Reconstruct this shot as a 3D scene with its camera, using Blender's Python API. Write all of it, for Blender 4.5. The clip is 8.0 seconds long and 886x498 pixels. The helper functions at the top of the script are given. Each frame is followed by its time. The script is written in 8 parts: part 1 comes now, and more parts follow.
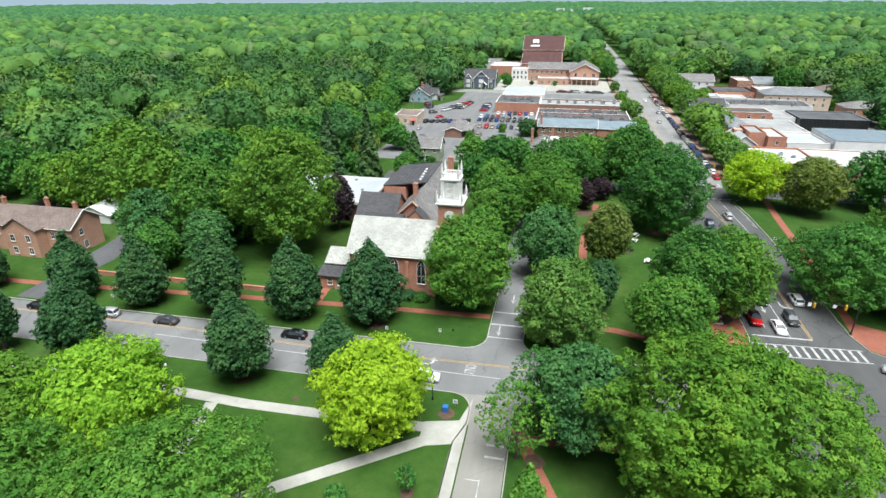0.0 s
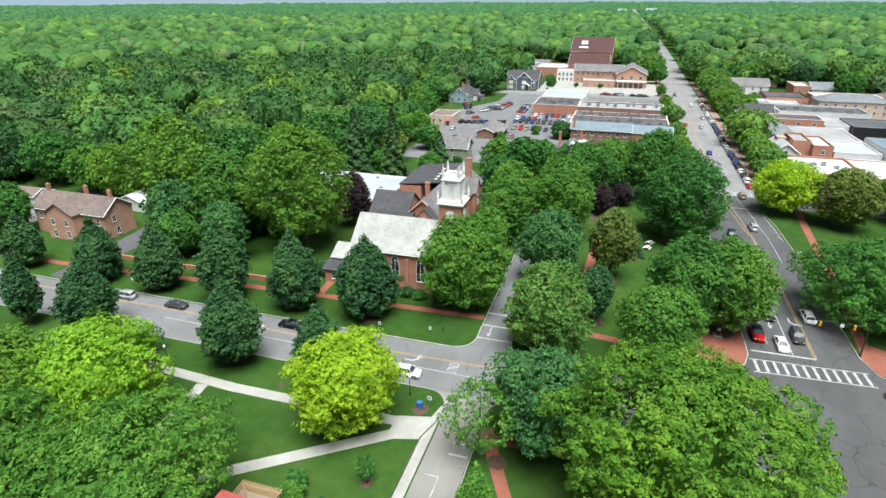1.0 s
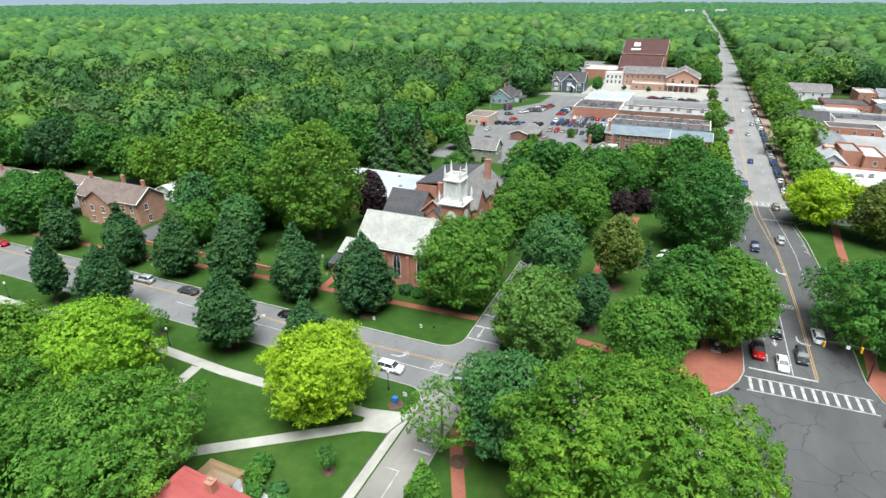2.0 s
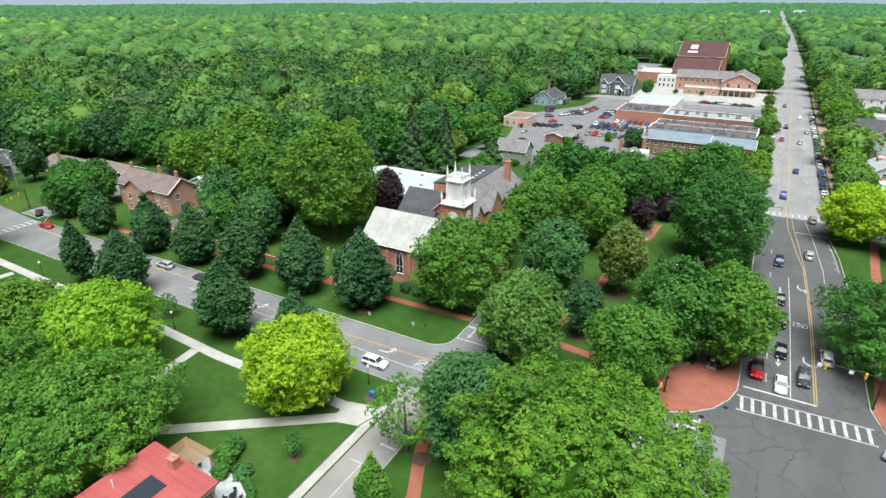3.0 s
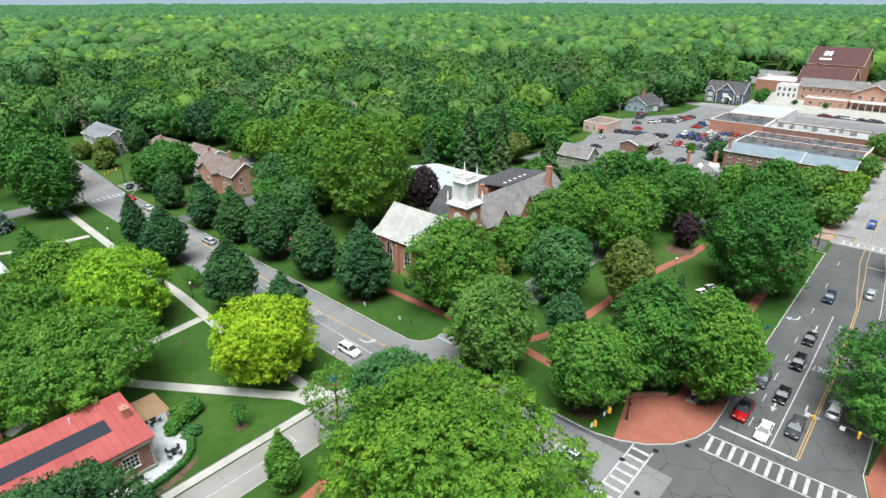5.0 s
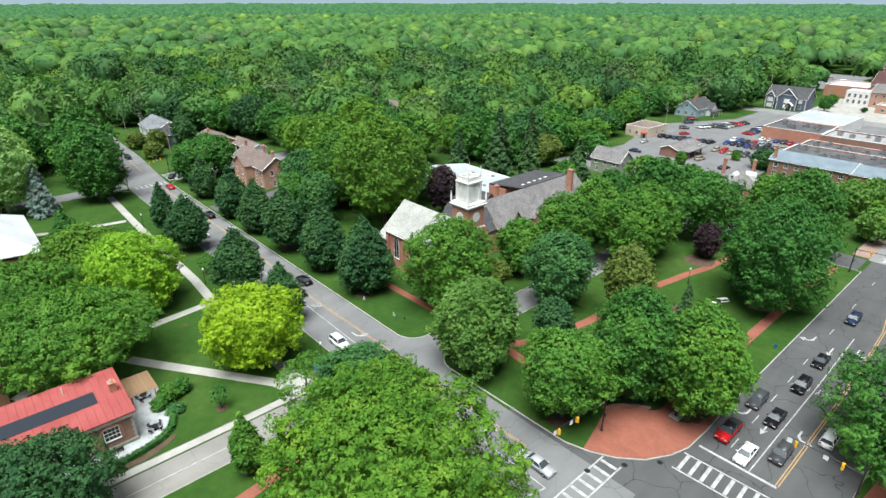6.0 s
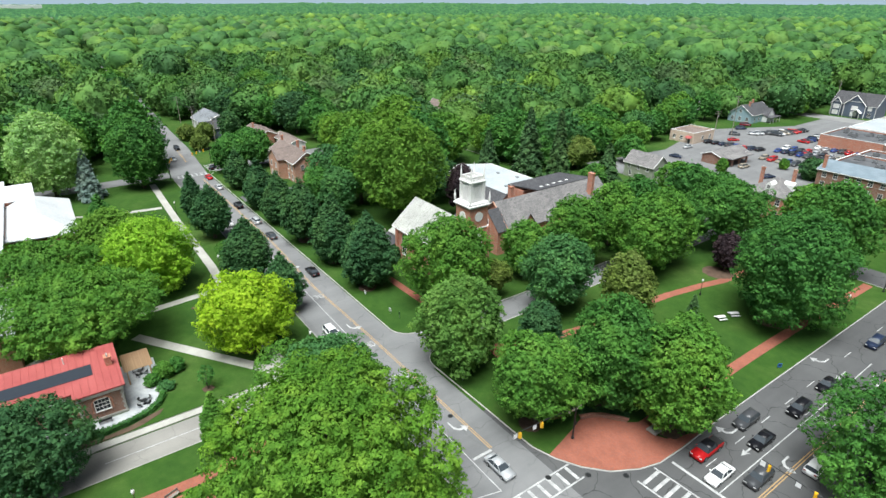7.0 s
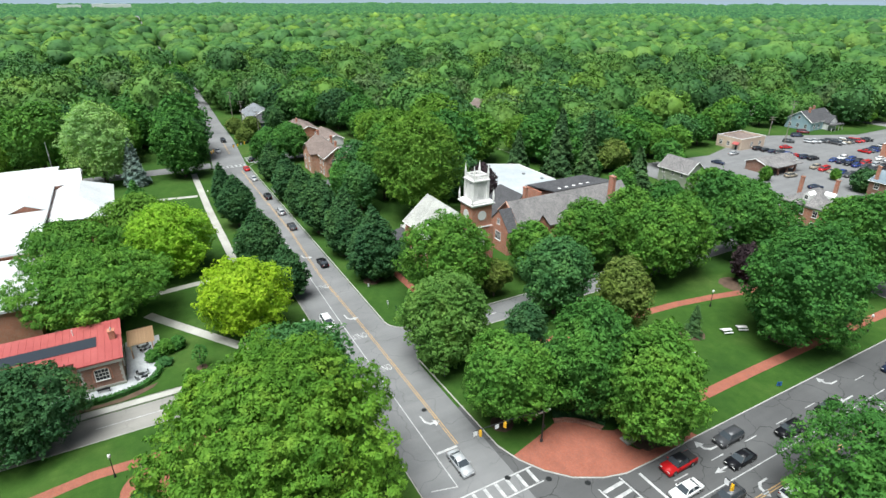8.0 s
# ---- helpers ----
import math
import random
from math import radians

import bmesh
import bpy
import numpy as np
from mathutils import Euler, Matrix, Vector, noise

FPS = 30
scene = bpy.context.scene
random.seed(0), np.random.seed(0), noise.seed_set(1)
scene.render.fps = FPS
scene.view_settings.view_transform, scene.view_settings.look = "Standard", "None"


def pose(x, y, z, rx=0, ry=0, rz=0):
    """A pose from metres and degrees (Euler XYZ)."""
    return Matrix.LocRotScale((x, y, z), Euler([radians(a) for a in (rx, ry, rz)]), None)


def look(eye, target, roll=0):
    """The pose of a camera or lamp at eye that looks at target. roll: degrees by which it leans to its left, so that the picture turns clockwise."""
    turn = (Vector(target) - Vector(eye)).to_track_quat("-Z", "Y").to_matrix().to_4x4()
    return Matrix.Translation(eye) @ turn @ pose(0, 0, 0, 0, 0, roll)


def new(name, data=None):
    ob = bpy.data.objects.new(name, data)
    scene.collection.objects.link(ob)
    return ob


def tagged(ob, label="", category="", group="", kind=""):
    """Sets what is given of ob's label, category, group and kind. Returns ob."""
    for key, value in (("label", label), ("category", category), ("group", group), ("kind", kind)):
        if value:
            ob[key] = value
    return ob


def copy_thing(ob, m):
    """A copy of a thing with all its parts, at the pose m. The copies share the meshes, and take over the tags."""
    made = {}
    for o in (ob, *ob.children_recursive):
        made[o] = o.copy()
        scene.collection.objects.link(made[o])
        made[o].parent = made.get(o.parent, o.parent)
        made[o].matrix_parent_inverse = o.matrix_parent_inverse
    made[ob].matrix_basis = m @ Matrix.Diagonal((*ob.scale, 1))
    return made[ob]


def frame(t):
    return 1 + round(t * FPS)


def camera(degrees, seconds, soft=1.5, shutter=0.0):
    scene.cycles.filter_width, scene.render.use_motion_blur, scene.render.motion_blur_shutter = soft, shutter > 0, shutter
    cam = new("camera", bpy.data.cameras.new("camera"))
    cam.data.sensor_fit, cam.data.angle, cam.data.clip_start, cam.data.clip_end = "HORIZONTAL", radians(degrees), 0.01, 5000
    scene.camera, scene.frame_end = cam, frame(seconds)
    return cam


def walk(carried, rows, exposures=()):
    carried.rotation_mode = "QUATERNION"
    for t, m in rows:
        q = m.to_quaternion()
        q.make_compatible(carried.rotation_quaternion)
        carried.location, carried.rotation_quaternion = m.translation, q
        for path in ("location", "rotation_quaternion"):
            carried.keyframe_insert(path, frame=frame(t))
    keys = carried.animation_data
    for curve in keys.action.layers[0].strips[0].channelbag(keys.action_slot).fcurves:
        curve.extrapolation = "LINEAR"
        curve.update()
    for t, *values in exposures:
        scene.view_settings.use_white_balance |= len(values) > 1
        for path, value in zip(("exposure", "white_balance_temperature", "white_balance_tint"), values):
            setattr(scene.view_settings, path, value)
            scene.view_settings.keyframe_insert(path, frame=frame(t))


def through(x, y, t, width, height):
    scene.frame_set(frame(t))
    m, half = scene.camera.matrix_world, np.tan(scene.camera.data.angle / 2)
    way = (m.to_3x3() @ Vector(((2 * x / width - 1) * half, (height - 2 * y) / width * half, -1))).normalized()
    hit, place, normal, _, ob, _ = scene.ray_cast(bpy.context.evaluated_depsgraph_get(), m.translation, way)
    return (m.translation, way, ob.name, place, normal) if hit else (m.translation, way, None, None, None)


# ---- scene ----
cam = camera(76.3, 8.0)
# seconds, eye x, y, z, yaw, pitch, roll
PATH = [
    (0.0, -0.912, 1.307, 57.788, 11.644, -24.180, -0.264),
    (0.5, 4.478, 1.797, 58.027, 14.483, -24.171, -0.244),
    (1.0, 9.913, 2.675, 58.241, 17.378, -24.162, -0.223),
    (1.5, 15.353, 3.941, 58.430, 20.323, -24.153, -0.202),
    (2.0, 20.759, 5.593, 58.594, 23.315, -24.146, -0.181),
    (2.5, 26.099, 7.622, 58.732, 26.348, -24.139, -0.160),
    (3.0, 31.342, 10.018, 58.844, 29.418, -24.132, -0.139),
    (3.5, 36.461, 12.769, 58.931, 32.521, -24.127, -0.118),
    (4.0, 41.435, 15.857, 58.993, 35.651, -24.122, -0.097),
    (4.5, 46.243, 19.261, 59.030, 38.805, -24.117, -0.076),
    (5.0, 50.871, 22.958, 59.041, 41.979, -24.113, -0.055),
    (5.5, 55.308, 26.919, 59.027, 45.166, -24.110, -0.035),
    (6.0, 59.544, 31.116, 58.987, 48.363, -24.108, -0.014),
    (6.5, 63.576, 35.512, 58.922, 51.566, -24.106, 0.007),
    (7.0, 67.403, 40.072, 58.832, 54.769, -24.105, 0.028),
    (7.5, 71.028, 44.753, 58.716, 57.969, -24.104, 0.049),
    (8.0, 74.459, 49.512, 58.575, 61.160, -24.104, 0.070),
]
walk(cam, [(t, pose(x, y, z, 90 + pitch, 0, yaw) @ pose(0, 0, 0, 0, 0, roll)) for t, x, y, z, yaw, pitch, roll in PATH])

# ---- sky, sun, exposure ----
scene.view_settings.exposure = 0.74
world = bpy.data.worlds.new("overcast_sky")
world.use_nodes = True
scene.world = world
wn, wl = world.node_tree.nodes, world.node_tree.links
sky = wn.new("ShaderNodeTexSky")
sky.sky_type, sky.sun_disc = "NISHITA", False
sky.sun_elevation, sky.sun_rotation = radians(71), radians(150)
sky.air_density, sky.dust_density, sky.ozone_density = 0.7, 5.0, 1.0
wl.new(sky.outputs["Color"], wn["Background"].inputs["Color"])
wn["Background"].inputs["Strength"].default_value = 0.045
sun = new("sun", bpy.data.lights.new("sun", "SUN"))
sun.data.energy, sun.data.angle, sun.data.color = 4.5, radians(42), (0.93, 0.995, 1.0)
sun.matrix_world = look((0, 0, 200), (-200 * math.sin(radians(30)) / math.tan(radians(71)), 200 * math.cos(radians(30)) / math.tan(radians(71)), 0))


# ---- materials ----
def material(name, rough=0.8, metal=0.0):
    m = bpy.data.materials.new(name)
    m.use_nodes = True
    b = m.node_tree.nodes["Principled BSDF"]
    b.inputs["Roughness"].default_value, b.inputs["Metallic"].default_value = rough, metal
    return m, m.node_tree.nodes, m.node_tree.links, b


def ramp(nodes, links, fac, stops):
    r = nodes.new("ShaderNodeValToRGB")
    links.new(fac, r.inputs["Fac"])
    el = r.color_ramp.elements
    while len(el) < len(stops):
        el.new(0.5)
    for e, (p, c) in zip(el, stops):
        e.position, e.color = p, (*c, 1)
    return r.outputs["Color"]


def noise_node(nodes, links, scale, detail=4.0, rough=0.6, coord="Object", stretch=None):
    tc = nodes.new("ShaderNodeTexCoord")
    n = nodes.new("ShaderNodeTexNoise")
    n.inputs["Scale"].default_value, n.inputs["Detail"].default_value, n.inputs["Roughness"].default_value = scale, detail, rough
    src = tc.outputs[coord]
    if stretch:
        mp = nodes.new("ShaderNodeMapping")
        mp.inputs["Scale"].default_value = stretch
        links.new(src, mp.inputs["Vector"])
        src = mp.outputs["Vector"]
    links.new(src, n.inputs["Vector"])
    return n.outputs["Fac"]


def blend(nodes, links, kind, fac, a, b):
    mx = nodes.new("ShaderNodeMix")
    mx.data_type, mx.blend_type = "RGBA", kind
    if isinstance(fac, (int, float)):
        mx.inputs[0].default_value = fac
    else:
        links.new(fac, mx.inputs[0])
    for sock, v in ((mx.inputs[6], a), (mx.inputs[7], b)):
        if isinstance(v, tuple):
            sock.default_value = (*v, 1)
        else:
            links.new(v, sock)
    return mx.outputs[2]


def bump(nodes, links, b, height, strength=0.3, dist=0.05):
    n = nodes.new("ShaderNodeBump")
    n.inputs["Strength"].default_value, n.inputs["Distance"].default_value = strength, dist
    links.new(height, n.inputs["Height"])
    links.new(n.outputs["Normal"], b.inputs["Normal"])


def surface(name, lo, hi, scale=0.6, fine=12.0, rough=0.85, metal=0.0, strength=0.25, dist=0.02, coord="Object", each=0.0, stretch=None):
    """Two scales of tone between lo and hi, fine relief, and, with each, a tone of its own for every object."""
    m, n, l, b = material(name, rough, metal)
    big = noise_node(n, l, scale, 3, 0.6, coord, stretch)
    small = noise_node(n, l, fine, 5, 0.7, coord, stretch)
    c = ramp(n, l, big, [(0.3, lo), (0.7, hi)])
    g = ramp(n, l, small, [(0.3, (0.72, 0.72, 0.72)), (0.7, (1.15, 1.15, 1.15))])
    c = blend(n, l, "MULTIPLY", 0.7, c, g)
    if each:
        info = n.new("ShaderNodeObjectInfo")
        v = ramp(n, l, info.outputs["Random"], [(0.0, (1 - each,) * 3), (1.0, (1 + each,) * 3)])
        c = blend(n, l, "MULTIPLY", 1.0, c, v)
    l.new(c, b.inputs["Base Color"])
    bump(n, l, b, small, strength, dist)
    return m


def leaves(name, dark, mid, light, each=0.5, through=0.2, scale=0.35, grain=2.6):
    """Foliage: tone by tree, by bough and by leaf spray, with some light passing through."""
    m, n, l, b = material(name, 0.75)
    b.inputs["Specular IOR Level"].default_value = 0.2
    info, geo = n.new("ShaderNodeObjectInfo"), n.new("ShaderNodeNewGeometry")
    big = noise_node(n, l, scale, 2, 0.5)
    c = ramp(n, l, big, [(0.3, dark), (0.5, mid), (0.72, light)])
    leaf = ramp(n, l, geo.outputs["Random Per Island"], [(0.0, (0.78, 0.8, 0.78)), (0.75, (1.08, 1.06, 1.0)), (1.0, (1.3, 1.24, 1.05))])
    c = blend(n, l, "MULTIPLY", 0.5, c, leaf)
    tree = ramp(n, l, info.outputs["Random"], [(0.0, (0.7, 0.8, 0.85)), (0.35, (0.9, 0.95, 0.9)), (0.7, (1.1, 1.08, 0.9)), (1.0, (1.4, 1.2, 0.9))])
    c = blend(n, l, "MULTIPLY", each, c, tree)
    wide = ramp(n, l, noise_node(n, l, 0.075, 2, 0.5, "Object"), [(0.3, (0.72, 0.8, 0.85)), (0.5, (1.0, 1.0, 1.0)), (0.72, (1.3, 1.18, 0.9))])
    c = blend(n, l, "MULTIPLY", 0.8, c, wide)
    fine = noise_node(n, l, grain, 3, 0.75)
    c = blend(n, l, "MULTIPLY", 0.45, c, ramp(n, l, fine, [(0.34, (0.6, 0.64, 0.62)), (0.5, (0.97, 0.97, 0.97)), (0.66, (1.34, 1.28, 1.2))]))
    l.new(c, b.inputs["Base Color"])
    bump(n, l, b, fine, 0.35, 0.5 / grain)
    t = n.new("ShaderNodeBsdfTranslucent")
    l.new(blend(n, l, "MULTIPLY", 1.0, c, (1.0, 1.15, 0.5)), t.inputs["Color"])
    mix = n.new("ShaderNodeMixShader")
    mix.inputs[0].default_value = through
    l.new(b.outputs[0], mix.inputs[1])
    l.new(t.outputs[0], mix.inputs[2])
    l.new(mix.outputs[0], n["Material Output"].inputs["Surface"])
    return m


def grass_material():
    m, n, l, b = material("grass", 0.9)
    b.inputs["Specular IOR Level"].default_value = 0.15
    big = noise_node(n, l, 0.05, 4, 0.65)
    mid = noise_node(n, l, 0.5, 4, 0.7)
    fine = noise_node(n, l, 9.0, 3, 0.8)
    c = ramp(n, l, big, [(0.3, (0.024, 0.067, 0.011)), (0.5, (0.034, 0.085, 0.013)), (0.7, (0.057, 0.104, 0.022))])
    dry = ramp(n, l, mid, [(0.36, (0.78, 0.84, 0.8)), (0.6, (1.12, 1.08, 1.1)), (0.74, (1.6, 1.28, 1.4))])
    c = blend(n, l, "MULTIPLY", 0.8, c, dry)
    g = ramp(n, l, fine, [(0.3, (0.65, 0.68, 0.6)), (0.75, (1.25, 1.2, 1.2))])
    c = blend(n, l, "MULTIPLY", 0.7, c, g)
    l.new(c, b.inputs["Base Color"])
    bump(n, l, b, fine, 0.5, 0.05)
    return m


def asphalt_material(name, tone, crack):
    m, n, l, b = material(name, 0.9)
    big = noise_node(n, l, 0.09, 4, 0.6)
    lanes = noise_node(n, l, 0.35, 3, 0.6, "Object", (1.0, 0.12, 1.0))
    fine = noise_node(n, l, 14.0, 4, 0.8)
    c = ramp(n, l, big, [(0.3, tuple(v * 0.82 for v in tone)), (0.7, tuple(v * 1.12 for v in tone))])
    c = blend(n, l, "MULTIPLY", 0.55, c, ramp(n, l, lanes, [(0.3, (0.78, 0.78, 0.78)), (0.7, (1.15, 1.14, 1.12))]))
    c = blend(n, l, "MULTIPLY", 0.6, c, ramp(n, l, fine, [(0.3, (0.75, 0.75, 0.75)), (0.7, (1.2, 1.2, 1.2))]))
    tc, wob = n.new("ShaderNodeTexCoord"), n.new("ShaderNodeTexNoise")
    wob.inputs["Scale"].default_value = 0.4
    l.new(tc.outputs["Object"], wob.inputs["Vector"])
    add = n.new("ShaderNodeVectorMath")
    add.operation = "MULTIPLY_ADD"
    add.inputs[1].default_value = (3.0, 3.0, 0.0)
    l.new(wob.outputs["Color"], add.inputs[0])
    l.new(tc.outputs["Object"], add.inputs[2])
    vor = n.new("ShaderNodeTexVoronoi")
    vor.feature, vor.voronoi_dimensions = "DISTANCE_TO_EDGE", "2D"
    vor.inputs["Scale"].default_value = 0.17
    l.new(add.outputs[0], vor.inputs["Vector"])
    line = ramp(n, l, vor.outputs["Distance"], [(0.0, (0.16, 0.16, 0.16)), (0.016, (1, 1, 1))])
    gate = ramp(n, l, noise_node(n, l, 0.06, 2, 0.5), [(0.38, (0, 0, 0)), (0.48, (1, 1, 1))])
    c = blend(n, l, "MULTIPLY", crack, c, blend(n, l, "MIX", gate, (1, 1, 1), line))
    l.new(c, b.inputs["Base Color"])
    bump(n, l, b, fine, 0.25, 0.01)
    return m


def brick_material(name, a, b2, mortar, scale=1.0, lying=False):
    m, n, l, b = material(name, 0.9)
    tc = n.new("ShaderNodeTexCoord")
    sep, comb = n.new("ShaderNodeSeparateXYZ"), n.new("ShaderNodeCombineXYZ")
    l.new(tc.outputs["Object"], sep.inputs[0])
    add = n.new("ShaderNodeMath")
    l.new(sep.outputs[0], add.inputs[0])
    if lying:
        add.inputs[1].default_value = 0.0
    else:
        l.new(sep.outputs[1], add.inputs[1])
    l.new(add.outputs[0], comb.inputs[0])
    l.new(sep.outputs[1 if lying else 2], comb.inputs[1])
    br = n.new("ShaderNodeTexBrick")
    l.new(comb.outputs[0], br.inputs["Vector"])
    br.inputs["Scale"].default_value = scale
    br.inputs["Brick Width"].default_value, br.inputs["Row Height"].default_value = 0.22, 0.075
    br.inputs["Mortar Size"].default_value = 0.008
    for k, v in (("Color1", a), ("Color2", b2), ("Mortar", mortar)):
        br.inputs[k].default_value = (*v, 1)
    st = noise_node(n, l, 0.5, 5, 0.65)
    c = blend(n, l, "MULTIPLY", 0.7, br.outputs["Color"], ramp(n, l, st, [(0.3, (0.75, 0.74, 0.74)), (0.7, (1.15, 1.13, 1.12))]))
    l.new(c, b.inputs["Base Color"])
    bump(n, l, b, br.outputs["Fac"], -0.3, 0.01)
    return m


def siding_material(name, c0):
    m, n, l, b = material(name, 0.6)
    tc, wv = n.new("ShaderNodeTexCoord"), n.new("ShaderNodeTexWave")
    wv.bands_direction, wv.wave_profile = "Z", "SAW"
    wv.inputs["Scale"].default_value = 1.6
    l.new(tc.outputs["Object"], wv.inputs["Vector"])
    st = noise_node(n, l, 0.8, 4, 0.6)
    c = blend(n, l, "MULTIPLY", 0.6, c0, ramp(n, l, st, [(0.3, (0.82, 0.82, 0.82)), (0.7, (1.08, 1.08, 1.08))]))
    l.new(c, b.inputs["Base Color"])
    bump(n, l, b, wv.outputs["Fac"], 0.5, 0.02)
    return m


def shingle_material(name, lo, hi, scale=1.0):
    m, n, l, b = material(name, 0.85)
    tc = n.new("ShaderNodeTexCoord")
    sep, comb = n.new("ShaderNodeSeparateXYZ"), n.new("ShaderNodeCombineXYZ")
    l.new(tc.outputs["Object"], sep.inputs[0])
    add = n.new("ShaderNodeMath")
    l.new(sep.outputs[0], add.inputs[0])
    l.new(sep.outputs[1], add.inputs[1])
    l.new(add.outputs[0], comb.inputs[0])
    l.new(sep.outputs[2], comb.inputs[1])
    br = n.new("ShaderNodeTexBrick")
    l.new(comb.outputs[0], br.inputs["Vector"])
    br.inputs["Scale"].default_value = scale
    br.inputs["Brick Width"].default_value, br.inputs["Row Height"].default_value, br.inputs["Mortar Size"].default_value = 0.4, 0.16, 0.012
    for k, v in (("Color1", lo), ("Color2", hi), ("Mortar", tuple(x * 0.55 for x in lo))):
        br.inputs[k].default_value = (*v, 1)
    st = noise_node(n, l, 0.25, 6, 0.7, "Object", (1, 1, 0.5))
    c = blend(n, l, "MULTIPLY", 0.8, br.outputs["Color"], ramp(n, l, st, [(0.3, (0.66, 0.66, 0.67)), (0.68, (1.2, 1.19, 1.17))]))
    l.new(c, b.inputs["Base Color"])
    bump(n, l, b, br.outputs["Fac"], -0.3, 0.02)
    return m


def glass_material():
    m, n, l, b = material("window_glass", 0.08)
    c = ramp(n, l, noise_node(n, l, 0.7, 2, 0.5), [(0.35, (0.012, 0.014, 0.016)), (0.7, (0.05, 0.055, 0.06))])
    l.new(c, b.inputs["Base Color"])
    b.inputs["Specular IOR Level"].default_value = 0.3
    return m


def paint(name, c0, rough=0.3, metal=0.0, coat=0.0):
    m, n, l, b = material(name, rough, metal)
    st = noise_node(n, l, 1.7, 3, 0.6)
    c = blend(n, l, "MULTIPLY", 0.5, c0, ramp(n, l, st, [(0.3, (0.86, 0.86, 0.86)), (0.7, (1.08, 1.08, 1.08))]))
    l.new(c, b.inputs["Base Color"])
    b.inputs["Coat Weight"].default_value = coat
    return m


GRASS = grass_material()
DRIVE = asphalt_material("worn_drive", (0.235, 0.225, 0.205), 0.3)
ASPHALT_OLD = asphalt_material("worn_asphalt", (0.082, 0.0825, 0.083), 0.85)
ASPHALT_PALE = asphalt_material("pale_asphalt", (0.168, 0.169, 0.170), 0.45)
ASPHALT_SHOPS = asphalt_material("sun_bleached_asphalt", (0.225, 0.223, 0.219), 0.35)
ASPHALT_DARK = asphalt_material("dark_asphalt", (0.09, 0.09, 0.095), 0.6)
CONCRETE = surface("concrete", (0.308, 0.297, 0.264), (0.418, 0.407, 0.369), 0.3, 6.0, 0.9, each=0.08)
KERB_STONE = surface("kerb_concrete", (0.3, 0.29, 0.27), (0.42, 0.4, 0.38), 0.5, 8.0, 0.9, each=0.1)
PAVER = brick_material("red_paver", (0.245, 0.07, 0.04), (0.315, 0.105, 0.063), (0.2, 0.09, 0.068), 1.0, True)
BRICK_WALK = surface("worn_pink_paver", (0.24, 0.15, 0.115), (0.34, 0.235, 0.19), 0.3, 6.0, 0.9)
ROAD_WHITE = surface("road_white", (0.25, 0.25, 0.247), (0.52, 0.52, 0.51), 0.8, 7.0, 0.7)
ROAD_YELLOW = surface("road_yellow", (0.336, 0.215, 0.100), (0.440, 0.284, 0.120), 0.8, 7.0, 0.7)
SOIL = surface("mulch", (0.06, 0.035, 0.022), (0.11, 0.07, 0.045), 0.8, 9.0, 0.95, strength=0.6, dist=0.06)
BARK = surface("bark", (0.05, 0.04, 0.03), (0.13, 0.105, 0.08), 1.5, 9.0, 0.95, strength=0.7, dist=0.05)
BRICK = brick_material("red_brick", (0.40, 0.145, 0.085), (0.50, 0.205, 0.13), (0.44, 0.32, 0.25))
BRICK_PALE = brick_material("pale_red_brick", (0.44, 0.2, 0.13), (0.52, 0.27, 0.18), (0.5, 0.4, 0.32))
BRICK_DARK = brick_material("brown_brick", (0.22, 0.10, 0.068), (0.30, 0.148, 0.098), (0.29, 0.235, 0.2))
WHITE_PAINT = surface("white_paint", (0.72, 0.71, 0.68), (0.82, 0.81, 0.79), 0.6, 5.0, 0.6, strength=0.08)
WHITE_WALL = surface("white_wall", (0.66, 0.66, 0.65), (0.8, 0.8, 0.79), 0.3, 4.0, 0.7, strength=0.1)
WHITE_ROOF = surface("white_membrane", (0.50, 0.515, 0.52), (0.62, 0.63, 0.635), 0.12, 2.0, 0.6, strength=0.1)
TAN_ROOF = surface("buff_gravel_roof", (0.40, 0.385, 0.36), (0.52, 0.50, 0.47), 0.15, 2.5, 0.85, strength=0.12)
SLATE_MEMBRANE = surface("dark_grey_membrane", (0.05, 0.053, 0.058), (0.125, 0.128, 0.133), 0.2, 2.5, 0.75, strength=0.1)
PALE_ROOF = surface("pale_blue_membrane", (0.34, 0.37, 0.385), (0.45, 0.48, 0.49), 0.12, 2.0, 0.6, strength=0.1)
GREY_ROOF = surface("grey_membrane", (0.24, 0.242, 0.24), (0.36, 0.36, 0.355), 0.15, 2.5, 0.8, strength=0.1)
BLUE_ROOF = surface("blue_grey_metal_roof", (0.135, 0.18, 0.21), (0.20, 0.25, 0.285), 0.3, 4.0, 0.65, strength=0.1)
NAVE_ROOF = shingle_material("pale_slate_shingle", (0.34, 0.345, 0.315), (0.45, 0.455, 0.42))
DARK_ROOF = shingle_material("charcoal_shingle", (0.05, 0.05, 0.055), (0.085, 0.085, 0.09))
ASH_ROOF = shingle_material("grey_blue_shingle", (0.15, 0.165, 0.18), (0.24, 0.255, 0.27))
SLATE_ROOF = shingle_material("mottled_slate", (0.135, 0.13, 0.13), (0.245, 0.232, 0.225))
BROWN_ROOF = shingle_material("brown_shingle", (0.15, 0.115, 0.1), (0.22, 0.17, 0.15))
MAROON_ROOF = shingle_material("maroon_shingle", (0.066, 0.028, 0.027), (0.1, 0.04, 0.036))
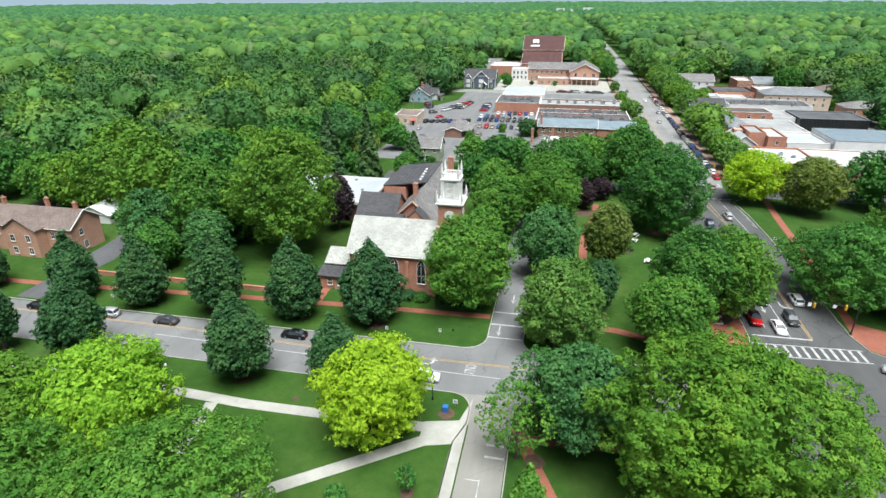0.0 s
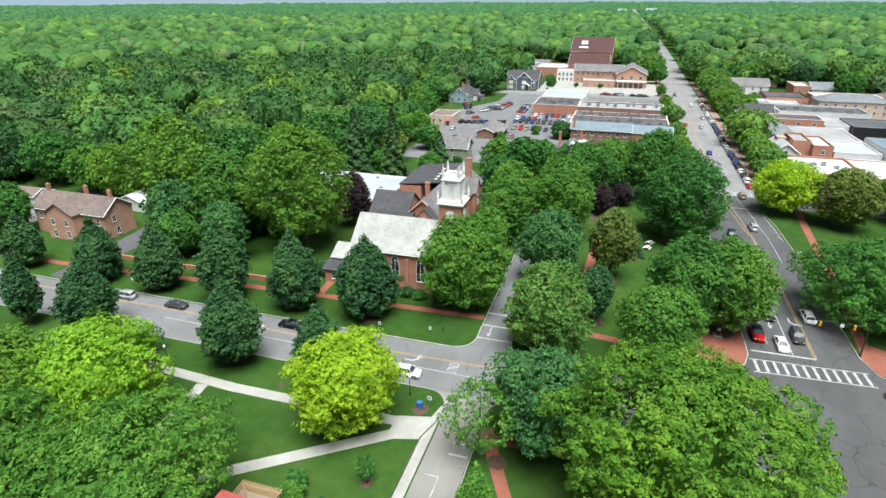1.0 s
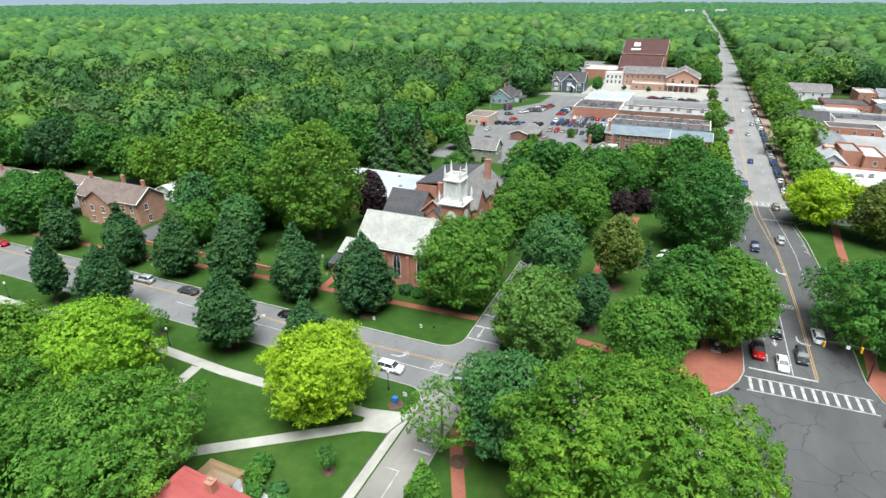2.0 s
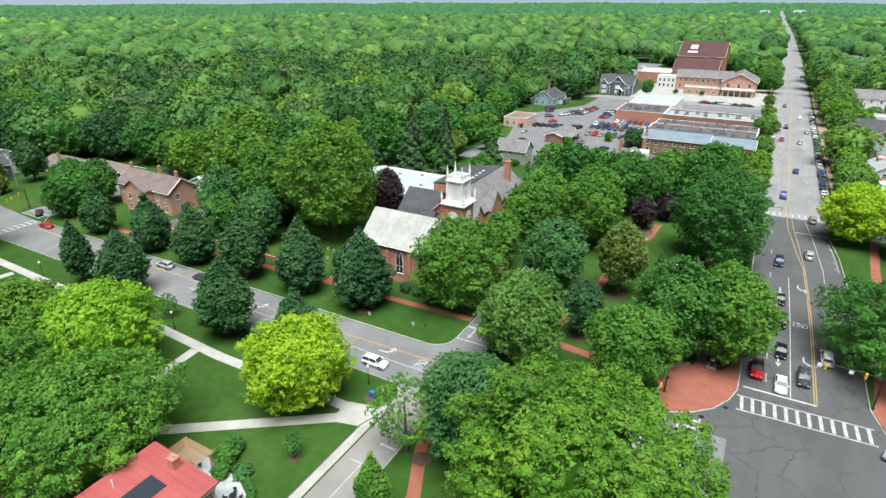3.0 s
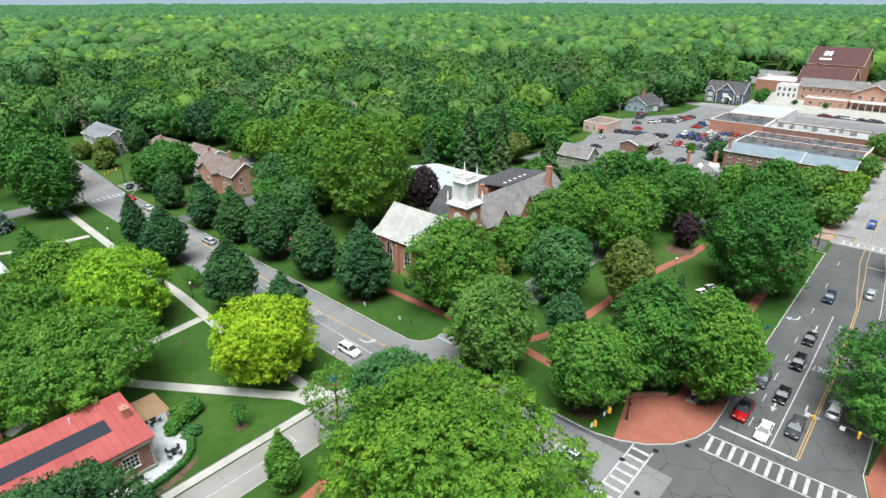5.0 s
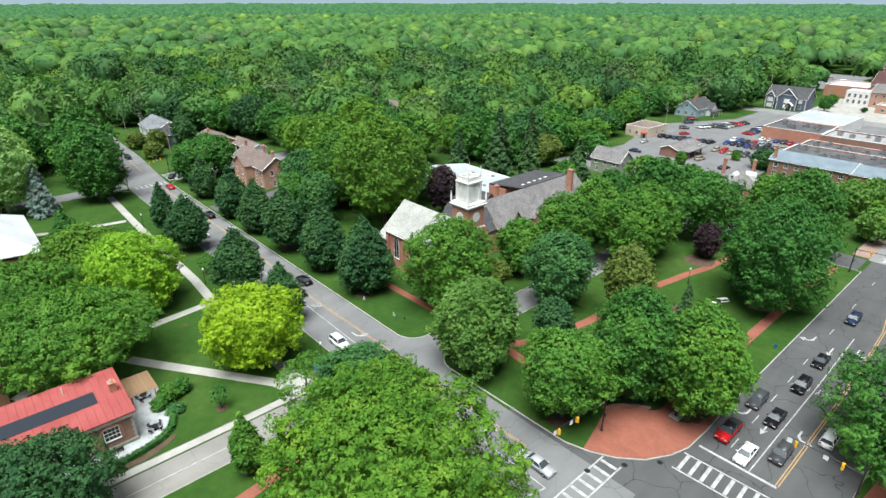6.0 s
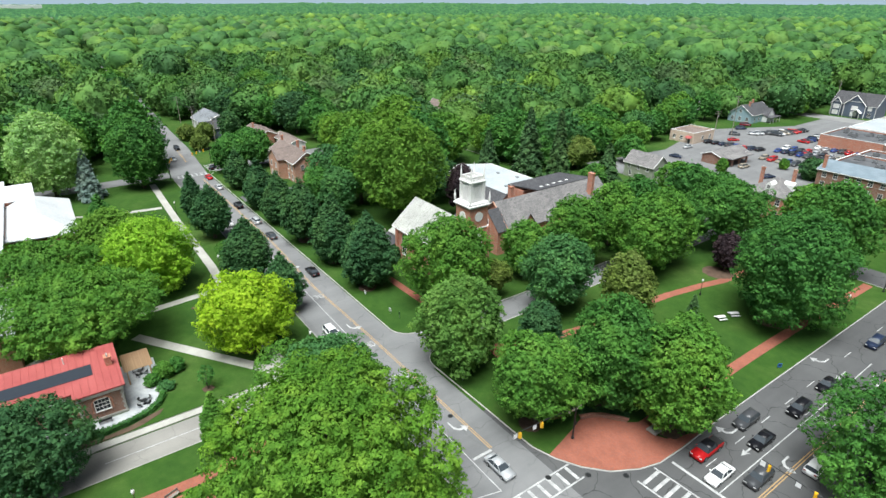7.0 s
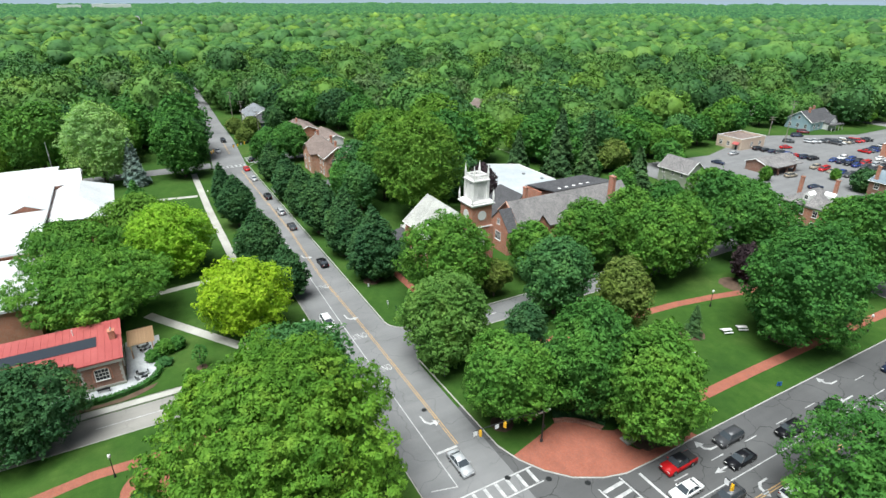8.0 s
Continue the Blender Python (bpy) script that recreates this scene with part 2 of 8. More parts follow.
RED_METAL = surface("red_metal_roof", (0.30, 0.062, 0.058), (0.38, 0.094, 0.086), 0.3, 5.0, 0.45, strength=0.08)
SOLAR = paint("dark_panel", (0.03, 0.036, 0.045), 0.25)
GLASS = glass_material()
TRIM = surface("white_trim", (0.7, 0.69, 0.66), (0.82, 0.81, 0.79), 1.0, 6.0, 0.55, strength=0.06)
SIDING_GREEN = siding_material("sage_siding", (0.3, 0.33, 0.25))
SIDING_GREY = siding_material("slate_blue_siding", (0.095, 0.12, 0.165))
SIDING_BLUE = siding_material("pale_blue_siding", (0.3, 0.42, 0.48))
SIDING_WHITE = siding_material("white_siding", (0.72, 0.72, 0.7))
STUCCO = surface("cream_stucco", (0.55, 0.42, 0.32), (0.66, 0.53, 0.42), 0.4, 6.0, 0.9)
CEDAR = surface("cedar", (0.4, 0.24, 0.13), (0.55, 0.36, 0.21), 0.8, 9.0, 0.8, stretch=(1, 8, 1))
IRON = paint("black_iron", (0.015, 0.016, 0.017), 0.45)
STEEL = paint("galvanised_steel", (0.4, 0.41, 0.42), 0.4, 0.8)
TIMBER = surface("weathered_timber", (0.22, 0.19, 0.16), (0.33, 0.29, 0.25), 1.0, 8.0, 0.9)
SIGNAL_YELLOW = paint("signal_yellow", (0.75, 0.42, 0.02), 0.4)
SIGN_WHITE = paint("sign_white", (0.8, 0.8, 0.8), 0.4)
RUBBER = paint("tyre_rubber", (0.018, 0.018, 0.018), 0.85)
STONE_GREY = surface("bluestone", (0.3, 0.32, 0.33), (0.45, 0.46, 0.46), 0.8, 5.0, 0.8)

LEAF_MID = leaves("leaf_mid_green", (0.033, 0.119, 0.025), (0.053, 0.173, 0.034), (0.088, 0.239, 0.045), 0.5)
LEAF_LIGHT = leaves("leaf_light_green", (0.048, 0.147, 0.020), (0.083, 0.217, 0.031), (0.138, 0.289, 0.044), 0.4)
LEAF_MAPLE = leaves("leaf_old_maple", (0.054, 0.152, 0.015), (0.095, 0.226, 0.024), (0.163, 0.302, 0.036), 0.4)
LEAF_DARK = leaves("leaf_dark_green", (0.024, 0.085, 0.031), (0.043, 0.122, 0.044), (0.068, 0.161, 0.055), 0.3)
LEAF_YELLOW = leaves("leaf_yellow_green", (0.221, 0.370, 0.022), (0.340, 0.516, 0.032), (0.425, 0.585, 0.045), 0.15, 0.4)
LEAF_LIME = leaves("leaf_lime_green", (0.069, 0.174, 0.019), (0.109, 0.238, 0.028), (0.159, 0.294, 0.040), 0.3)
LEAF_CHARTREUSE = leaves("leaf_chartreuse", (0.152, 0.332, 0.027), (0.233, 0.439, 0.038), (0.314, 0.526, 0.053), 0.15, 0.35)
LEAF_BLUE = leaves("leaf_blue_green", (0.038, 0.127, 0.039), (0.065, 0.182, 0.054), (0.097, 0.238, 0.069), 0.3)
LEAF_OLIVE = leaves("leaf_olive", (0.069, 0.112, 0.022), (0.119, 0.181, 0.035), (0.181, 0.237, 0.062), 0.2)
LEAF_PURPLE = leaves("leaf_purple", (0.020, 0.014, 0.018), (0.042, 0.027, 0.034), (0.070, 0.048, 0.052), 0.1)
LEAF_SPRUCE = leaves("needle_green", (0.034, 0.088, 0.032), (0.054, 0.124, 0.042), (0.080, 0.160, 0.056), 0.3, 0.08)
LEAF_SILVER = leaves("needle_silver", (0.16, 0.24, 0.21), (0.22, 0.31, 0.275), (0.28, 0.37, 0.33), 0.05, 0.08)
LEAF_WILLOW = leaves("leaf_grey_willow", (0.203, 0.364, 0.128), (0.311, 0.494, 0.180), (0.419, 0.611, 0.240), 0.05, 0.4)
LEAF_CORNER = leaves("leaf_soft_green", (0.072, 0.176, 0.034), (0.113, 0.243, 0.049), (0.166, 0.309, 0.072), 0.1, 0.3)
# the same leaves seen as whole crowns far off, mottled at the size of a bough
FAR_LEAVES = [leaves("far_" + key, dark, mid, light, 0.0, 0.12, 0.06, 0.55) for key, dark, mid, light in (
    ("mid", (0.036, 0.112, 0.027), (0.061, 0.163, 0.038), (0.099, 0.219, 0.051)), ("light", (0.049, 0.128, 0.027), (0.082, 0.185, 0.041), (0.129, 0.242, 0.056)),
    ("blue", (0.034, 0.104, 0.032), (0.056, 0.150, 0.044), (0.083, 0.196, 0.056)), ("pale", (0.051, 0.115, 0.038), (0.081, 0.153, 0.053), (0.112, 0.187, 0.070)),
    ("lime", (0.070, 0.162, 0.025), (0.109, 0.219, 0.037), (0.156, 0.270, 0.053)), ("dark", (0.025, 0.085, 0.025), (0.046, 0.124, 0.037), (0.073, 0.165, 0.048)))]


# ---- building helpers ----
def mesh_object(name, bm, mat, parent=None):
    me = bpy.data.meshes.new(name)
    bm.to_mesh(me)
    bm.free()
    for mm in (mat if isinstance(mat, (list, tuple)) else [mat]):
        me.materials.append(mm)
    ob = new(name, me)
    ob.parent = parent
    return ob


def part(name, bm, mat, parent, label=""):
    ob = mesh_object(name, bm, mat, parent)
    return tagged(ob, label) if label else ob


def thing(name, m, label, category, group="", kind=""):
    ob = new(name)
    ob.matrix_basis = m
    return tagged(ob, label, category, group, kind)


def box(bm, x0, y0, z0, x1, y1, z1, bevel=0.0):
    """A box between two corners, with its edges rounded where bevel is given."""
    r = bmesh.ops.create_cube(bm, size=1.0)
    vs = r["verts"]
    for v in vs:
        v.co = Vector(((x0 + x1) / 2 + v.co.x * (x1 - x0), (y0 + y1) / 2 + v.co.y * (y1 - y0), (z0 + z1) / 2 + v.co.z * (z1 - z0)))
    if bevel:
        es = {e for v in vs for e in v.link_edges}
        bmesh.ops.bevel(bm, geom=list(es), offset=bevel, segments=2, affect="EDGES", profile=0.7)
    return vs


def boxed(*args):
    bm = bmesh.new()
    box(bm, *args)
    return bm


def slab(bm, pts, z0, z1):
    """A flat slab over a plan outline."""
    top = [bm.verts.new((x, y, z1)) for x, y in pts]
    low = [bm.verts.new((x, y, z0)) for x, y in pts]
    n = len(pts)
    f = bm.faces.new(top)
    bm.faces.new(low[::-1])
    for i in range(n):
        bm.faces.new((top[i], low[i], low[(i + 1) % n], top[(i + 1) % n]))
    bmesh.ops.recalc_face_normals(bm, faces=bm.faces[:])
    return f


def slabbed(pts, z0, z1):
    bm = bmesh.new()
    slab(bm, pts, z0, z1)
    return bm


def ribbon(bm, pts, w, z0, z1):
    """A strip of width w along a plan line."""
    p = [Vector((x, y)) for x, y in pts]
    left, right = [], []
    for i, c in enumerate(p):
        d = ((p[i + 1] - c).normalized() if i + 1 < len(p) else Vector((0, 0))) + ((c - p[i - 1]).normalized() if i else Vector((0, 0)))
        d.normalize()
        nrm = Vector((-d.y, d.x)) * w / 2
        left.append(c + nrm)
        right.append(c - nrm)
    slab(bm, [tuple(v) for v in left] + [tuple(v) for v in right[::-1]], z0, z1)


def tube(bm, pts, radii, sides=8):
    """A round tube through points, with a radius at each."""
    rings = []
    for i, (p, r) in enumerate(zip(pts, radii)):
        p = Vector(p)
        a = Vector(pts[min(i + 1, len(pts) - 1)]) - Vector(pts[max(i - 1, 0)])
        q = a.to_track_quat("Z", "Y")
        rings.append([bm.verts.new(p + q @ Vector((r * math.cos(k * math.tau / sides), r * math.sin(k * math.tau / sides), 0))) for k in range(sides)])
    for a, b in zip(rings, rings[1:]):
        for k in range(sides):
            bm.faces.new((a[k], a[(k + 1) % sides], b[(k + 1) % sides], b[k]))
    bm.faces.new(rings[0][::-1])
    bm.faces.new(rings[-1])


def arc(cx, cy, r, a0, a1, n=8):
    return [(cx + r * math.cos(radians(a0 + (a1 - a0) * i / n)), cy + r * math.sin(radians(a0 + (a1 - a0) * i / n))) for i in range(n + 1)]


# ---- ground, roads, pavements ----
def setting(name, bm, mat, label, category):
    return tagged(mesh_object(name, bm, mat), label, category, kind="structure")


bm = bmesh.new()
bmesh.ops.create_grid(bm, x_segments=60, y_segments=60, size=1.0)
for v in bm.verts:
    v.co = Vector((v.co.x * abs(v.co.x) * 4700, v.co.y * abs(v.co.y) * 4700, -0.02))
setting("ground", bm, GRASS, "mown green grass sheet that runs to the horizon", "ground")

bm = bmesh.new()
slab(bm, [(36.2, -120), (54.8, -120), (54.8, 150), (53.9, 166), (52.4, 178), (53.8, 192), (36.2, 192)], -0.1, 0.012)
setting("road_high_street", bm, ASPHALT_OLD, "wide worn grey asphalt main street with crack lines", "road")
bm = bmesh.new()
slab(bm, [(35.4, 192.05), (53.2, 192.05), (55, 204), (54.5, 470), (53.5, 700), (49, 1100), (33, 1850), (22, 2700), (-20, 4600), (-36, 4600), (8, 2700), (19, 1850), (34, 1100), (35.4, 700), (35.4, 470)], -0.1, 0.012)
setting("road_shop_street", bm, ASPHALT_SHOPS, "pale grey asphalt main street between the shops", "road")
bm = bmesh.new()
slab(bm, [(-146, 72.9), (36.0, 72.9), (36.0, 85.5), (-146, 84.8), (-190, 88), (-230, 89.0), (-395, 96.2), (-630, 98), (-900, 101), (-1290, 111), (-1600, 121), (-4400, 206), (-4400, 192), (-1600, 107), (-1290, 98), (-900, 88), (-630, 86.5), (-395, 85.4), (-230, 78.0), (-190, 77)], -0.1, 0.010)
setting("road_cross_street", bm, ASPHALT_PALE, "pale grey asphalt cross street with turn lanes", "road")
bm = bmesh.new()
slab(bm, [(54.0, 73), (400, 73), (400, 86.5), (54.0, 86.5)], -0.1, 0.010)
setting("road_east_arm", bm, ASPHALT_OLD, "worn grey asphalt street past the crossing", "road")
bm = bmesh.new()
slab(bm, [(-10.6, 84.7), (-4.4, 84.7), (-4.4, 183), (-10.6, 183)], -0.1, 0.011)
setting("road_side_lane", bm, ASPHALT_PALE, "narrow pale asphalt lane beside the church", "road")
bm = bmesh.new()
slab(bm, [(-10.5, -60), (-4.5, -60), (-4.5, 73.1), (-10.5, 73.1)], -0.1, 0.011)
setting("road_green_drive", bm, DRIVE, "pale concrete drive across the village green", "road")
bm = bmesh.new()
slab(bm, [(-60, 183.2), (35.2, 183.2), (35.2, 192), (-60, 192)], -0.1, 0.010)
slab(bm, [(58, 184), (300, 184), (300, 192.5), (58, 192.5)], -0.1, 0.010)
setting("road_north_street", bm, ASPHALT_OLD, "worn grey asphalt street north of the park", "road")
bm = bmesh.new()
slab(bm, [(-146.2, 72.9), (-154, 72.9), (-154, -80), (-146.2, -80)], -0.1, 0.009)
slab(bm, [(-157, 88), (-146.2, 88), (-146.2, 260), (-157, 260)], -0.1, 0.009)
setting("road_west_street", bm, ASPHALT_PALE, "pale asphalt residential street at the far crossing", "road")

setting("road_lane_mouth", slabbed([(-15.5, 84.6), (0.5, 84.6), (0.5, 92), (-15.5, 92)], -0.1, 0.0085), ASPHALT_PALE, "pale asphalt flare at the mouth of the lane", "road")
setting("road_drive_mouth", slabbed([(-15, 66), (-0.8, 66), (-0.8, 73.2), (-15, 73.2)], -0.1, 0.0085), DRIVE, "pale concrete flare at the mouth of the drive", "road")
setting("road_crossing", slabbed([(14, 66), (62, 66), (62, 104), (14, 104)], -0.1, 0.0075), ASPHALT_OLD, "worn asphalt of the crossing between the kerbs", "road")

# lawns stand a kerb's height above the roads, with rounded corners
LAWNS = {
    "lawn_green": [(-145.5, -80), (-12.2, -80), (-12.2, 62), (-10.9, 66), (-10.9, 69.5)] + arc(-14.4, 69.4, 3.4, 0, 90, 6) + [(-142, 72.7), (-145.5, 69)],
    "lawn_south_park": [(-4.3, -80), (35.0, -80), (35.0, 66)] + arc(28.2, 66, 6.7, 0, 90, 6) + [(-1, 72.7)] + arc(-1.4, 69.8, 2.9, 90, 180, 5),
    "lawn_church": [(-10.9, 183)] + [(-145.5, 183), (-145.5, 88), (-142, 85.2)] + arc(-14.9, 89.6, 4.1, -90, 0, 6),
    "lawn_park": [(36.1, 183), (-4.2, 183), (-4.2, 92)] + arc(-0.2, 89.9, 4.1, 180, 270, 5) + [(24, 86.3), (27.6, 87.4), (30.8, 89.2), (33.6, 91.8), (35.6, 95.4), (36.5, 98.6), (36.6, 104), (36.3, 112)],
    "lawn_east": [(54.9, 103), (56.2, 98), (60.5, 95), (300, 95), (300, 183.6), (58.5, 183.6), (53.0, 178.5), (54.4, 166), (55.0, 150)],
    "lawn_south_east": [(54, -80), (300, -80), (300, 72.6), (60, 72.6), (54, 66)],
}
for key, pts in LAWNS.items():
    setting(key, slabbed(pts, -0.1, 0.12), GRASS, "mown lawn raised behind its concrete kerb", "lawn")
    setting("kerb_" + key[5:], (lambda b: (ribbon(b, pts + [pts[0]], 0.16, -0.05, 0.15), b)[1])(bmesh.new()), KERB_STONE, "weathered concrete kerb along the lawn", "kerb")


def pave(name, lines, w, mat, label, z=0.135):
    bm = bmesh.new()
    for k, pts in enumerate(lines):
        ribbon(bm, pts, w, 0.0, z + 0.004 * k)
    return setting(name, bm, mat, label, "pavement")


pave("pavement_green", [[(-141, 65.6), (-100, 64.8), (-63, 64.8), (-45, 63.8), (-15, 64.2)], [(-15.5, 62), (-36, 47.5), (-40, 44.8)], [(-50.5, 63), (-49, 49), (-48, 36)], [(-114, 63.5), (-116.5, 48), (-120, 40)], [(-49.5, 47), (-45.5, 38), (-40, 28)]], 2.0, CONCRETE, "pale concrete footpaths crossing the green")
bm = bmesh.new()
slab(bm, [(-12.3, -60), (-10.7, -60), (-10.7, 72), (-12.0, 66.5), (-17, 65.3), (-17, 60.2), (-12.3, 61.5)], 0.0, 0.15)
setting("pavement_drive", bm, CONCRETE, "pale concrete pavement beside the drive", "pavement")
pave("pavement_church", [[(-142, 91.5), (-108, 92.2), (-64, 95), (-30, 96.4), (-11.2, 97)], [(-47, 95), (-47.5, 103)]], 1.7, PAVER, "red brick footpath along the churchyard")
pave("pavement_park", [[(-4.3, 97.2), (3.5, 97.4), (13, 96.4), (22, 93.5)], [(1, 97.3), (4.5, 104), (6.6, 116), (7.4, 134), (8.0, 141.5), (9.6, 151), (11.2, 158), (11.8, 168)], [(30.2, 108.8), (30.5, 121), (30.3, 134), (30.3, 150), (31.0, 182)]], 1.9, PAVER, "red brick footpaths winding through the park")
pave("pavement_south", [[(-3.4, 66.5), (-1.4, 61.5), (1.8, 54.5), (3, 46), (2.6, 36), (4.5, 24), (5, 8)], [(-2.5, 64.5), (6.5, 64.9), (20, 66)]], 1.8, PAVER, "red brick footpath under the maples")
pave("pavement_east", [[(56.4, 104), (60, 140), (61.5, 165), (63, 182)]], 1.9, PAVER, "red brick footpath on the east side")
bm = bmesh.new()
slab(bm, [(26.6, 87.2), (27.6, 87.55), (30.7, 89.3), (33.5, 91.9), (35.5, 95.5), (36.4, 98.7), (36.45, 104), (36.2, 113), (34.9, 112.6), (35.6, 107.5), (34.2, 103.4), (32.6, 102.6), (31.2, 104.6), (31.0, 109), (29.4, 109), (29.6, 103), (28.6, 101.4), (25.6, 99.2), (24.0, 96.6), (25.2, 92.6)], 0.0, 0.14)
setting("pavement_plaza", bm, PAVER, "red brick corner plaza with a curved kerb", "pavement")
bm = bmesh.new()
slab(bm, [(55.1, 103), (56.4, 98.3), (60, 96.2), (66, 96), (64, 105), (57, 108)], 0.0, 0.14)
setting("pavement_east_corner", bm, PAVER, "red brick corner across the main street", "pavement")
pave("pavement_shops", [[(33.6, 193), (33.6, 470)], [(57.4, 194), (57.4, 470)]], 3.8, BRICK_WALK, "pale concrete shop pavements along the main street", 0.12)
setting("lot_parking", slabbed([(-75, 208), (-24, 208), (-12, 232), (-12, 300), (-22, 345), (-62, 345), (-84, 300), (-70, 252)], -0.1, 0.013), ASPHALT_PALE, "grey asphalt car park full of parked cars", "car park")
setting("drive_brick_house", slabbed([(-110.8, 86), (-105, 86), (-104.2, 99), (-103.4, 106), (-105.5, 114), (-109, 124), (-113.5, 124), (-112, 114), (-111.6, 106), (-110.6, 98)], 0.0, 0.137), ASPHALT_DARK, "dark asphalt drive beside the brick house", "road")
setting("lot_church", slabbed([(-66, 168), (-22, 168), (-22, 182.9), (-66, 182.9)], 0.0, 0.135), ASPHALT_DARK, "small dark asphalt lot behind the parish hall", "car park")
setting("lot_shops_west", slabbed([(-12, 296), (31, 296), (31, 326), (-12, 326)], -0.1, 0.014), ASPHALT_PALE, "grey asphalt lot beside the shops", "car park")
setting("road_civic_street", slabbed([(-110, 377), (35, 377), (35, 390), (-58, 390), (-110, 384)], -0.1, 0.011), ASPHALT_SHOPS, "pale asphalt street before the civic hall", "road")
setting("lot_store_yard", slabbed([(-62, 345.2), (-22, 345.2), (-12, 300.2), (-12, 326.2), (32, 326.2), (32, 376.8), (-62, 376.8)], -0.1, 0.0095), ASPHALT_PALE, "pale asphalt yard round the stores", "car park")
setting("lot_shops_east", slabbed([(62.6, 193), (230, 193), (230, 300), (150, 330), (62.6, 470)], -0.1, 0.014), ASPHALT_PALE, "grey asphalt yards between the shops", "car park")
setting("lot_civic", slabbed([(-46, 390.2), (31, 390.2), (31, 462), (-46, 462)], -0.1, 0.0105), CONCRETE, "pale paved forecourt of the civic hall", "pavement")


# ---- trees ----
def quad_mesh(name, quads, tris, mat):
    """One mesh from arrays of four-cornered and three-cornered faces."""
    v = np.concatenate([quads.reshape(-1, 3), tris.reshape(-1, 3)]) if len(tris) else quads.reshape(-1, 3)
    nq, nt = len(quads), len(tris)
    me = bpy.data.meshes.new(name)
    me.vertices.add(len(v))
    me.vertices.foreach_set("co", v.astype(np.float32).ravel())
    me.loops.add(nq * 4 + nt * 3)
    me.loops.foreach_set("vertex_index", np.arange(nq * 4 + nt * 3, dtype=np.int32))
    me.polygons.add(nq + nt)
    start = np.concatenate([np.arange(nq) * 4, nq * 4 + np.arange(nt) * 3]).astype(np.int32)
    me.polygons.foreach_set("loop_start", start)
    me.update(calc_edges=True)
    me.materials.append(mat)
    return me


def unit(a):
    return a / np.maximum(np.linalg.norm(a, axis=-1, keepdims=True), 1e-6)


PROFILE = {
    "round": lambda u: np.sqrt(np.clip(1 - (2 * np.clip(u, 0, 1) ** 0.85 - 1) ** 2, 0, 1)) ** 0.94,
    "pear": lambda u: 1.95 * np.clip(u, 0, 1) ** 0.5 * np.clip(1 - u, 0, 1) ** 1.15,
    "vase": lambda u: np.clip(np.sin(np.pi * np.clip(u, 0, 1) ** 1.25), 0, 1) ** 0.6,
    "open": lambda u: np.clip(np.sin(np.pi * np.clip(u, 0, 1) ** 1.1), 0, 1) ** 0.6,
    "tall": lambda u: np.sqrt(np.clip(1 - (2 * u - 0.9) ** 2 / 1.21, 0, 1)) ** 1.1,
}


def spray(rng, p, nrm, size):
    """Folded leaf sprays at points p that face nrm."""
    n = len(p)
    a = unit(np.cross(nrm, rng.normal(size=(n, 3))))
    b = np.cross(nrm, a)
    s = size * rng.uniform(0.45, 1.45, (n, 1))
    w = s * rng.uniform(0.38, 0.72, (n, 1))
    tip = p + a * s * 0.6 - nrm * s * 0.22
    tail = p - a * s * 0.6 - nrm * s * 0.1
    return np.stack([tail, p + b * w * 0.55 - nrm * s * 0.12, tip, p - b * w * 0.55 - nrm * s * 0.12], axis=1)


def leaflets(rng, p, nrm, size):
    """Single drooping leaves at points p that face nrm."""
    n = len(p)
    a = unit(np.cross(nrm, rng.normal(size=(n, 3))))
    b = np.cross(nrm, a)
    s = size * rng.uniform(0.6, 1.5, (n, 1))
    w = s * rng.uniform(0.5, 0.85, (n, 1))
    skew = rng.uniform(-0.3, 0.3, (n, 1))
    return np.stack([p - a * s * 0.45 + b * w * (0.6 + skew), p - a * s * 0.35 - b * w * (0.6 - skew), p + a * s * 0.65 - nrm * s * 0.18], axis=1)


def crown_area(R, h):
    k = 1.6
    return 4 * math.pi * ((R ** (2 * k) + 2 * (R * h / 2) ** k) / 3) ** (1 / k) * 0.8


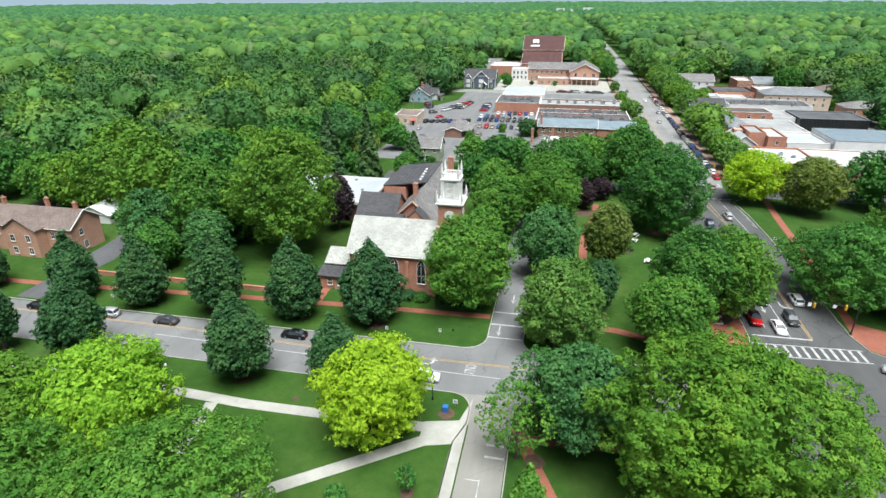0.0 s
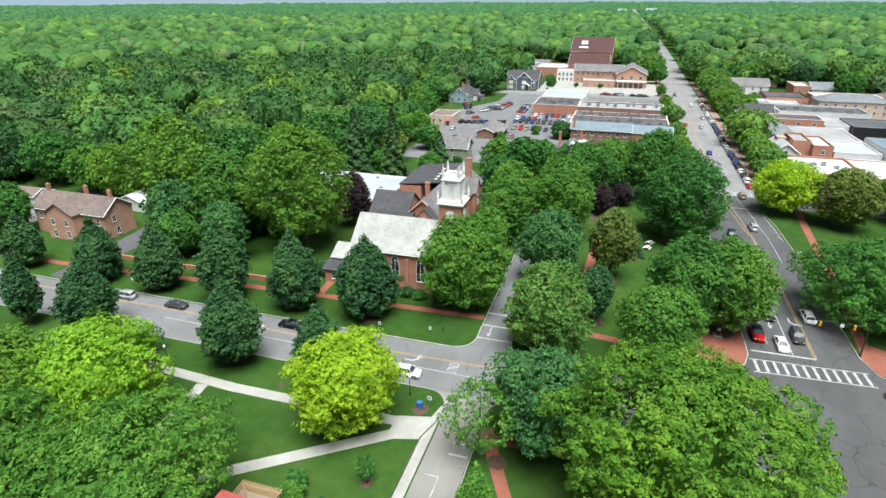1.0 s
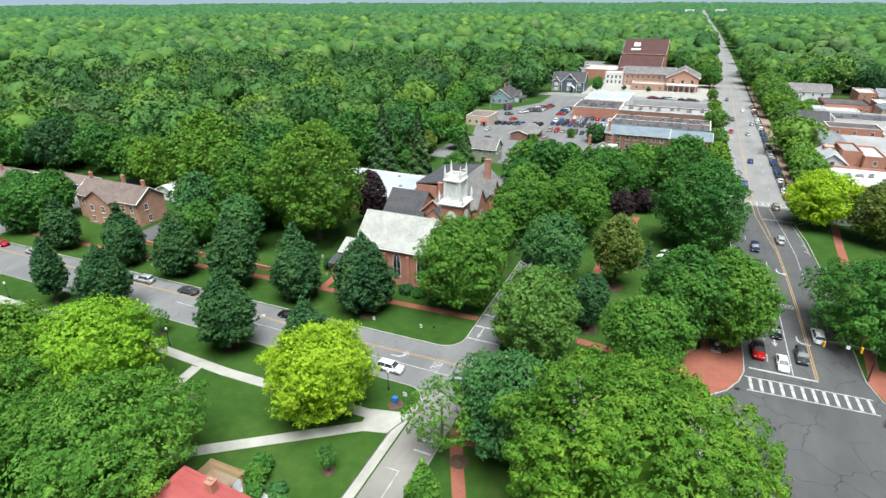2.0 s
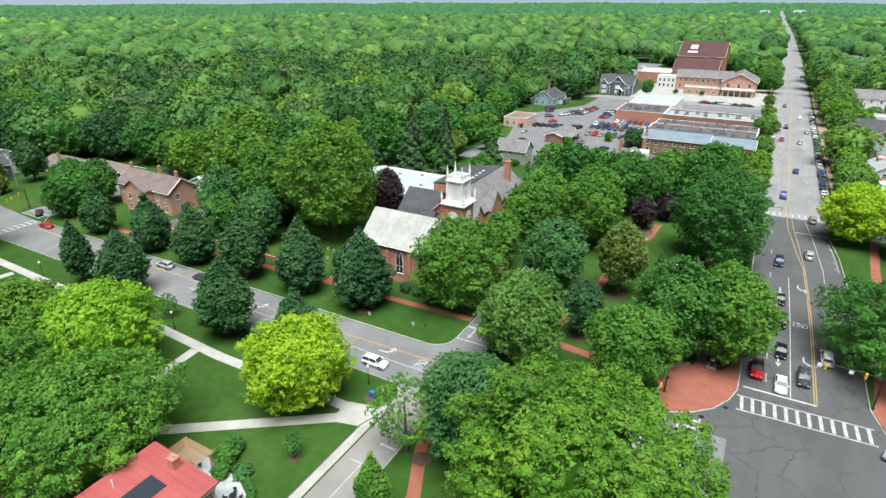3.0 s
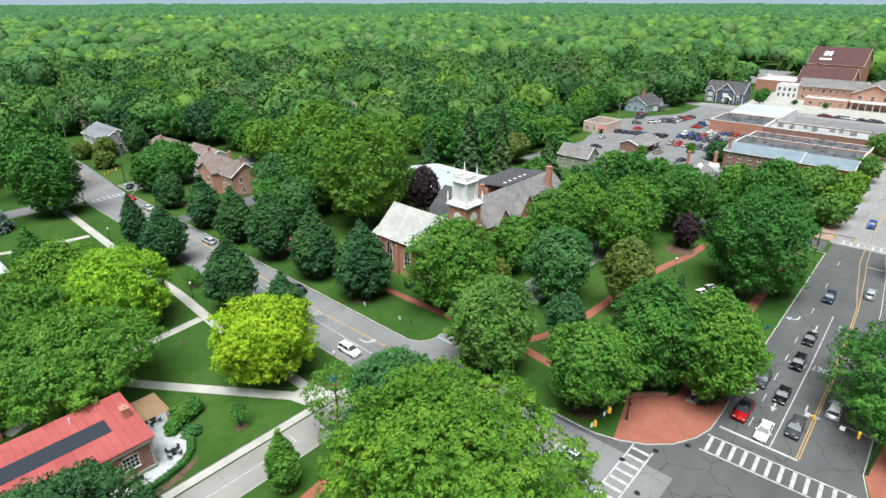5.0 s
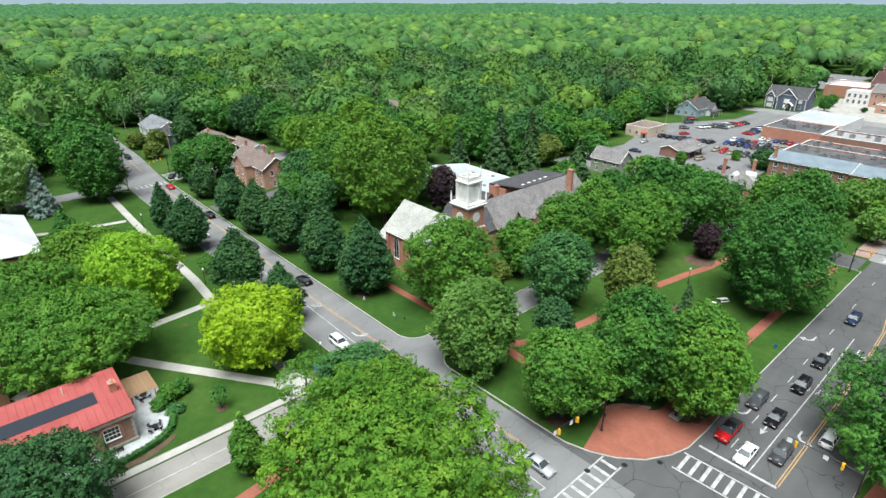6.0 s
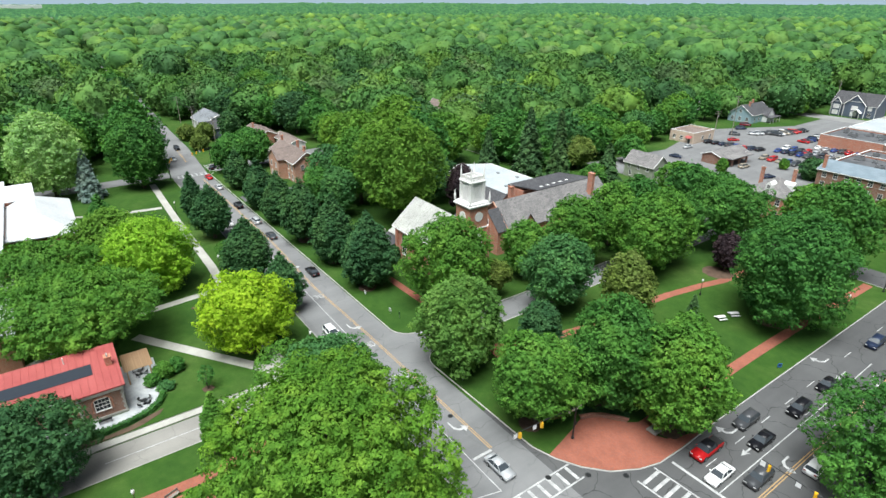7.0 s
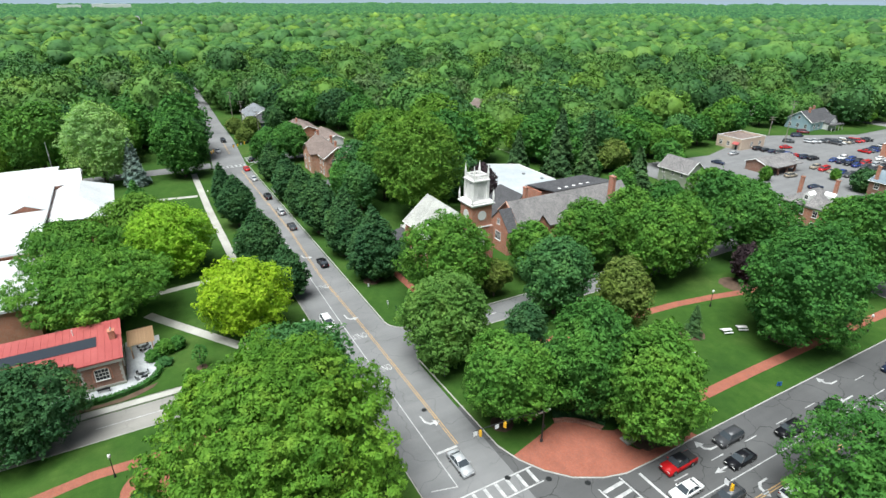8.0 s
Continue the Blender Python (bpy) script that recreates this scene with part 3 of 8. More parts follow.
def crown_faces(seed, kind, R, base, H, count, leaf, deep_leaves=1.0):
    """Leaves in tufts on the boughs of an uneven crown, with larger leaves deeper in."""
    rng = np.random.default_rng(seed)
    f, hgt = PROFILE[kind], H - base
    dense, airy = kind == "pear", kind == "open"
    rb0 = float(np.clip((0.17 if dense else 0.165) * R, 0.3, 2.0))
    nb = int(np.clip(1.45 * crown_area(R, hgt) / (math.pi * rb0 ** 2), 14, 330))
    # boughs spread evenly over the crown, more of them where it is wide
    us = 0.03 + 0.9698 * (1 - (1 - np.linspace(0, 1, 240)) ** 3)
    run = f(us) * R
    cum = np.concatenate([[0], np.cumsum((run[1:] + run[:-1]) / 2 * np.hypot(np.diff(run), np.diff(us) * hgt) + 1e-6)])
    u = np.interp((np.arange(nb) + rng.uniform(0.1, 0.9, nb)) / nb * cum[-1], cum, us)
    ang = np.arange(nb) * 2.39996 + rng.normal(0, 0.3, nb)
    ph = rng.uniform(0, math.tau, 4)

    def bulge(a, v):
        return 1 + (0.045 if dense or R > 12 else 0.075) * (np.sin(2 * a + ph[0] + 3 * v) + np.sin(3 * a + ph[1] - 5 * v) + 0.7 * np.sin(5 * a + ph[2] + 9 * v))
    swell = bulge(ang, u)
    rb = rb0 * rng.uniform(0.7, 1.3, nb) * (0.62 + 0.38 * np.minimum(f(u), 1) if dense else 1.0)
    depth = np.where(rng.random(nb) < 0.2, rng.uniform(0.76, 0.88, nb), rng.uniform(0.9, 1.05, nb))
    rad = np.clip(f(u) * R * swell * depth - rb * 0.9, 0, None)
    zc = base + hgt * (0.42 if dense else 0.46)
    z = base + hgt * u
    z = z - np.clip((z - zc) / (0.5 * hgt), 0, 1) * (rb * 0.8 + (1 - depth) * hgt * 0.3 + (1 - swell) * hgt * 0.15)
    c = np.stack([rad * np.cos(ang), rad * np.sin(ang), z], axis=1)
    nrm_b = unit(np.stack([np.cos(ang) * f(u), np.sin(ang) * f(u), (z - zc) / (0.55 * hgt)], axis=1))
    flat = np.array([1, 1, 0.55 if kind == "vase" else 0.78])
    # tufts ride on the outer and upper side of each bough
    tufts = 8 if airy else 15
    d = unit(rng.normal(size=(nb, tufts, 3)) * 0.85 + nrm_b[:, None, :] * 0.9 + np.array([0, 0, 0.4]))
    tc = (c[:, None, :] + d * rb[:, None, None] * flat * rng.uniform(0.65, 1.3, (nb, tufts, 1))).reshape(-1, 3)
    tr = (rb[:, None] * rng.uniform(0.24, 0.44, (nb, tufts))).reshape(-1)
    td = d.reshape(-1, 3)
    want = int(count * 1.7)
    pick = rng.choice(len(tc), size=want, p=tr ** 2 / (tr ** 2).sum())
    d = unit(rng.normal(size=(want, 3)) + td[pick] * 0.9 + np.array([0, 0, 0.6]))
    r = tr[pick] * rng.uniform(0.7, 1.1, want) * np.where(rng.random(want) < 0.1, 1.35, 1.0)
    p = tc[pick] + d * r[:, None] * np.array([1.1, 1.1, 0.7])
    inside = np.zeros(want, bool)
    for k in range(nb):
        q = (p - c[k]) / flat
        inside |= (np.einsum("ij,ij->i", q, q) < (0.72 * rb[k]) ** 2)
    keep = np.where(~inside)[0][:count]
    p, d = p[keep], d[keep]
    faces = leaflets(rng, p, unit(d + np.array([0, 0, 0.12]) + rng.normal(0, 0.2, (len(p), 3))), leaf)
    # larger leaves deeper in, which close the crown
    size = min(rb0 * 0.5, max(0.36, leaf * 1.25))
    each = int(deep_leaves * min(40, 18 * (min(rb0 * 0.5, 0.6) / size) ** 2))
    m = nb * each
    pick = np.repeat(np.arange(nb), each)
    d = unit(rng.normal(size=(m, 3)) + nrm_b[pick] * 0.9)
    q = c[pick] * np.array([0.96, 0.96, 1]) + d * (rb[pick] * rng.uniform(0.25, 0.7, m))[:, None] * flat - np.array([0, 0, 0.1]) * rb[pick][:, None]
    deep = leaflets(rng, q, unit(d + rng.normal(0, 0.5, d.shape)), size)
    size = min(rb0 * 0.7, max(0.5, leaf * 1.3))
    m = int(deep_leaves * min(nb * 12 * (min(rb0 * 0.7, 0.8) / size) ** 2, 9000))
    v, a = np.interp(rng.uniform(0, cum[-1], m), cum, us), rng.uniform(0, math.tau, m)
    w = rng.uniform(0.68, 0.92, m) * bulge(a, v)
    q = np.stack([np.cos(a) * f(v) * R * w, np.sin(a) * f(v) * R * w, zc + (base + hgt * v - zc) * (w + 0.08)], axis=1)
    d = unit((q - np.array([0, 0, zc])) * np.array([1, 1, R / (0.5 * hgt)]))
    deep = np.concatenate([deep, leaflets(rng, q, unit(d + rng.normal(0, 0.35, d.shape)), size)])
    if airy:
        return np.zeros((0, 4, 3)), faces, c, rb
    # the shaded middle of the crown
    hearts = []
    for z0, z1 in zip(np.linspace(0.06, 0.8, 6)[:-1], np.linspace(0.06, 0.8, 6)[1:]):
        r0, r1 = f(np.array([z0, z1])) * R * 0.45
        for i in range(8):
            a0, a1 = i * math.tau / 8, (i + 1) * math.tau / 8
            g = [(r0 * math.cos(a0), r0 * math.sin(a0), base + hgt * z0), (r0 * math.cos(a1), r0 * math.sin(a1), base + hgt * z0), (r1 * math.cos(a1), r1 * math.sin(a1), base + hgt * z1), (r1 * math.cos(a0), r1 * math.sin(a0), base + hgt * z1)]
            hearts += [(g[0], g[1], g[2]), (g[0], g[2], g[3])]
    return np.zeros((0, 4, 3)), np.concatenate([faces, deep, np.array(hearts, dtype=float)]), c, rb


def conifer_faces(seed, R, base, H, count, leaf):
    """Drooping needle boughs in tiers round a straight stem."""
    rng = np.random.default_rng(seed)
    u = rng.uniform(0, 1, count) ** 1.35
    tier = np.floor(u * 13) / 13
    u = tier + (u - tier) * 0.85 + rng.normal(0, 0.012, count)
    u = np.clip(u, 0, 0.995)
    ang = rng.uniform(0, math.tau, count)
    rim = R * (1 - u) ** 0.85 * (0.78 + 0.16 * np.sin(ang * 5 + tier * 40) + 0.14 * np.sin(ang * 3 + tier * 91)) + 0.15
    k = rng.uniform(0.35, 1.0, count) ** 0.6
    z = base + (H - base) * u - 0.16 * k * rim
    p = np.stack([np.cos(ang) * rim * k, np.sin(ang) * rim * k, z], axis=1)
    out = np.stack([np.cos(ang), np.sin(ang), np.zeros(count)], axis=1)
    nrm = unit(out * 0.55 + np.array([0, 0, 0.8]) + rng.normal(0, 0.3, (count, 3)))
    quads = spray(rng, p, nrm, leaf)
    heart = []
    for i in range(8):
        a, b = i * math.tau / 8, (i + 1) * math.tau / 8
        heart.append(((R * 0.6 * math.cos(a), R * 0.6 * math.sin(a), base + 0.4), (R * 0.6 * math.cos(b), R * 0.6 * math.sin(b), base + 0.4), (0, 0, base + (H - base) * 0.86)))
    return quads, np.array(heart)


def trunk_mesh(seed, H, R, centres, limbs=6, sides=8, girth=1.0):
    rng = random.Random(seed)
    bm = bmesh.new()
    r0 = (0.022 * H + 0.03) * girth
    lean = (rng.uniform(-0.3, 0.3), rng.uniform(-0.3, 0.3))
    fork = 0.32 * H
    tube(bm, [(0, 0, -0.15), (0, 0, 0.25), (lean[0] * 0.3, lean[1] * 0.3, fork * 0.5), (lean[0], lean[1], fork), (lean[0] * 1.5, lean[1] * 1.5, 0.62 * H), (lean[0], lean[1], 0.85 * H)], [r0 * 1.5, r0 * 1.08, r0 * 0.92, r0 * 0.8, r0 * 0.42, r0 * 0.12], sides)
    for k in range(min(limbs, len(centres))):
        t = centres[(k * 5 + 1) % len(centres)]
        h0 = fork * rng.uniform(0.75, 1.15)
        if t[2] < h0 + 0.5:
            h0 = max(0.8, t[2] - 1.0)
        mid = (t[0] * 0.45, t[1] * 0.45, h0 + (t[2] - h0) * 0.62)
        tube(bm, [(lean[0] * 0.8, lean[1] * 0.8, h0), mid, (t[0] * 0.9, t[1] * 0.9, t[2])], [r0 * 0.48, r0 * 0.32, r0 * 0.1], 6)
    return bm


def tree(x, y, kind, R, H, mat, label, seed, base=None, count=None, leaf=0.4, z=0.12, group="", deep_leaves=1.0):
    """A tree of its own: trunk with limbs, and crown."""
    t = thing("tree", pose(x, y, z, 0, 0, seed * 37 % 360), label, "tree", group)
    if kind == "conifer":
        b = base or 0.08 * H
        q, h = conifer_faces(seed, R, b, H, count, leaf)
        cs = []
    else:
        b = base if base is not None else (0.1 * H if kind == "pear" else 0.2 * H)
        q, h, c, lr = crown_faces(seed, kind, R, b, H, count or int((1.5 if kind == "open" else 3.8 if R > 13.8 else 2.4) * crown_area(R, H - b) / leaf ** 2), leaf, deep_leaves)
        cs = [tuple(v) for v in c]
    part("trunk", trunk_mesh(seed, H, R, cs), BARK, t)
    new("crown", quad_mesh("crown", q, h, mat)).parent = t
    return t


NEAR = [
    # x, y, kind, R, H, crown base, leaves, leaf size, label
    (21.2, 57.2, "round", 14.0, 21.9, 4.2, LEAF_MAPLE, 0.28, "huge old maple with light green leaves beside the crossing"),
    (5.6, 64.5, "round", 7.3, 15.9, 3.2, LEAF_BLUE, 0.3, "blue-green maple standing close to the huge maple"),
    (-3.1, 60.7, "open", 4.7, 12.5, 2.2, LEAF_LIGHT, 0.3, "open light green young tree beside the drive"),
    (-0.2, 69.1, "open", 4.4, 12.2, 4.0, LEAF_MID, 0.3, "young mid-green tree near the street corner"),
    (-1.0, 49.8, "pear", 3.1, 10.2, 0.7, LEAF_LIGHT, 0.3, "small pyramidal tree with bright leaves by the drive"),
    (-23.4, 61.5, "round", 7.9, 15.2, 2.4, LEAF_YELLOW, 0.3, "bright yellow-green maple on the village green"),
    (-49.1, 69.8, "pear", 7.3, 16.6, 2.0, LEAF_DARK, 0.33, "dark pyramidal pear tree on the street lawn"),
    (-33.3, 71.8, "pear", 5.5, 13.6, 1.2, LEAF_DARK, 0.32, "smaller dark pear tree on the street lawn"),
    (-80.9, 70.4, "pear", 7.0, 15.6, 2.1, LEAF_DARK, 0.38, "dark pyramidal pear tree on the street lawn"),
    (-95.1, 69.0, "pear", 4.4, 15.6, 2.2, LEAF_DARK, 0.4, "slender dark pear tree on the street lawn"),
    (-33.4, 91.3, "pear", 8.1, 18.2, 0.8, LEAF_DARK, 0.36, "dark pyramidal pear tree in the churchyard row"),
    (-48.9, 90.2, "pear", 7.3, 17.6, 0.8, LEAF_DARK, 0.37, "dark pyramidal pear tree in the churchyard row"),
    (-64.6, 88.8, "pear", 7.0, 18.3, 2.0, LEAF_DARK, 0.39, "dark pyramidal pear tree in the churchyard row"),
    (-81.1, 88.7, "pear", 6.6, 15.8, 1.0, LEAF_DARK, 0.41, "dark pyramidal pear tree in the churchyard row"),
    (-97.4, 88.5, "pear", 6.7, 15.3, 0.6, LEAF_DARK, 0.44, "dark pyramidal pear tree in the churchyard row"),
    (-120.3, 88.9, "pear", 6.1, 13.9, 0.7, LEAF_DARK, 0.48, "dark pyramidal pear tree past the brick house"),
    (-140.5, 93.2, "round", 7.0, 14.2, 1.2, LEAF_MID, 0.52, "rounded street tree near the far crossing"),
    (-58.2, 51.9, "round", 9.3, 16.6, 1.4, LEAF_CHARTREUSE, 0.32, "large lime-green honey locust on the green"),
    (-70.0, 46.0, "round", 9.0, 16.0, 2.6, LEAF_LIME, 0.33, "spreading light green tree behind the locust"),
    (-40.7, 37.1, "vase", 13.4, 14.8, 1.4, LEAF_LIGHT, 0.3, "wide spreading honey locust over the red-roofed house"),
    (-58.0, 33.0, "vase", 10.0, 16.0, 2.6, LEAF_LIGHT, 0.3, "spreading honey locust behind the red-roofed house"),
    (-16.5, 100.7, "round", 8.9, 19.2, 2.4, LEAF_LIGHT, 0.37, "tall green maple in front of the church"),
    (1.9, 90.0, "round", 7.7, 16.6, 1.5, LEAF_CORNER, 0.33, "round light green maple on the lane corner"),
    (9.4, 101.7, "tall", 3.4, 12.1, 2.2, LEAF_DARK, 0.33, "small dark rounded tree in the park"),
    (-1.4, 116.8, "round", 7.0, 16.5, 3.1, LEAF_BLUE, 0.37, "blue-green maple beside the lane"),
    (11.6, 121.3, "tall", 4.9, 16.9, 4.0, LEAF_OLIVE, 0.35, "olive-toned linden heavy with seed bracts"),
    (25.0, 101.5, "tall", 6.6, 19.9, 2.4, LEAF_MID, 0.3, "deep green maple over the brick plaza"),
    (33.0, 105.5, "round", 7.3, 18.6, 2.6, LEAF_LIGHT, 0.3, "green maple at the edge of the brick plaza"),
    (20.5, 90.2, "round", 6.9, 14.7, 3.6, LEAF_LIGHT, 0.3, "green maple behind the street corner"),
    (27.8, 149.6, "round", 10.9, 23.0, 2.2, LEAF_MID, 0.39, "very broad green maple beside the main street"),
    (21.9, 180.6, "round", 8.4, 21.9, 4.2, LEAF_MID, 0.46, "broad green street maple at the shops"),
    (0.8, 173.8, "round", 10.0, 18.2, 4.0, LEAF_MID, 0.46, "dark oak at the head of the lane"),
    (-14.7, 136.2, "tall", 6.8, 17.0, 2.7, LEAF_LIGHT, 0.42, "light green lane-side maple"),
    (-2.0, 144.0, "tall", 8.1, 18.9, 4.0, LEAF_LIGHT, 0.41, "tall green lane-side maple"),
    (-16.5, 122.0, "tall", 5.0, 14.0, 2.2, LEAF_LIGHT, 0.4, "light green tree beside the tower"),
    (-17.0, 152.0, "round", 6.8, 17.0, 2.7, LEAF_LIGHT, 0.45, "green maple beside the parish hall"),
    (-3.0, 153.0, "tall", 7.5, 19.0, 3.0, LEAF_LIGHT, 0.43, "light green maple near the lane end"),
    (-13.0, 110.0, "vase", 3.4, 9.0, 1.4, LEAF_OLIVE, 0.38, "small thin tree between lane and tower"),
    (-62.5, 117.8, "round", 11.7, 30.2, 5.0, LEAF_LIME, 0.44, "towering green tree in the churchyard"),
    (-82.3, 114.9, "round", 7.5, 23.6, 4.3, LEAF_LIGHT, 0.46, "tall green tree in the churchyard"),
    (-95.0, 128.0, "round", 6.5, 15.5, 2.5, LEAF_LIGHT, 0.5, "light green tree behind the brick house"),
    (-76.0, 104.5, "tall", 5.2, 15.0, 2.4, LEAF_BLUE, 0.43, "narrow tree behind the pear row"),
    (-88.0, 103.5, "tall", 4.6, 12.5, 2.0, LEAF_MID, 0.44, "green tree behind the pear row"),
    (57.8, 179.0, "round", 8.4, 15.8, 2.5, LEAF_YELLOW, 0.43, "bright yellow-green street tree across the main street"),
    (70.5, 171.0, "round", 8.0, 16.5, 2.6, LEAF_OLIVE, 0.41, "dull olive tree across the main street"),
    (59.0, 116.6, "round", 12.0, 16.0, 2.1, LEAF_MID, 0.3, "green maple across the main street"),
    (72.0, 108.0, "round", 8.6, 17.0, 2.5, LEAF_MID, 0.3, "green maple on the east lawn"),
    (74.0, 128.0, "round", 9.0, 18.5, 3.0, LEAF_LIGHT, 0.32, "light green maple on the east lawn"),
    (-8.6, 26.8, "round", 9.0, 12.2, 1.2, LEAF_DARK, 0.3, "dark green maple at the bend of the drive"),
    (-57.0, 134.7, "tall", 4.4, 15.5, 2.6, LEAF_PURPLE, 0.47, "purple-leaved plum beside the parish hall"),
    (7.9, 163.1, "round", 3.3, 9.1, 1.2, LEAF_PURPLE, 0.43, "dark purple ornamental plum in the park"),
    (13.2, 172.5, "round", 3.2, 7.4, 1.2, LEAF_PURPLE, 0.45, "dark purple ornamental plum by the street"),
    (-64.8, 68.5, "open", 1.9, 5.2, 0.8, LEAF_LIGHT, 0.3, "staked sapling on the street lawn"),
    (-16.2, 52.0, "open", 1.3, 4.6, 0.9, LEAF_MID, 0.3, "young sapling in a mulch ring"),
    (-142.8, 38.3, "tall", 10.3, 27.9, 3.7, LEAF_WILLOW, 0.47, "pale grey-green willow at the edge of the green"),
    (-138.9, 62.8, "round", 8.3, 24.0, 2.0, LEAF_MID, 0.48, "tall green maple at the far crossing"),
    (-160.0, 68.0, "round", 7.0, 17.0, 2.7, LEAF_DARK, 0.53, "dark tree beyond the far crossing"),
    (-205.0, 130.0, "round", 9.0, 17.0, 2.7, LEAF_MID, 0.68, "green tree behind the porch house"),
    (-189.0, 137.0, "round", 9.5, 19.0, 3.0, LEAF_DARK, 0.66, "dark green tree behind the bungalow"),
    (-171.0, 141.0, "round", 9.0, 18.0, 2.9, LEAF_MID, 0.63, "green tree behind the garage row"),
    (-150.0, 137.0, "round", 8.0, 16.0, 2.6, LEAF_LIGHT, 0.59, "light green tree beside the garage row"),
    (-163.0, 106.0, "round", 5.5, 11.0, 1.8, LEAF_MID, 0.57, "small green tree on the corner lawn"),
    (-198.0, 97.8, "round", 4.6, 8.0, 1.3, LEAF_OLIVE, 0.63, "low olive tree on the corner lawn"),
    (-187.0, 106.0, "tall", 4.6, 14.0, 2.2, LEAF_DARK, 0.62, "narrow dark tree beside the porch house"),
    (-222.0, 118.0, "round", 9.0, 18.0, 2.9, LEAF_DARK, 0.7, "dark green tree beside the porch house"),
    (-143.0, 103.0, "round", 6.0, 14.0, 2.2, LEAF_MID, 0.53, "green tree beside the residential street"),
    (-92.0, 214.0, "round", 7.5, 15.0, 2.4, LEAF_MID, 0.66, "green tree behind the sage house"),
    (-80.0, 228.0, "round", 6.5, 13.0, 2.1, LEAF_LIGHT, 0.66, "light green tree beside the car park"),
    (-96.0, 238.0, "round", 8.0, 16.0, 2.6, LEAF_MID, 0.7, "green tree beside the cream shop"),
    (-86.0, 252.0, "round", 7.0, 13.5, 2.2, LEAF_BLUE, 0.71, "blue-green tree beside the cream shop"),
    (-90.0, 292.0, "round", 7.5, 14.0, 2.2, LEAF_MID, 0.79, "green tree behind the cream shop"),
    (-102.0, 270.0, "round", 8.0, 16.0, 2.6, LEAF_LIGHT, 0.77, "light green tree behind the cream shop"),
    (-72.0, 200.0, "round", 6.0, 12.0, 1.9, LEAF_OLIVE, 0.61, "olive tree behind the parish lot"),
    (-182.0, 68.0, "round", 7.5, 16.0, 2.2, LEAF_MID, 0.6, "green tree on the verge of the western street"),
    (-236.0, 72.0, "round", 8.5, 17.5, 2.4, LEAF_DARK, 0.7, "dark green tree on the verge of the western street"),
    (-254.0, 74.0, "tall", 8.0, 18.0, 2.4, LEAF_MID, 0.7, "tall green tree on the verge of the western street"),
    (-274.0, 75.0, "round", 8.5, 17.0, 2.4, LEAF_MID, 0.75, "green tree on the verge of the western street"),
    (-299.0, 77.0, "round", 9.0, 18.0, 2.4, LEAF_DARK, 0.8, "dark green tree on the verge of the western street"),
    (-325.0, 79.0, "round", 8.5, 18.0, 2.4, LEAF_MID, 0.8, "green tree on the verge of the western street"),
    (-350.0, 81.0, "tall", 8.0, 18.5, 2.4, LEAF_LIGHT, 0.85, "tall light green tree on the verge of the western street"),
    (-92.8, 46.5, "pear", 5.6, 14.0, 1.5, LEAF_MID, 0.37, "green pyramidal tree near the white hall"),
]
for i, (x, y, kind, R, H, base, mat, leaf, label) in enumerate(NEAR):
    tree(x, y, kind, R, H, mat, label, i + 11, base=base, leaf=leaf)
for i, (x, y, R, H, mat, label) in enumerate([
    (-77.6, 180.4, 6.6, 23.8, LEAF_SPRUCE, "tall dark spruce behind the parish hall"), (-64.0, 181.3, 5.0, 24.4, LEAF_SPRUCE, "narrow dark spruce behind the parish hall"),
    (-142.5, 141.0, 7.0, 16.0, LEAF_SPRUCE, "broad dark spruce behind the brick house"), (-135.6, 47.1, 4.6, 16.1, LEAF_SILVER, "silver-blue spruce at the edge of the green"),
    (17.6, 134.7, 2.1, 6.6, LEAF_SPRUCE, "small dark spruce in a mulch ring"), (-50.0, 190.0, 6.0, 15.0, LEAF_SPRUCE, "dark spruce beside the green house"), (-88.0, 170.0, 5.0, 15.0, LEAF_SPRUCE, "dark spruce in the back garden")]):
    tree(x, y, "conifer", R, H, mat, label, 200 + i, count=8500 if H > 8 else 1500, leaf=0.95 if H > 8 else 0.4)

# street trees along the shops and between the houses
STREET = [(32.6, 205, 4.8, 9.5, LEAF_CORNER), (33.2, 216, 4.6, 10.0, LEAF_LIME), (33.0, 236, 4.4, 9.0, LEAF_LIME), (33.4, 262, 4.6, 9.0, LEAF_CORNER), (33.0, 298, 5.4, 10.5, LEAF_CORNER), (33.6, 330, 3.4, 7.0, LEAF_LIME), (33.4, 352, 3.4, 7.0, LEAF_LIME), (32.6, 392, 3.2, 7.0, LEAF_CORNER), (31.5, 448, 7.0, 14.0, LEAF_MID), (29.0, 476, 8.5, 17.0, LEAF_MID), (27.0, 502, 9.0, 19.0, LEAF_MID)]
STREET += [(59.6, 205, 4.6, 9.5, LEAF_CORNER), (60.4, 216, 5.6, 10.8, LEAF_CORNER), (60.8, 227, 5.4, 11.0, LEAF_LIME), (60.2, 239, 5.0, 10.0, LEAF_CORNER), (61.0, 251, 5.2, 10.2, LEAF_LIME), (61.6, 278, 5.8, 11.5, LEAF_CORNER), (60.8, 290, 4.8, 10.0, LEAF_MID), (63.0, 318, 6.4, 12.5, LEAF_CORNER), (70.0, 326, 6.0, 12.0, LEAF_LIME)]
STREET += [(62.0 + 3 * (k % 2), 345 + 12.5 * k, 7.0 + 0.9 * (k % 3), 13.0 + 1.5 * (k % 3), LEAF_CORNER if k % 3 else LEAF_LIME) for k in range(11)]
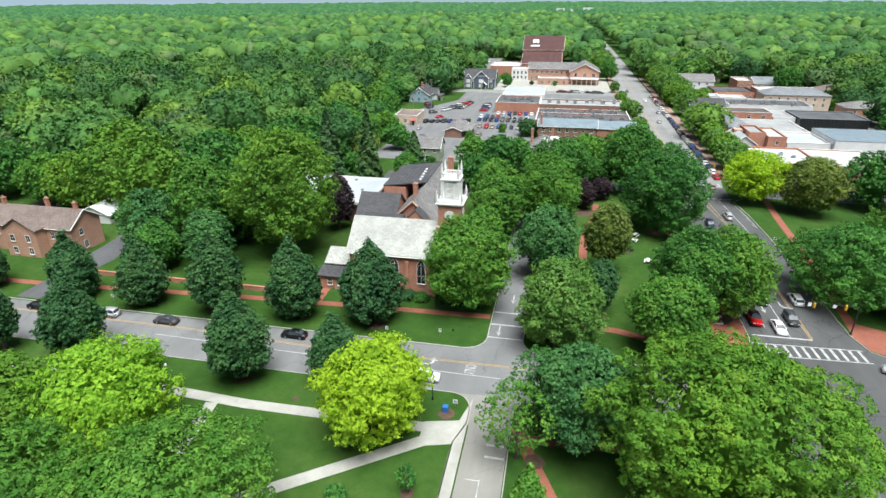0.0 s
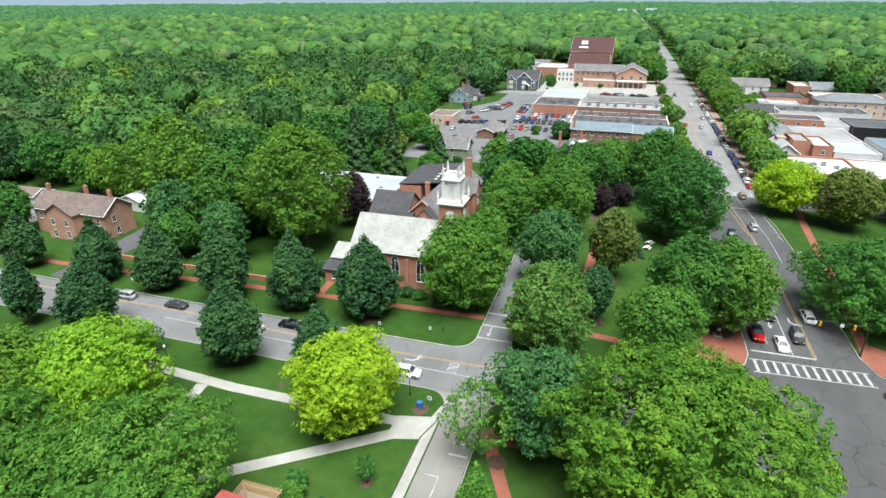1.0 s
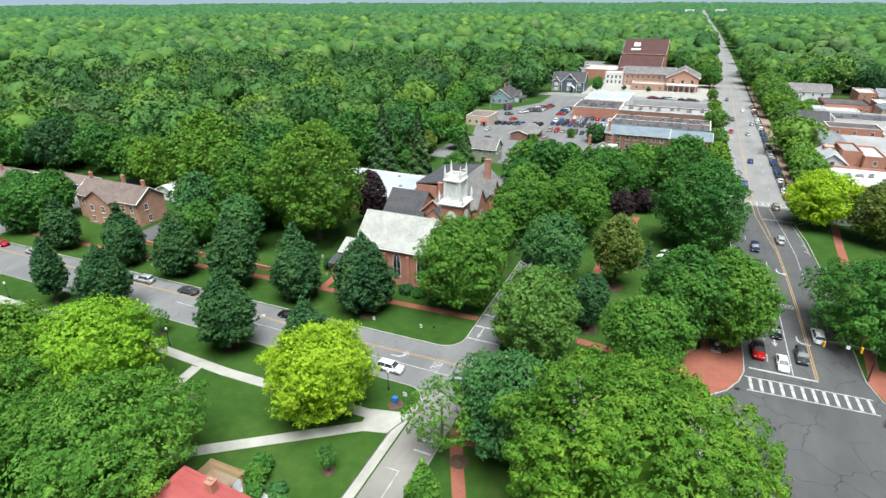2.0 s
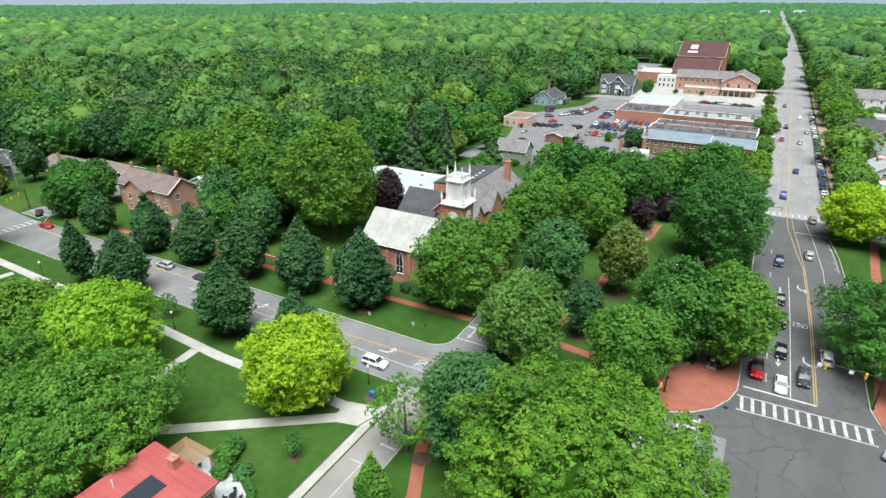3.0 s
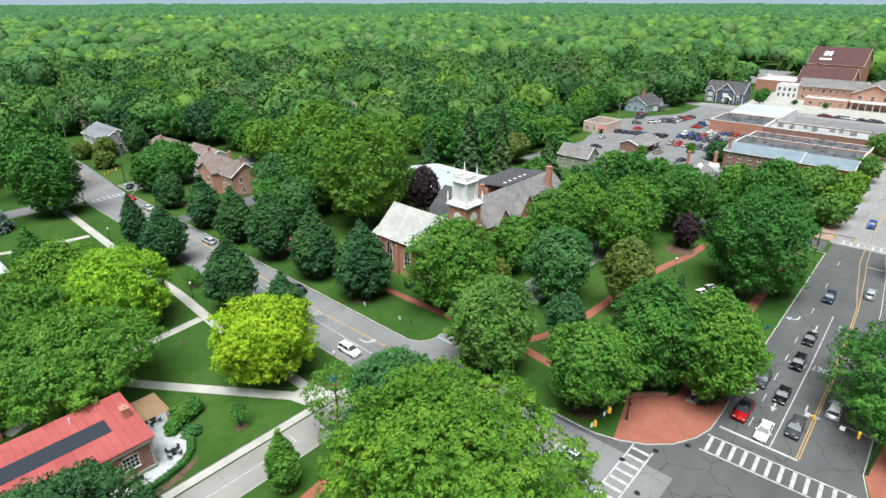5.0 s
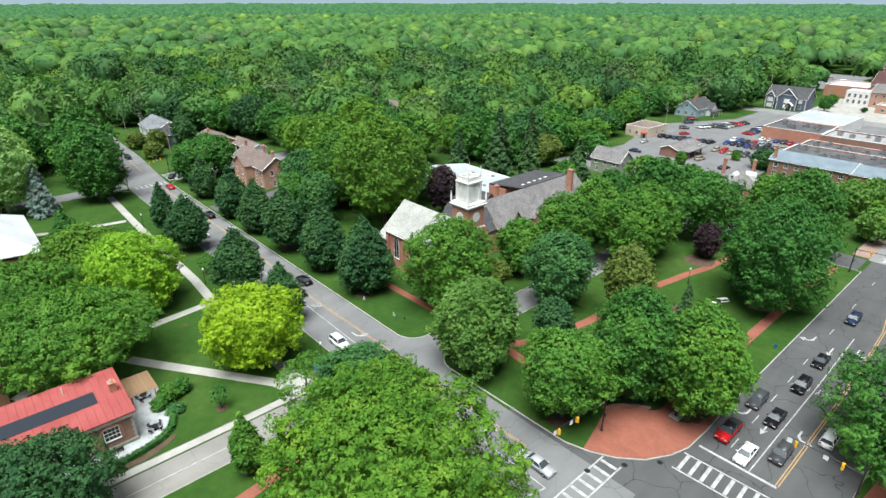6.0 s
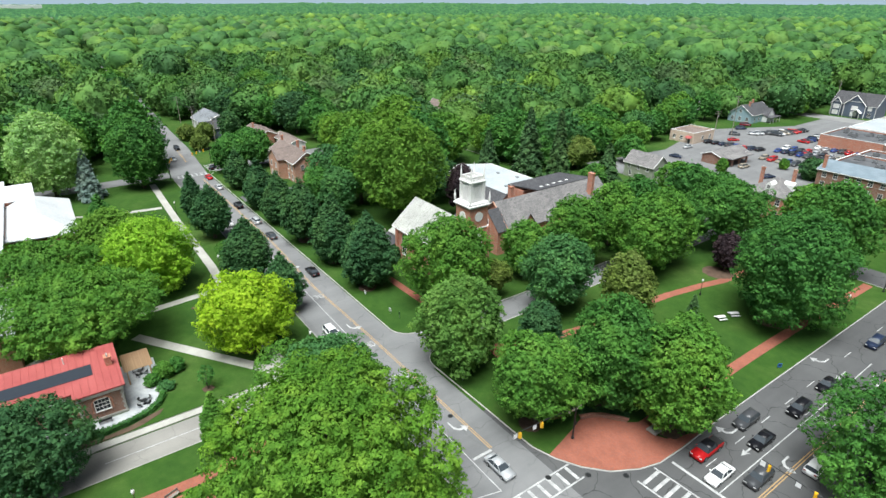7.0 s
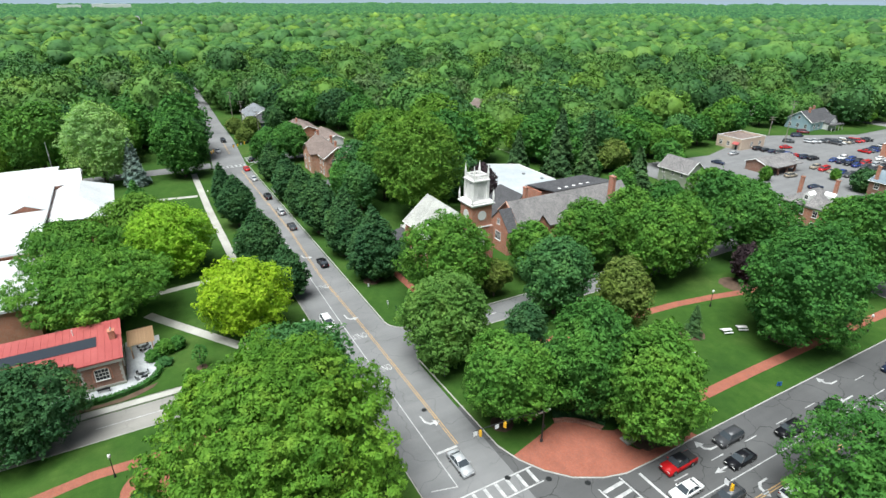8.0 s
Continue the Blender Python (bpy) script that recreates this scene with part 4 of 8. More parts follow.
STREET += [(22, 223, 5.5, 11, LEAF_CORNER), (13, 216, 5, 10, LEAF_LIGHT), (25, 238, 4.5, 9, LEAF_CORNER), (136, 398, 8, 17, LEAF_MID), (144, 416, 8, 16, LEAF_LIGHT), (122, 444, 8, 18, LEAF_DARK), (92, 446, 7.5, 17, LEAF_LIGHT), (80, 444, 7, 16, LEAF_MID), (143, 350, 3.5, 6, LEAF_LIGHT)]
STREET += [(-78, 214, 7, 15, LEAF_MID), (-74, 236, 5.5, 13, LEAF_LIGHT), (-84, 262, 6, 13, LEAF_MID), (-88, 278, 7, 15, LEAF_LIGHT), (-66, 222, 5, 11, LEAF_MID), (-96, 322, 7, 15, LEAF_MID), (-98, 300, 7.5, 16, LEAF_LIGHT), (-100, 344, 7, 15, LEAF_MID), (-80, 366, 6, 13, LEAF_LIGHT), (-92, 384, 7.5, 16, LEAF_MID), (-86, 412, 7.5, 16, LEAF_LIGHT), (-62, 222, 4, 8, LEAF_MID)]
STREET += [(-38, 404, 3.6, 8, LEAF_MID), (-74, 376, 4.0, 8, LEAF_LIGHT), (-80, 402, 5, 11, LEAF_MID), (14, 540, 9, 19, LEAF_MID), (20, 515, 8, 18, LEAF_MID), (16, 490, 7.5, 17, LEAF_MID), (26, 468, 6, 14, LEAF_LIGHT), (-6, 415, 1.5, 3.2, LEAF_MID), (-22, 416, 1.5, 3.0, LEAF_DARK), (-41, 424, 3.6, 7, LEAF_LIGHT),
           (77, 347, 5.5, 10.5, LEAF_CORNER), (69, 342, 5.5, 11, LEAF_CORNER), (150, 312, 5, 9, LEAF_DARK), (142, 282, 6, 11, LEAF_MID), (-14, 196, 5.5, 13, LEAF_MID), (8, 200, 6, 14, LEAF_LIGHT), (-30, 199, 6, 12, LEAF_LIGHT), (-20, 190, 6.5, 15, LEAF_MID), (-26, 176, 5.5, 12, LEAF_MID), (12, 180, 5, 11, LEAF_MID), (-98, 182, 6, 13, LEAF_LIGHT)]
for i, (x, y, R, H, mat) in enumerate(STREET):
    tree(x, y, "round", R, H, mat, "leafy street tree beside the shop pavement" if abs(x - 46) < 20 else "leafy green tree between the buildings", 300 + i, leaf=0.85, base=0.2 * H, z=0.0, deep_leaves=0.5)

# woodland trees: a few patterns, each tree turned and sized for itself
PATTERNS = []
for i in range(8):
    mat = (LEAF_MID, LEAF_LIGHT, LEAF_BLUE, LEAF_MID, LEAF_LIGHT, LEAF_LIME, LEAF_MID, LEAF_DARK)[i]
    PATTERNS.append(tree(0, 0, ("round", "tall", "round", "vase", "round", "round", "tall", "round")[i], 8.8, 19.5, mat, "leafy woodland tree in the dense canopy", 400 + i, count=4300, leaf=0.7, base=2.5, deep_leaves=0.42))

CLEAR = [  # x0, x1, y0, y1 of the ground that carries no woodland
    (-146, 36, 60, 99), (-57, 36, 90, 184), (-72, -50, 96, 150), (-139, -106, 99, 124), (-172, -140, 118, 132), (-85, -20, 138, 186), (-60, 36, 180, 206), (-84, 36, 204, 330), (-66, 36, 300, 350),
    (-92, -68, 326, 356), (-36, 34, 330, 372), (-74, -38, 340, 414), (-42, 28, 410, 458), (-64, 6, 464, 532), (-100, -60, 498, 600), (-66, 36, 372, 470), (62, 132, 398, 428), (60, 140, 566, 645),
    (50, 84, 90, 206), (62, 165, 190, 300), (76, 144, 296, 376), (62, 100, 404, 424), (108, 132, 400, 428), (144, 170, 368, 392), (138, 164, 318, 340),
    (-145, 60, -80, 73), (-160, -140, -80, 120), (-222, -140, 70, 96), (-200, -180, 22, 48), (54, 300, 60, 96), (-230, -168, 92, 116), (-198, -158, 110, 130), (-132, -118, 122, 136), (-106, -86, 422, 438), (60, 146, 290, 440),
]


MAIN_Y, MAIN_X = [0, 700, 1100, 1850, 2700, 4600], [44.8, 44.5, 41.5, 26, 15, -28]
WEST_X, WEST_Y = [-4400, -1600, -1290, -900, -630, -395, -230, -190, -146, 0], [199, 114, 104.5, 94.5, 92.3, 90.8, 83.5, 82.5, 79, 79]


def open_ground(x, y):
    if x < -140 and -7.5 < y - np.interp(x, WEST_X, WEST_Y) < (18 if x > -250 else 9.0):
        return True
    if abs(x - np.interp(y, MAIN_Y, MAIN_X)) < 13.5:
        return True
    return any(a < x < b and c < y < d for a, b, c, d in CLEAR)


HOMES = [(-215, 286), (-185, 216), (-184, 156), (-112, 344), (-224, 334), (-400, 49), (-391, 468), (-128, 175), (-300, 262), (-330, 190)]
rng = random.Random(7)
placed = [(t[0], t[1], t[3]) for t in NEAR] + [(t[0], t[1], t[2]) for t in STREET]


def woodland(near, far, step, miss):
    """Tree places between two distances from the green, on a shaken grid."""
    found = []
    n = int(far / step) + 2
    for ix in range(-n, n):
        for iy in range(-n, n):
            x, y = 30 + ix * step + rng.uniform(-0.38, 0.38) * step, 20 + iy * step + rng.uniform(-0.38, 0.38) * step
            d, az = math.hypot(x - 30, y - 20), math.degrees(math.atan2(x - 30, y - 20))
            if not near <= d < far or not -108 < az < 38 or open_ground(x, y) or rng.random() < miss:
                continue
            if d < 330 and any((x - a) ** 2 + (y - b) ** 2 < (r * 0.6 + 3.0) ** 2 for a, b, r in placed):
                continue
            if any(abs(x - a - 3) < 9 and -16 < y - b < 9 for a, b in HOMES):
                continue
            found.append((x, y, d))
    return found


for x, y, d in woodland(0, 232, 14.2, 0.05):
    s = rng.uniform(0.72, 1.28)
    m = pose(x, y, 0.0, 0, 0, rng.uniform(0, 360)) @ Matrix.Diagonal((s * rng.uniform(0.9, 1.12), s * rng.uniform(0.9, 1.12), s * rng.uniform(0.82, 1.06), 1))
    copy_thing(PATTERNS[rng.randrange(8)], m)
for p in PATTERNS:
    p.matrix_basis = pose(-210 - 14 * PATTERNS.index(p), 150, 0)


# farther woodland, past counting: one body of crowns for each tone of leaf
def lump(seed, R, base, H, level, boughs=40):
    """A rounded crown: a ball pushed out into boughs."""
    r = np.random.default_rng(seed)
    b = bmesh.new()
    bmesh.ops.create_icosphere(b, subdivisions=level, radius=1.0)
    b.faces.ensure_lookup_table()
    V = np.array([v.co[:] for v in b.verts])
    F = np.array([[v.index for v in f.verts] for f in b.faces])
    b.free()
    way = unit(r.normal(size=(boughs, 3)) + np.array([0, 0, 0.35]))
    reach = r.uniform(0.72, 1.14, boughs)
    dots = V @ way.T
    push = np.max(np.where(dots > 0.8, reach * (1 - (1 - dots) * 2.2), 0.55), axis=1)
    V = V * (push + r.normal(0, 0.025, len(V)))[:, None] * np.array([R, R, (H - base) / 2]) + np.array([0, 0, (H + base) / 2])
    F = F[V[F][:, :, 2].mean(axis=1) > base + (H - base) * 0.36]
    return V, F


def crown_form(seed, level, R, leaves_on, size, leafy=False):
    """A far crown: a lumpy body under leaf sprays, which the farthest lack."""
    H = 18.5 + seed % 3
    if leafy:
        V, F = lump(seed, R * 0.9, 3.0, H - 1.2, level, 44)
        return V, F, crown_faces(seed, ("round", "round", "tall")[seed % 3], R, 3.0, H, leaves_on, size, 0.0)[1]
    V, F = lump(seed, R, 3.0, H, level, 44)
    n = np.random.default_rng(seed + 90)
    tri = V[F]
    face = np.cross(tri[:, 1] - tri[:, 0], tri[:, 2] - tri[:, 0])
    area = np.linalg.norm(face, axis=1)
    at = n.choice(len(F), leaves_on, p=area / area.sum())
    c = (tri[at] * n.dirichlet((1, 1, 1), leaves_on)[:, :, None]).sum(axis=1)
    out = unit(unit(face[at]) + unit((c - np.array([0, 0, 8.5])) * np.array([1, 1, 1.2])))
    q = leaflets(n, c + out * n.uniform(0.1, 0.5, (leaves_on, 1)), unit(out + n.normal(0, 0.2, c.shape)), size)
    return V, F, q


BELTS = [(232, 470, 15.6, 0.05, [crown_form(700 + i, 2, 9.4, 1350, 1.15, True) for i in range(10)]),
         (470, 820, 16.2, 0.04, [crown_form(730 + i, 2, 9.6, 110, 1.7) for i in range(10)]),
         (820, 1500, 17.5, 0.03, [crown_form(760 + i, 1, 11.4, 0, 1) for i in range(10)])]
groups = [([], [], []) for _ in range(6)]
for near, far, step, miss, forms in BELTS:
    for x, y, d in woodland(near, far, step, miss):
        s, a = rng.uniform(0.72, 1.32), rng.uniform(0, math.tau)
        rot = np.array([[math.cos(a), math.sin(a), 0], [-math.sin(a), math.cos(a), 0], [0, 0, 1]]) * np.array([s, s, s * rng.uniform(0.78, 1.12)])
        V, F, q = forms[rng.randrange(10)]
        g = groups[rng.choice((0, 0, 0, 0, 1, 1, 1, 2, 2, 3, 5, 5, 0, 1, 4))]
        off = np.array([x, y, -0.5])
        g[0].append(V @ rot + off)
        g[1].append(F)
        g[2].append(q @ rot + off)
for g, mat in zip(groups, FAR_LEAVES):
    first = np.cumsum([0] + [len(v) for v in g[0]])
    V, F, q = np.concatenate(g[0]), np.concatenate([f + k for f, k in zip(g[1], first)]), np.concatenate(g[2])
    me = bpy.data.meshes.new("far_woods")
    me.vertices.add(len(V) + len(q) * 3)
    me.vertices.foreach_set("co", np.concatenate([V, q.reshape(-1, 3)]).astype(np.float32).ravel())
    me.loops.add(F.size + len(q) * 3)
    me.loops.foreach_set("vertex_index", np.concatenate([F.ravel(), len(V) + np.arange(len(q) * 3)]).astype(np.int32))
    me.polygons.add(len(F) + len(q))
    me.polygons.foreach_set("loop_start", (np.arange(len(F) + len(q)) * 3).astype(np.int32))
    me.polygons.foreach_set("use_smooth", np.concatenate([np.ones(len(F), bool), np.zeros(len(q), bool)]))
    me.update(calc_edges=True)
    me.materials.append(mat)
    tagged(new("far_woods", me), "dense green woodland canopy behind the town", "woods", kind="stuff")


# the canopy out to the horizon
def canopy():
    rr, r = [], 1440.0
    while r < 4600:
        rr.append(r)
        r += r * 0.0065
    az = np.radians(np.linspace(-110, 40, 620))
    A, Rr = np.meshgrid(az, np.array(rr))
    X, Y = 30 + Rr * np.sin(A), 20 + Rr * np.cos(A)
    cell = 16.5
    gx, gy = np.floor(X / cell), np.floor(Y / cell)
    Z = np.zeros_like(X)

    def hashed(i, j, k):
        v = np.sin(i * 127.1 + j * 311.7 + k * 74.7) * 43758.5453
        return v - np.floor(v)
    for di in (-1, 0, 1):
        for dj in (-1, 0, 1):
            i, j = gx + di, gy + dj
            cx, cy = (i + 0.15 + 0.7 * hashed(i, j, 1)) * cell, (j + 0.15 + 0.7 * hashed(i, j, 2)) * cell
            rad = 6.2 + 4.4 * hashed(i, j, 3)
            top = 9.0 + 12.0 * hashed(i, j, 4)
            d2 = ((X - cx) ** 2 + (Y - cy) ** 2) / rad ** 2
            Z = np.maximum(Z, top * np.sqrt(np.clip(1 - d2 * 0.9, 0, 1)))
    Z += 0.9 * np.sin(X * 1.9) * np.cos(Y * 2.3)
    big = np.sin(X * 0.011 + 1) * np.cos(Y * 0.009) + np.sin((X + Y) * 0.0047)
    Z = np.maximum(Z, 2.0) + 2.2 * big
    road = (np.abs(X - np.interp(Y, MAIN_Y, MAIN_X)) < 12) & (Rr < 2900) & (Y > 0)
    west = (np.abs(Y - np.interp(X, WEST_X, WEST_Y)) < 9 + 0.004 * np.abs(X)) & (X < -140) & (Rr < 2200)
    Z = np.where(road | west, -0.5, Z)
    for a, b, c, d in CLEAR:
        Z = np.where((X > a) & (X < b) & (Y > c) & (Y < d), -0.5, Z)
    Z[0] = -0.5
    n, m = X.shape
    V = np.stack([X, Y, Z], axis=-1).reshape(-1, 3)
    k = np.arange(n * m).reshape(n, m)
    F = np.stack([k[:-1, :-1], k[:-1, 1:], k[1:, 1:], k[1:, :-1]], axis=-1).reshape(-1, 4)
    me = bpy.data.meshes.new("horizon_woods")
    me.vertices.add(len(V))
    me.vertices.foreach_set("co", V.astype(np.float32).ravel())
    me.loops.add(F.size)
    me.loops.foreach_set("vertex_index", F.astype(np.int32).ravel())
    me.polygons.add(len(F))
    me.polygons.foreach_set("loop_start", (np.arange(len(F)) * 4).astype(np.int32))
    me.polygons.foreach_set("use_smooth", np.ones(len(F), bool))
    me.update(calc_edges=True)
    return me


def canopy_material():
    m, n, l, b = material("canopy_hazed_green", 0.85)
    b.inputs["Specular IOR Level"].default_value = 0.1
    # distance haze is painted in as bluer tones, crown light and shade as contrast
    crown = noise_node(n, l, 0.055, 3, 0.6)
    c = ramp(n, l, crown, [(0.3, (0.02, 0.072, 0.036)), (0.46, (0.036, 0.114, 0.047)), (0.58, (0.06, 0.16, 0.056)), (0.72, (0.115, 0.225, 0.064))])
    fine = noise_node(n, l, 0.3, 4, 0.75)
    c = blend(n, l, "MULTIPLY", 0.9, c, ramp(n, l, fine, [(0.34, (0.4, 0.45, 0.42)), (0.66, (1.45, 1.38, 1.3))]))
    l.new(c, b.inputs["Base Color"])
    bump(n, l, b, fine, 0.9, 1.6)
    return m


me = canopy()
me.materials.append(canopy_material())
tagged(new("horizon_woods", me), "unbroken green forest canopy out to the horizon", "woods", kind="stuff")

# pale overcast sky low over the horizon, past the last trees
bm = bmesh.new()
ring = [(30 + 4780 * math.sin(radians(a)), 20 + 4780 * math.cos(radians(a))) for a in range(-130, 61, 2)]
lo, hi = [bm.verts.new((x, y, -5)) for x, y in ring], [bm.verts.new((x, y, 140)) for x, y in ring]
for i in range(len(ring) - 1):
    bm.faces.new((lo[i], lo[i + 1], hi[i + 1], hi[i]))
haze, hn, hl, hb = material("horizon_sky", 1.0)
hb.inputs["Base Color"].default_value = (0, 0, 0, 1)
hb.inputs["Emission Color"].default_value = (0.58, 0.78, 0.95, 1)
hb.inputs["Emission Strength"].default_value = 0.42
setting("backdrop", bm, haze, "pale overcast sky band at the horizon", "sky")


# ---- building kit ----
TURN_OF = {"S": 0, "E": 90, "N": 180, "W": 270}
WINDOW_MESH = {}


def window_meshes(w, h, bars, style):
    key = (round(w, 2), round(h, 2), bars, style)
    if key not in WINDOW_MESH:
        f, p = bmesh.new(), bmesh.new()
        t = 0.09
        if style == "arch":
            pts = [(-w / 2, 0), (w / 2, 0), (w / 2, h * 0.62)] + [(w / 2 * math.cos(a) ** 1.0, h * 0.62 + h * 0.38 * math.sin(a) ** 0.9) for a in (0.35, 0.7, 1.1)] + [(0, h)] + [(-w / 2 * math.cos(a), h * 0.62 + h * 0.38 * math.sin(a) ** 0.9) for a in (1.1, 0.7, 0.35)] + [(-w / 2, h * 0.62)]
            vs = [p.verts.new((x, -0.03, z)) for x, z in pts]
            p.faces.new(vs)
            n = len(pts)
            outer = [((x * (1 + 2 * t / w)), z + (t if z > 0 else -t)) for x, z in pts]
            a = [f.verts.new((x, -0.08, z)) for x, z in pts]
            b = [f.verts.new((x, -0.08, z)) for x, z in outer]
            c = [f.verts.new((x, 0.02, z)) for x, z in outer]
            d = [f.verts.new((x, 0.0, z)) for x, z in pts]
            for i in range(n):
                j = (i + 1) % n
                f.faces.new((a[i], a[j], b[j], b[i]))
                f.faces.new((b[i], b[j], c[j], c[i]))
                f.faces.new((d[i], d[j], a[j], a[i]))
            box(f, -0.035, -0.07, 0, 0.035, -0.02, h * 0.93)
            for k in (-1, 1):
                tube(f, [(k * w * 0.48, -0.05, h * 0.6), (k * w * 0.3, -0.05, h * 0.78), (0, -0.05, h * 0.84)], [0.035] * 3, 4)
            box(f, -w / 2, -0.065, h * 0.32, w / 2, -0.02, h * 0.32 + 0.05)
        else:
            cuts = [-w / 2 + w * k / bars for k in range(1, bars)]
            rails = [h / 2] if bars < 3 else [h / 3, 2 * h / 3]
            xs = sorted([-w / 2 - t, -w / 2, w / 2, w / 2 + t] + [x + e for x in cuts for e in (-0.025, 0.025)])
            zs = sorted([-t, 0, h, h + t * 1.3] + [z + e for z in rails for e in (-0.03, 0.03)])
            node = {}
            for i in range(len(xs) - 1):
                for j in range(len(zs) - 1):
                    if i % 2 == 0 or j % 2 == 0:
                        f.faces.new([node.setdefault(k, None) or node.update({k: f.verts.new((xs[k[0]], 0.01, zs[k[1]]))}) or node[k] for k in ((i, j), (i + 1, j), (i + 1, j + 1), (i, j + 1))])
            raised = bmesh.ops.extrude_face_region(f, geom=f.faces[:])
            for v in raised["geom"]:
                if isinstance(v, bmesh.types.BMVert):
                    v.co.y = -0.08
            bmesh.ops.recalc_face_normals(f, faces=f.faces[:])
            box(p, -w / 2, -0.04, 0, w / 2, 0.0, h)
        meshes = []
        ledge = boxed(-w / 2 - t - 0.05, -0.18, -t - 0.09, w / 2 + t + 0.05, 0.02, -t)
        for nm, b, mat in (("window", f, TRIM), ("pane", p, GLASS), ("sill", ledge, TRIM)):
            me = bpy.data.meshes.new(nm)
            b.to_mesh(me)
            b.free()
            me.materials.append(mat)
            meshes.append(me)
        WINDOW_MESH[key] = meshes
    return WINDOW_MESH[key]


def add_window(parent, face, along, across, z, w=0.95, h=1.5, bars=2, style="sash"):
    """A framed window with its pane on a wall that looks to face: along runs with the wall, across is the wall's own line."""
    fm, pm, sm = window_meshes(w, h, bars, style)
    x, y = (along, across) if face in "NS" else (across, along)
    win = new("window", fm)
    win.parent = parent
    win.matrix_basis = pose(x, y, z, 0, 0, TURN_OF[face])
    for nm, me in (("pane", pm), ("sill", sm)):
        new(nm, me).parent = win
    return win


def add_door(parent, face, along, across, w=1.1, h=2.1, mat=None, z=0.0):
    x, y = (along, across) if face in "NS" else (across, along)
    bm = bmesh.new()
    box(bm, -w / 2, -0.07, 0, w / 2, 0.0, h, 0.01)
    for k in (-1, 1):
        for z0 in (0.2, h * 0.52):
            box(bm, k * w * 0.25 - w * 0.17, -0.09, z0, k * w * 0.25 + w * 0.17, -0.06, z0 + h * 0.36)
    d = part("door", bm, mat or SIDING_GREY, parent)
    d.matrix_basis = pose(x, y, z, 0, 0, TURN_OF[face])
    bm = bmesh.new()
    for x0, x1, z0, z1 in ((-w / 2 - 0.12, -w / 2, 0, h + 0.12), (w / 2, w / 2 + 0.12, 0, h + 0.12), (-w / 2, w / 2, h, h + 0.14)):
        box(bm, x0, -0.1, z0, x1, 0.01, z1)
    part("door_frame", bm, TRIM, d)
    return d


def gable_wall(bm, x0, y0, x1, y1, eave, ridge, axis):
    """Walls whose two ends rise to a ridge that runs along axis."""
    if axis == "x":
        m = (y0 + y1) / 2
        ends = [[(x, y0, 0), (x, y1, 0), (x, y1, eave), (x, m, ridge), (x, y0, eave)] for x in (x0, x1)]
    else:
        m = (x0 + x1) / 2
        ends = [[(x0, y, 0), (x1, y, 0), (x1, y, eave), (m, y, ridge), (x0, y, eave)] for y in (y0, y1)]
    a, b = [[bm.verts.new(p) for p in e] for e in ends]
    bm.faces.new(a)
    bm.faces.new(b[::-1])
    for i in range(5):
        j = (i + 1) % 5
        bm.faces.new((a[j], a[i], b[i], b[j]))
    bmesh.ops.recalc_face_normals(bm, faces=bm.faces[:])


def gable_roof(bm, x0, y0, x1, y1, eave, ridge, axis, over=0.4, thick=0.18):
    """Two sloped slabs that meet at the ridge and run past the walls."""
    w0, w1 = (y0, y1) if axis == "x" else (x0, x1)
    l0, l1 = (x0 - over, x1 + over) if axis == "x" else (y0 - over, y1 + over)
    m = (w0 + w1) / 2
    rise = (ridge - eave) / (m - w0)
    prof = [(w0 - over, eave - over * rise), (m, ridge), (w1 + over, eave - over * rise)]
    rings = []
    for l in (l0, l1):
        low = [(w, z + 0.02) for w, z in prof]
        top = [(w, z + thick + 0.02) for w, z in prof]
        rings.append([bm.verts.new((l, w, z) if axis == "x" else (w, l, z)) for w, z in low + top[::-1]])
    a, b = rings
    bm.faces.new(a)
    bm.faces.new(b[::-1])
    for i in range(6):
        j = (i + 1) % 6
        bm.faces.new((a[j], a[i], b[i], b[j]))
    bmesh.ops.recalc_face_normals(bm, faces=bm.faces[:])


def hip_roof(bm, x0, y0, x1, y1, eave, ridge, over=0.4):
    x0, y0, x1, y1 = x0 - over, y0 - over, x1 + over, y1 + over
    w, d = x1 - x0, y1 - y0
    if w >= d:
        r = [(x0 + d / 2, (y0 + y1) / 2, ridge), (x1 - d / 2 + 0.01, (y0 + y1) / 2, ridge)]
    else:
        r = [((x0 + x1) / 2, y0 + w / 2, ridge), ((x0 + x1) / 2, y1 - w / 2 + 0.01, ridge)]
    c = [bm.verts.new(p) for p in ((x0, y0, eave), (x1, y0, eave), (x1, y1, eave), (x0, y1, eave))]
    lo = [bm.verts.new((v.co.x, v.co.y, eave - 0.2)) for v in c]
    a, b = [bm.verts.new(p) for p in r]
    if w >= d:
        fs = [(c[0], c[1], b, a), (c[1], c[2], b), (c[2], c[3], a, b), (c[3], c[0], a)]
    else:
        fs = [(c[0], c[1], a), (c[1], c[2], b, a), (c[2], c[3], b), (c[3], c[0], a, b)]
    for f in fs:
        bm.faces.new(f)
    for i in range(4):
        bm.faces.new((c[i], lo[i], lo[(i + 1) % 4], c[(i + 1) % 4]))
    bm.faces.new(lo[::-1])
    bmesh.ops.recalc_face_normals(bm, faces=bm.faces[:])


